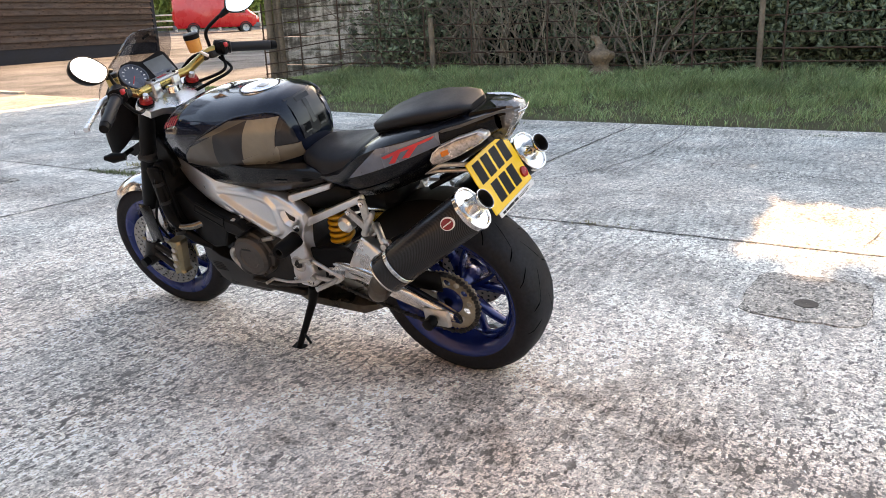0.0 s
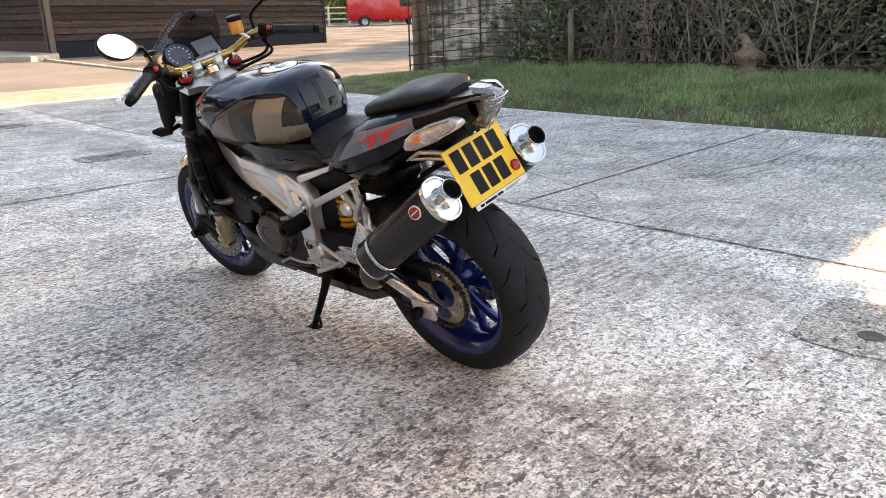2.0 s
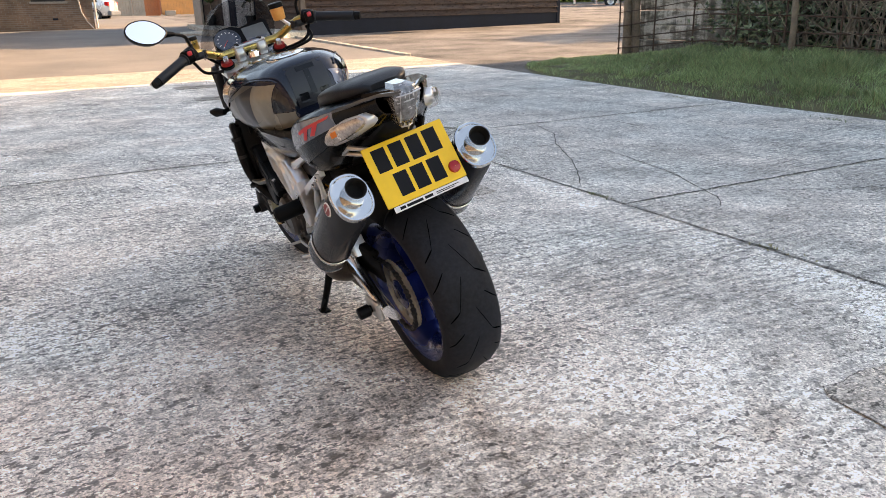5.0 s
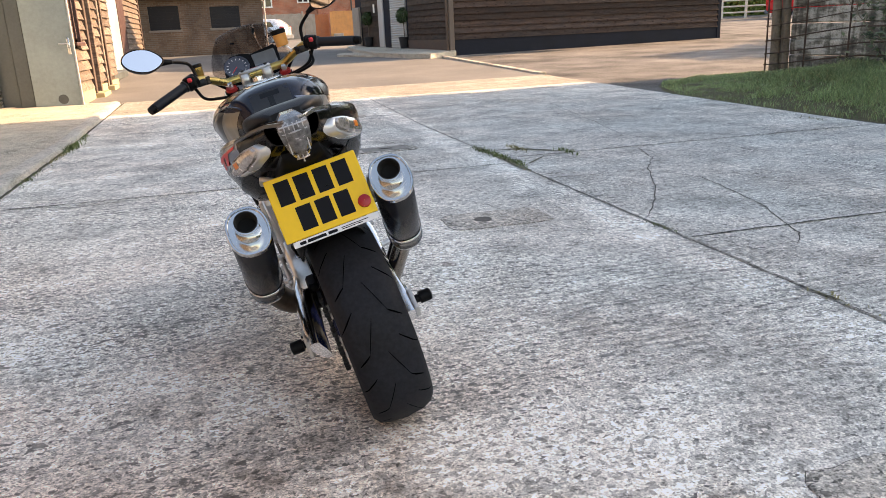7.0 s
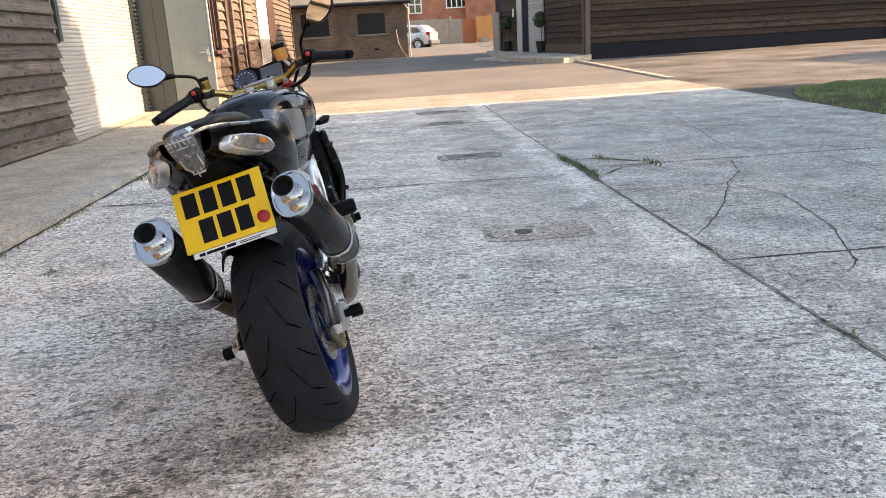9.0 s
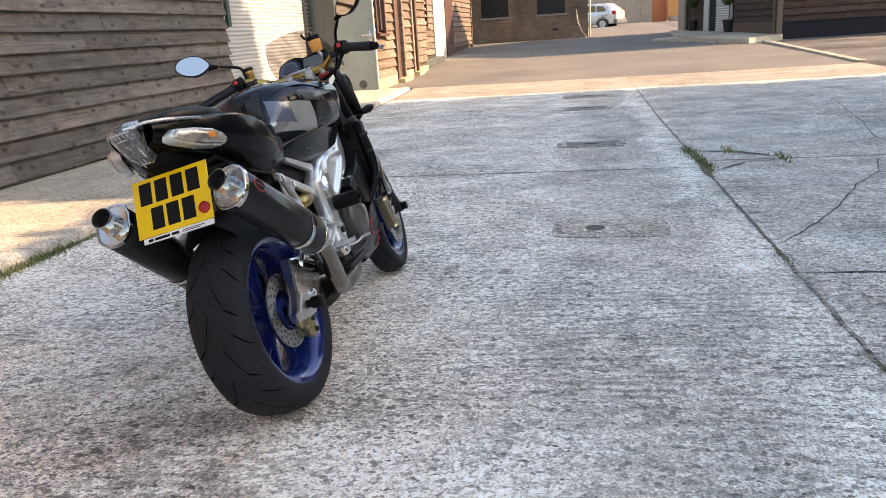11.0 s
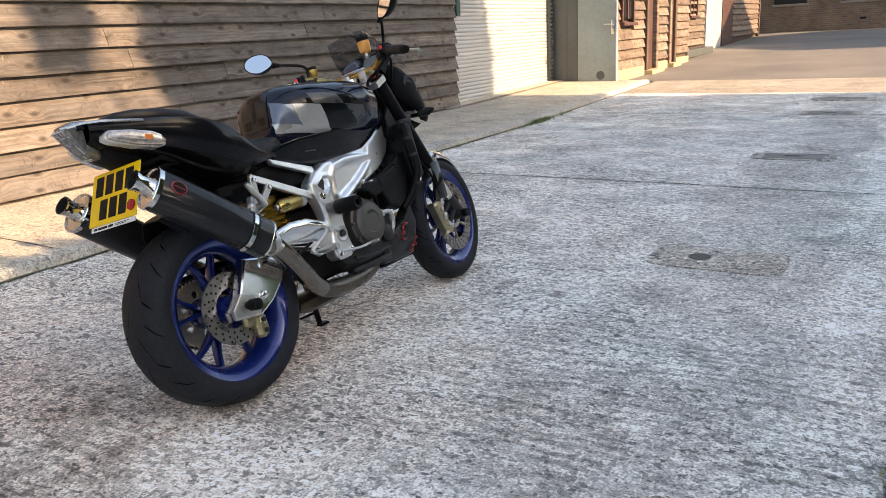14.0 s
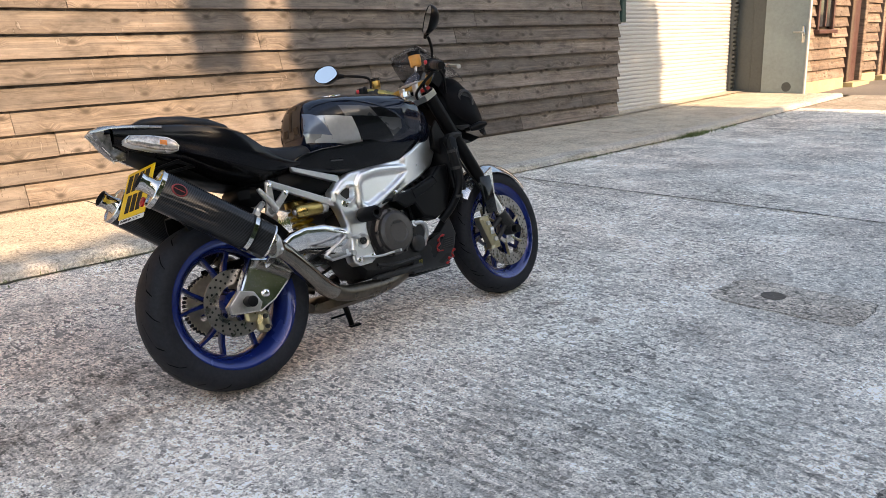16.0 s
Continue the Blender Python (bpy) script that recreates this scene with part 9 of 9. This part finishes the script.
    if up_.z < 0:
        up_ = -up_

    def oval(k, dep, n=30):
        out = []
        for i in range(n):
            a = 2 * math.pi * i / n
            ca, sa = math.cos(a), math.sin(a)
            wx = 0.066 * (1.0 if ca > 0 else 1.12)
            hy = 0.045 * (1 - 0.10 * ca) * (1 - 0.42 * max(0, -ca) ** 2)
            out.append(hc + ax * math.copysign(abs(ca) ** 0.9, ca) * wx * k + up_ * sa * hy * k + nrm * dep)
        return out

    inner = hc - ax * 0.066 - nrm * 0.014
    reach = (inner - stem0)
    st_ = bp("mirror_stem", Geo().tube(smooth_path([stem0, stem0 + Vector((s * 0.010, 0.006, 0.050)), stem0.lerp(inner, 0.62) + Vector((0, 0.004, 0.022)), inner - ax * 0.030]), 0.0062, 8).tube([inner - ax * 0.036, inner - ax * 0.012, inner + ax * 0.014 - nrm * 0.008], [0.007, 0.011, 0.012], 10), B_PLAS, None, "black mirror stem", 60)

    mh = bp("mirror", Geo().loft([oval(0.15, -0.040), oval(0.55, -0.036), oval(0.88, -0.020), oval(1.0, -0.004), oval(1.0, 0.003), oval(0.955, 0.004), oval(0.94, 0.001)]), B_PLAS, None, "black shell mirror", 50)
    bp("mirror_glass", Geo().loft([oval(0.945, 0.0005), oval(0.93, 0.0022)]), B_MIRROR, mh, "mirror glass")
# cables
for pts in ([(0.225, 0.985, 0.975), (0.19, 0.955, 0.935), (0.13, 1.02, 0.915), (0.05, 1.13, 0.90)], [(0.215, 0.990, 0.970), (0.20, 0.935, 0.93), (0.10, 0.985, 0.905), (0.03, 1.10, 0.86)], [(-0.225, 0.985, 0.975), (-0.20, 0.965, 0.930), (-0.12, 1.04, 0.905), (-0.05, 1.13, 0.88)], [(-0.19, 1.02, 1.0), (-0.15, 1.10, 0.96), (-0.08, 1.15, 0.88), (-0.05, 1.12, 0.78)], [(0.19, 1.03, 1.0), (0.16, 1.10, 0.97), (0.09, 1.15, 0.88), (0.05, 1.12, 0.78)]):
    bp("cable", Geo().tube(smooth_path(pts), 0.0058, 7), B_PLAS, hb, "", 60)

# instrument panel
dm = pose(0, 1.118, 0.990, 50, 0, 0) @ Matrix.Diagonal((1.18, 1.18, 1.0, 1.0))
dash = bp("instrument_panel", Geo().prism([(-0.095, -0.035), (-0.085, 0.030), (-0.055, 0.050), (-0.020, 0.050), (0.005, 0.036), (0.085, 0.046), (0.096, 0.035), (0.090, -0.040), (0.0, -0.048), (-0.060, -0.050)], lambda a, b, d: (a, b, d), -0.035, 0.004), B_PLAS, None, "instrument panel with a round dial and screen")
dash.matrix_basis = dm
bp("dial", Geo().lathe([(0.004, 0.042), (0.008, 0.041), (0.008, 0.037), (0.0055, 0.036), (0.0055, 0.001)], (-0.048, 0.003, 0), "z", 32), B_DIAL, dash, "round rev counter", 40)
g = Geo()
for k in range(12):
    a = radians(225 - 24 * k)
    g.put([(-0.048 + r * math.cos(a + q), 0.003 + r * math.sin(a + q), 0.0062) for r, q in ((0.027, -0.05), (0.033, -0.04), (0.033, 0.04), (0.027, 0.05))], [(0, 1, 2, 3)])
make("dial_marks", g, B_WHITE, dash, fix=False)
bp("needle", Geo().tube([(-0.048, 0.003, 0.0065), (-0.068, -0.016, 0.0065)], 0.0012, 5), B_RED, dash)
bp("screen_panel", Geo().box((0.008, -0.030, 0.004), (0.084, 0.030, 0.0065), 0.001), B_LCD, dash, "grey liquid crystal screen")
bp("screen_bar", Geo().box((0.016, -0.022, 0.0066), (0.076, -0.017, 0.0069)), B_DIAL, dash)

# nose cowl, lamp shell and smoked screen
def cowl(name, secs, mat, label, parent=None):
    rings = []
    for y, zt, zb, w in secs:
        ring = []
        for i in range(25):
            a = math.pi * i / 24
            ring.append((math.cos(a) * w, y, zb + (zt - zb) * math.sin(a) ** 0.75))
        ring += [(p[0] * 0.93, p[1] - 0.004, p[2] - 0.010) for p in ring[::-1]]
        rings.append(ring)
    return bp(name, Geo().loft(rings), mat, parent, label, 60)


cw = cowl("nose_cowl", [(1.135, 0.965, 0.850, 0.118), (1.155, 0.982, 0.820, 0.130), (1.20, 0.994, 0.785, 0.138), (1.26, 0.988, 0.750, 0.138), (1.31, 0.945, 0.725, 0.124), (1.35, 0.885, 0.715, 0.094), (1.372, 0.82, 0.735, 0.045)], B_COWL, "gloss black nose cowl")
bp("lamp_shell", Geo().loft([[(u * w, y, z) for u, z in ((-1, zc - 0.03), (-0.7, zc - 0.075), (0.7, zc - 0.075), (1, zc - 0.03), (1, zc + 0.04), (0.7, zc + 0.075), (-0.7, zc + 0.075), (-1, zc + 0.04))] for y, w, zc in ((1.12, 0.07, 0.845), (1.155, 0.110, 0.845), (1.27, 0.115, 0.84), (1.33, 0.07, 0.83))]), B_PLAS, cw)
bp("chin_fin", Geo().prism([(1.15, 0.790), (1.27, 0.735), (1.345, 0.705), (1.29, 0.690), (1.18, 0.735)], lambda a, b, d: (d, a, b), -0.055, 0.055), B_PLAS, cw)
for s in (1, -1):
    bp("lamp_bezel", Geo().lathe([(s * 0.10, 0.050), (s * 0.128, 0.046), (s * 0.132, 0.036), (s * 0.125, 0.030), (s * 0.125, 0.001)], (0, 1.235, 0.865), "x", 22), B_ENG, cw)
    bp("front_indicator", Geo().tube([(s * 0.10, 1.225, 0.742), (s * 0.155, 1.215, 0.738)], 0.009, 8).tube([(s * 0.150, 1.20, 0.738), (s * 0.175, 1.235, 0.742), (s * 0.190, 1.262, 0.746)], [0.012, 0.019, 0.008], 10), B_PLAS, cw, "front indicator on a short stalk", 50)
    bp("red_mark", Geo().box((min(s * 0.126, s * 0.127), 1.19, 0.815), (max(s * 0.126, s * 0.127), 1.23, 0.822)), B_RED, cw)
rows = []
for j in range(9):
    t = j / 8
    y, z = 1.300 - 0.205 * t ** 1.15, 0.992 + 0.140 * t - 0.010 * math.sin(math.pi * t)
    w = 0.145 + 0.012 * math.sin(math.pi * t) - 0.050 * t ** 2.4
    rows.append([(w * u, y - 0.075 * u * u * (1 - 0.45 * t), z - 0.030 * u * u * (1 - t) - 0.018 * u * u) for u in [-1 + 2 * i / 14 for i in range(15)]])
outer = [p for r in rows for p in r]
inner_ = [(x * 0.985, y - 0.0028, z - 0.0012) for x, y, z in outer]
fs = [(j * 15 + i, j * 15 + i + 1, (j + 1) * 15 + i + 1, (j + 1) * 15 + i) for j in range(8) for i in range(14)]
o = len(outer)
edge = [i for i in range(15)] + [j * 15 + 14 for j in range(1, 9)] + [8 * 15 + i for i in range(13, -1, -1)] + [j * 15 for j in range(7, 0, -1)]
g = Geo().put(outer + inner_, fs + [tuple(o + i for i in reversed(f)) for f in fs] + [(edge[k], edge[(k + 1) % len(edge)], o + edge[(k + 1) % len(edge)], o + edge[k]) for k in range(len(edge))])
scr = bp("windscreen", g, B_SMOKE, None, "small smoked windscreen", 60)
scr.visible_shadow = False
bp("screen_clip", Geo().tube([(0.045, 1.135, 1.094), (0.05, 1.10, 1.108)], 0.005, 6), B_PLAS, scr)

# front mudguard
rings = []
for i in range(17):
    a = radians(36 + 104 * i / 16)
    half = 0.066 - 0.016 * abs(i - 8) / 8 * (1 if i < 8 else 0.4)
    ring = []
    for u in (-1, -0.9, -0.6, -0.25, 0, 0.25, 0.6, 0.9, 1):
        rr = 0.308 - 0.050 * max(0, abs(u) - 0.35) ** 1.5 * 1.6
        ring.append((u * half, FC[0] + rr * math.cos(a), FC[1] + rr * math.sin(a)))
    ring += [(p[0] * 0.96, FC[0] + (p[1] - FC[0]) * 0.99, FC[1] + (p[2] - FC[1]) * 0.99) for p in ring[::-1]]
    rings.append(ring)
mg = bp("front_mudguard", Geo().loft(rings), B_GUARD, None, "glossy grey front mudguard", 60)
mg.matrix_basis = STEER
for s in (1, -1):
    bp("mudguard_stay", Geo().prism([(1.275, 0.535), (1.335, 0.565), (1.315, 0.41), (1.285, 0.39)], lambda a, b, d, s=s: (s * d, a, b), 0.066, 0.076), B_GUARD, mg)
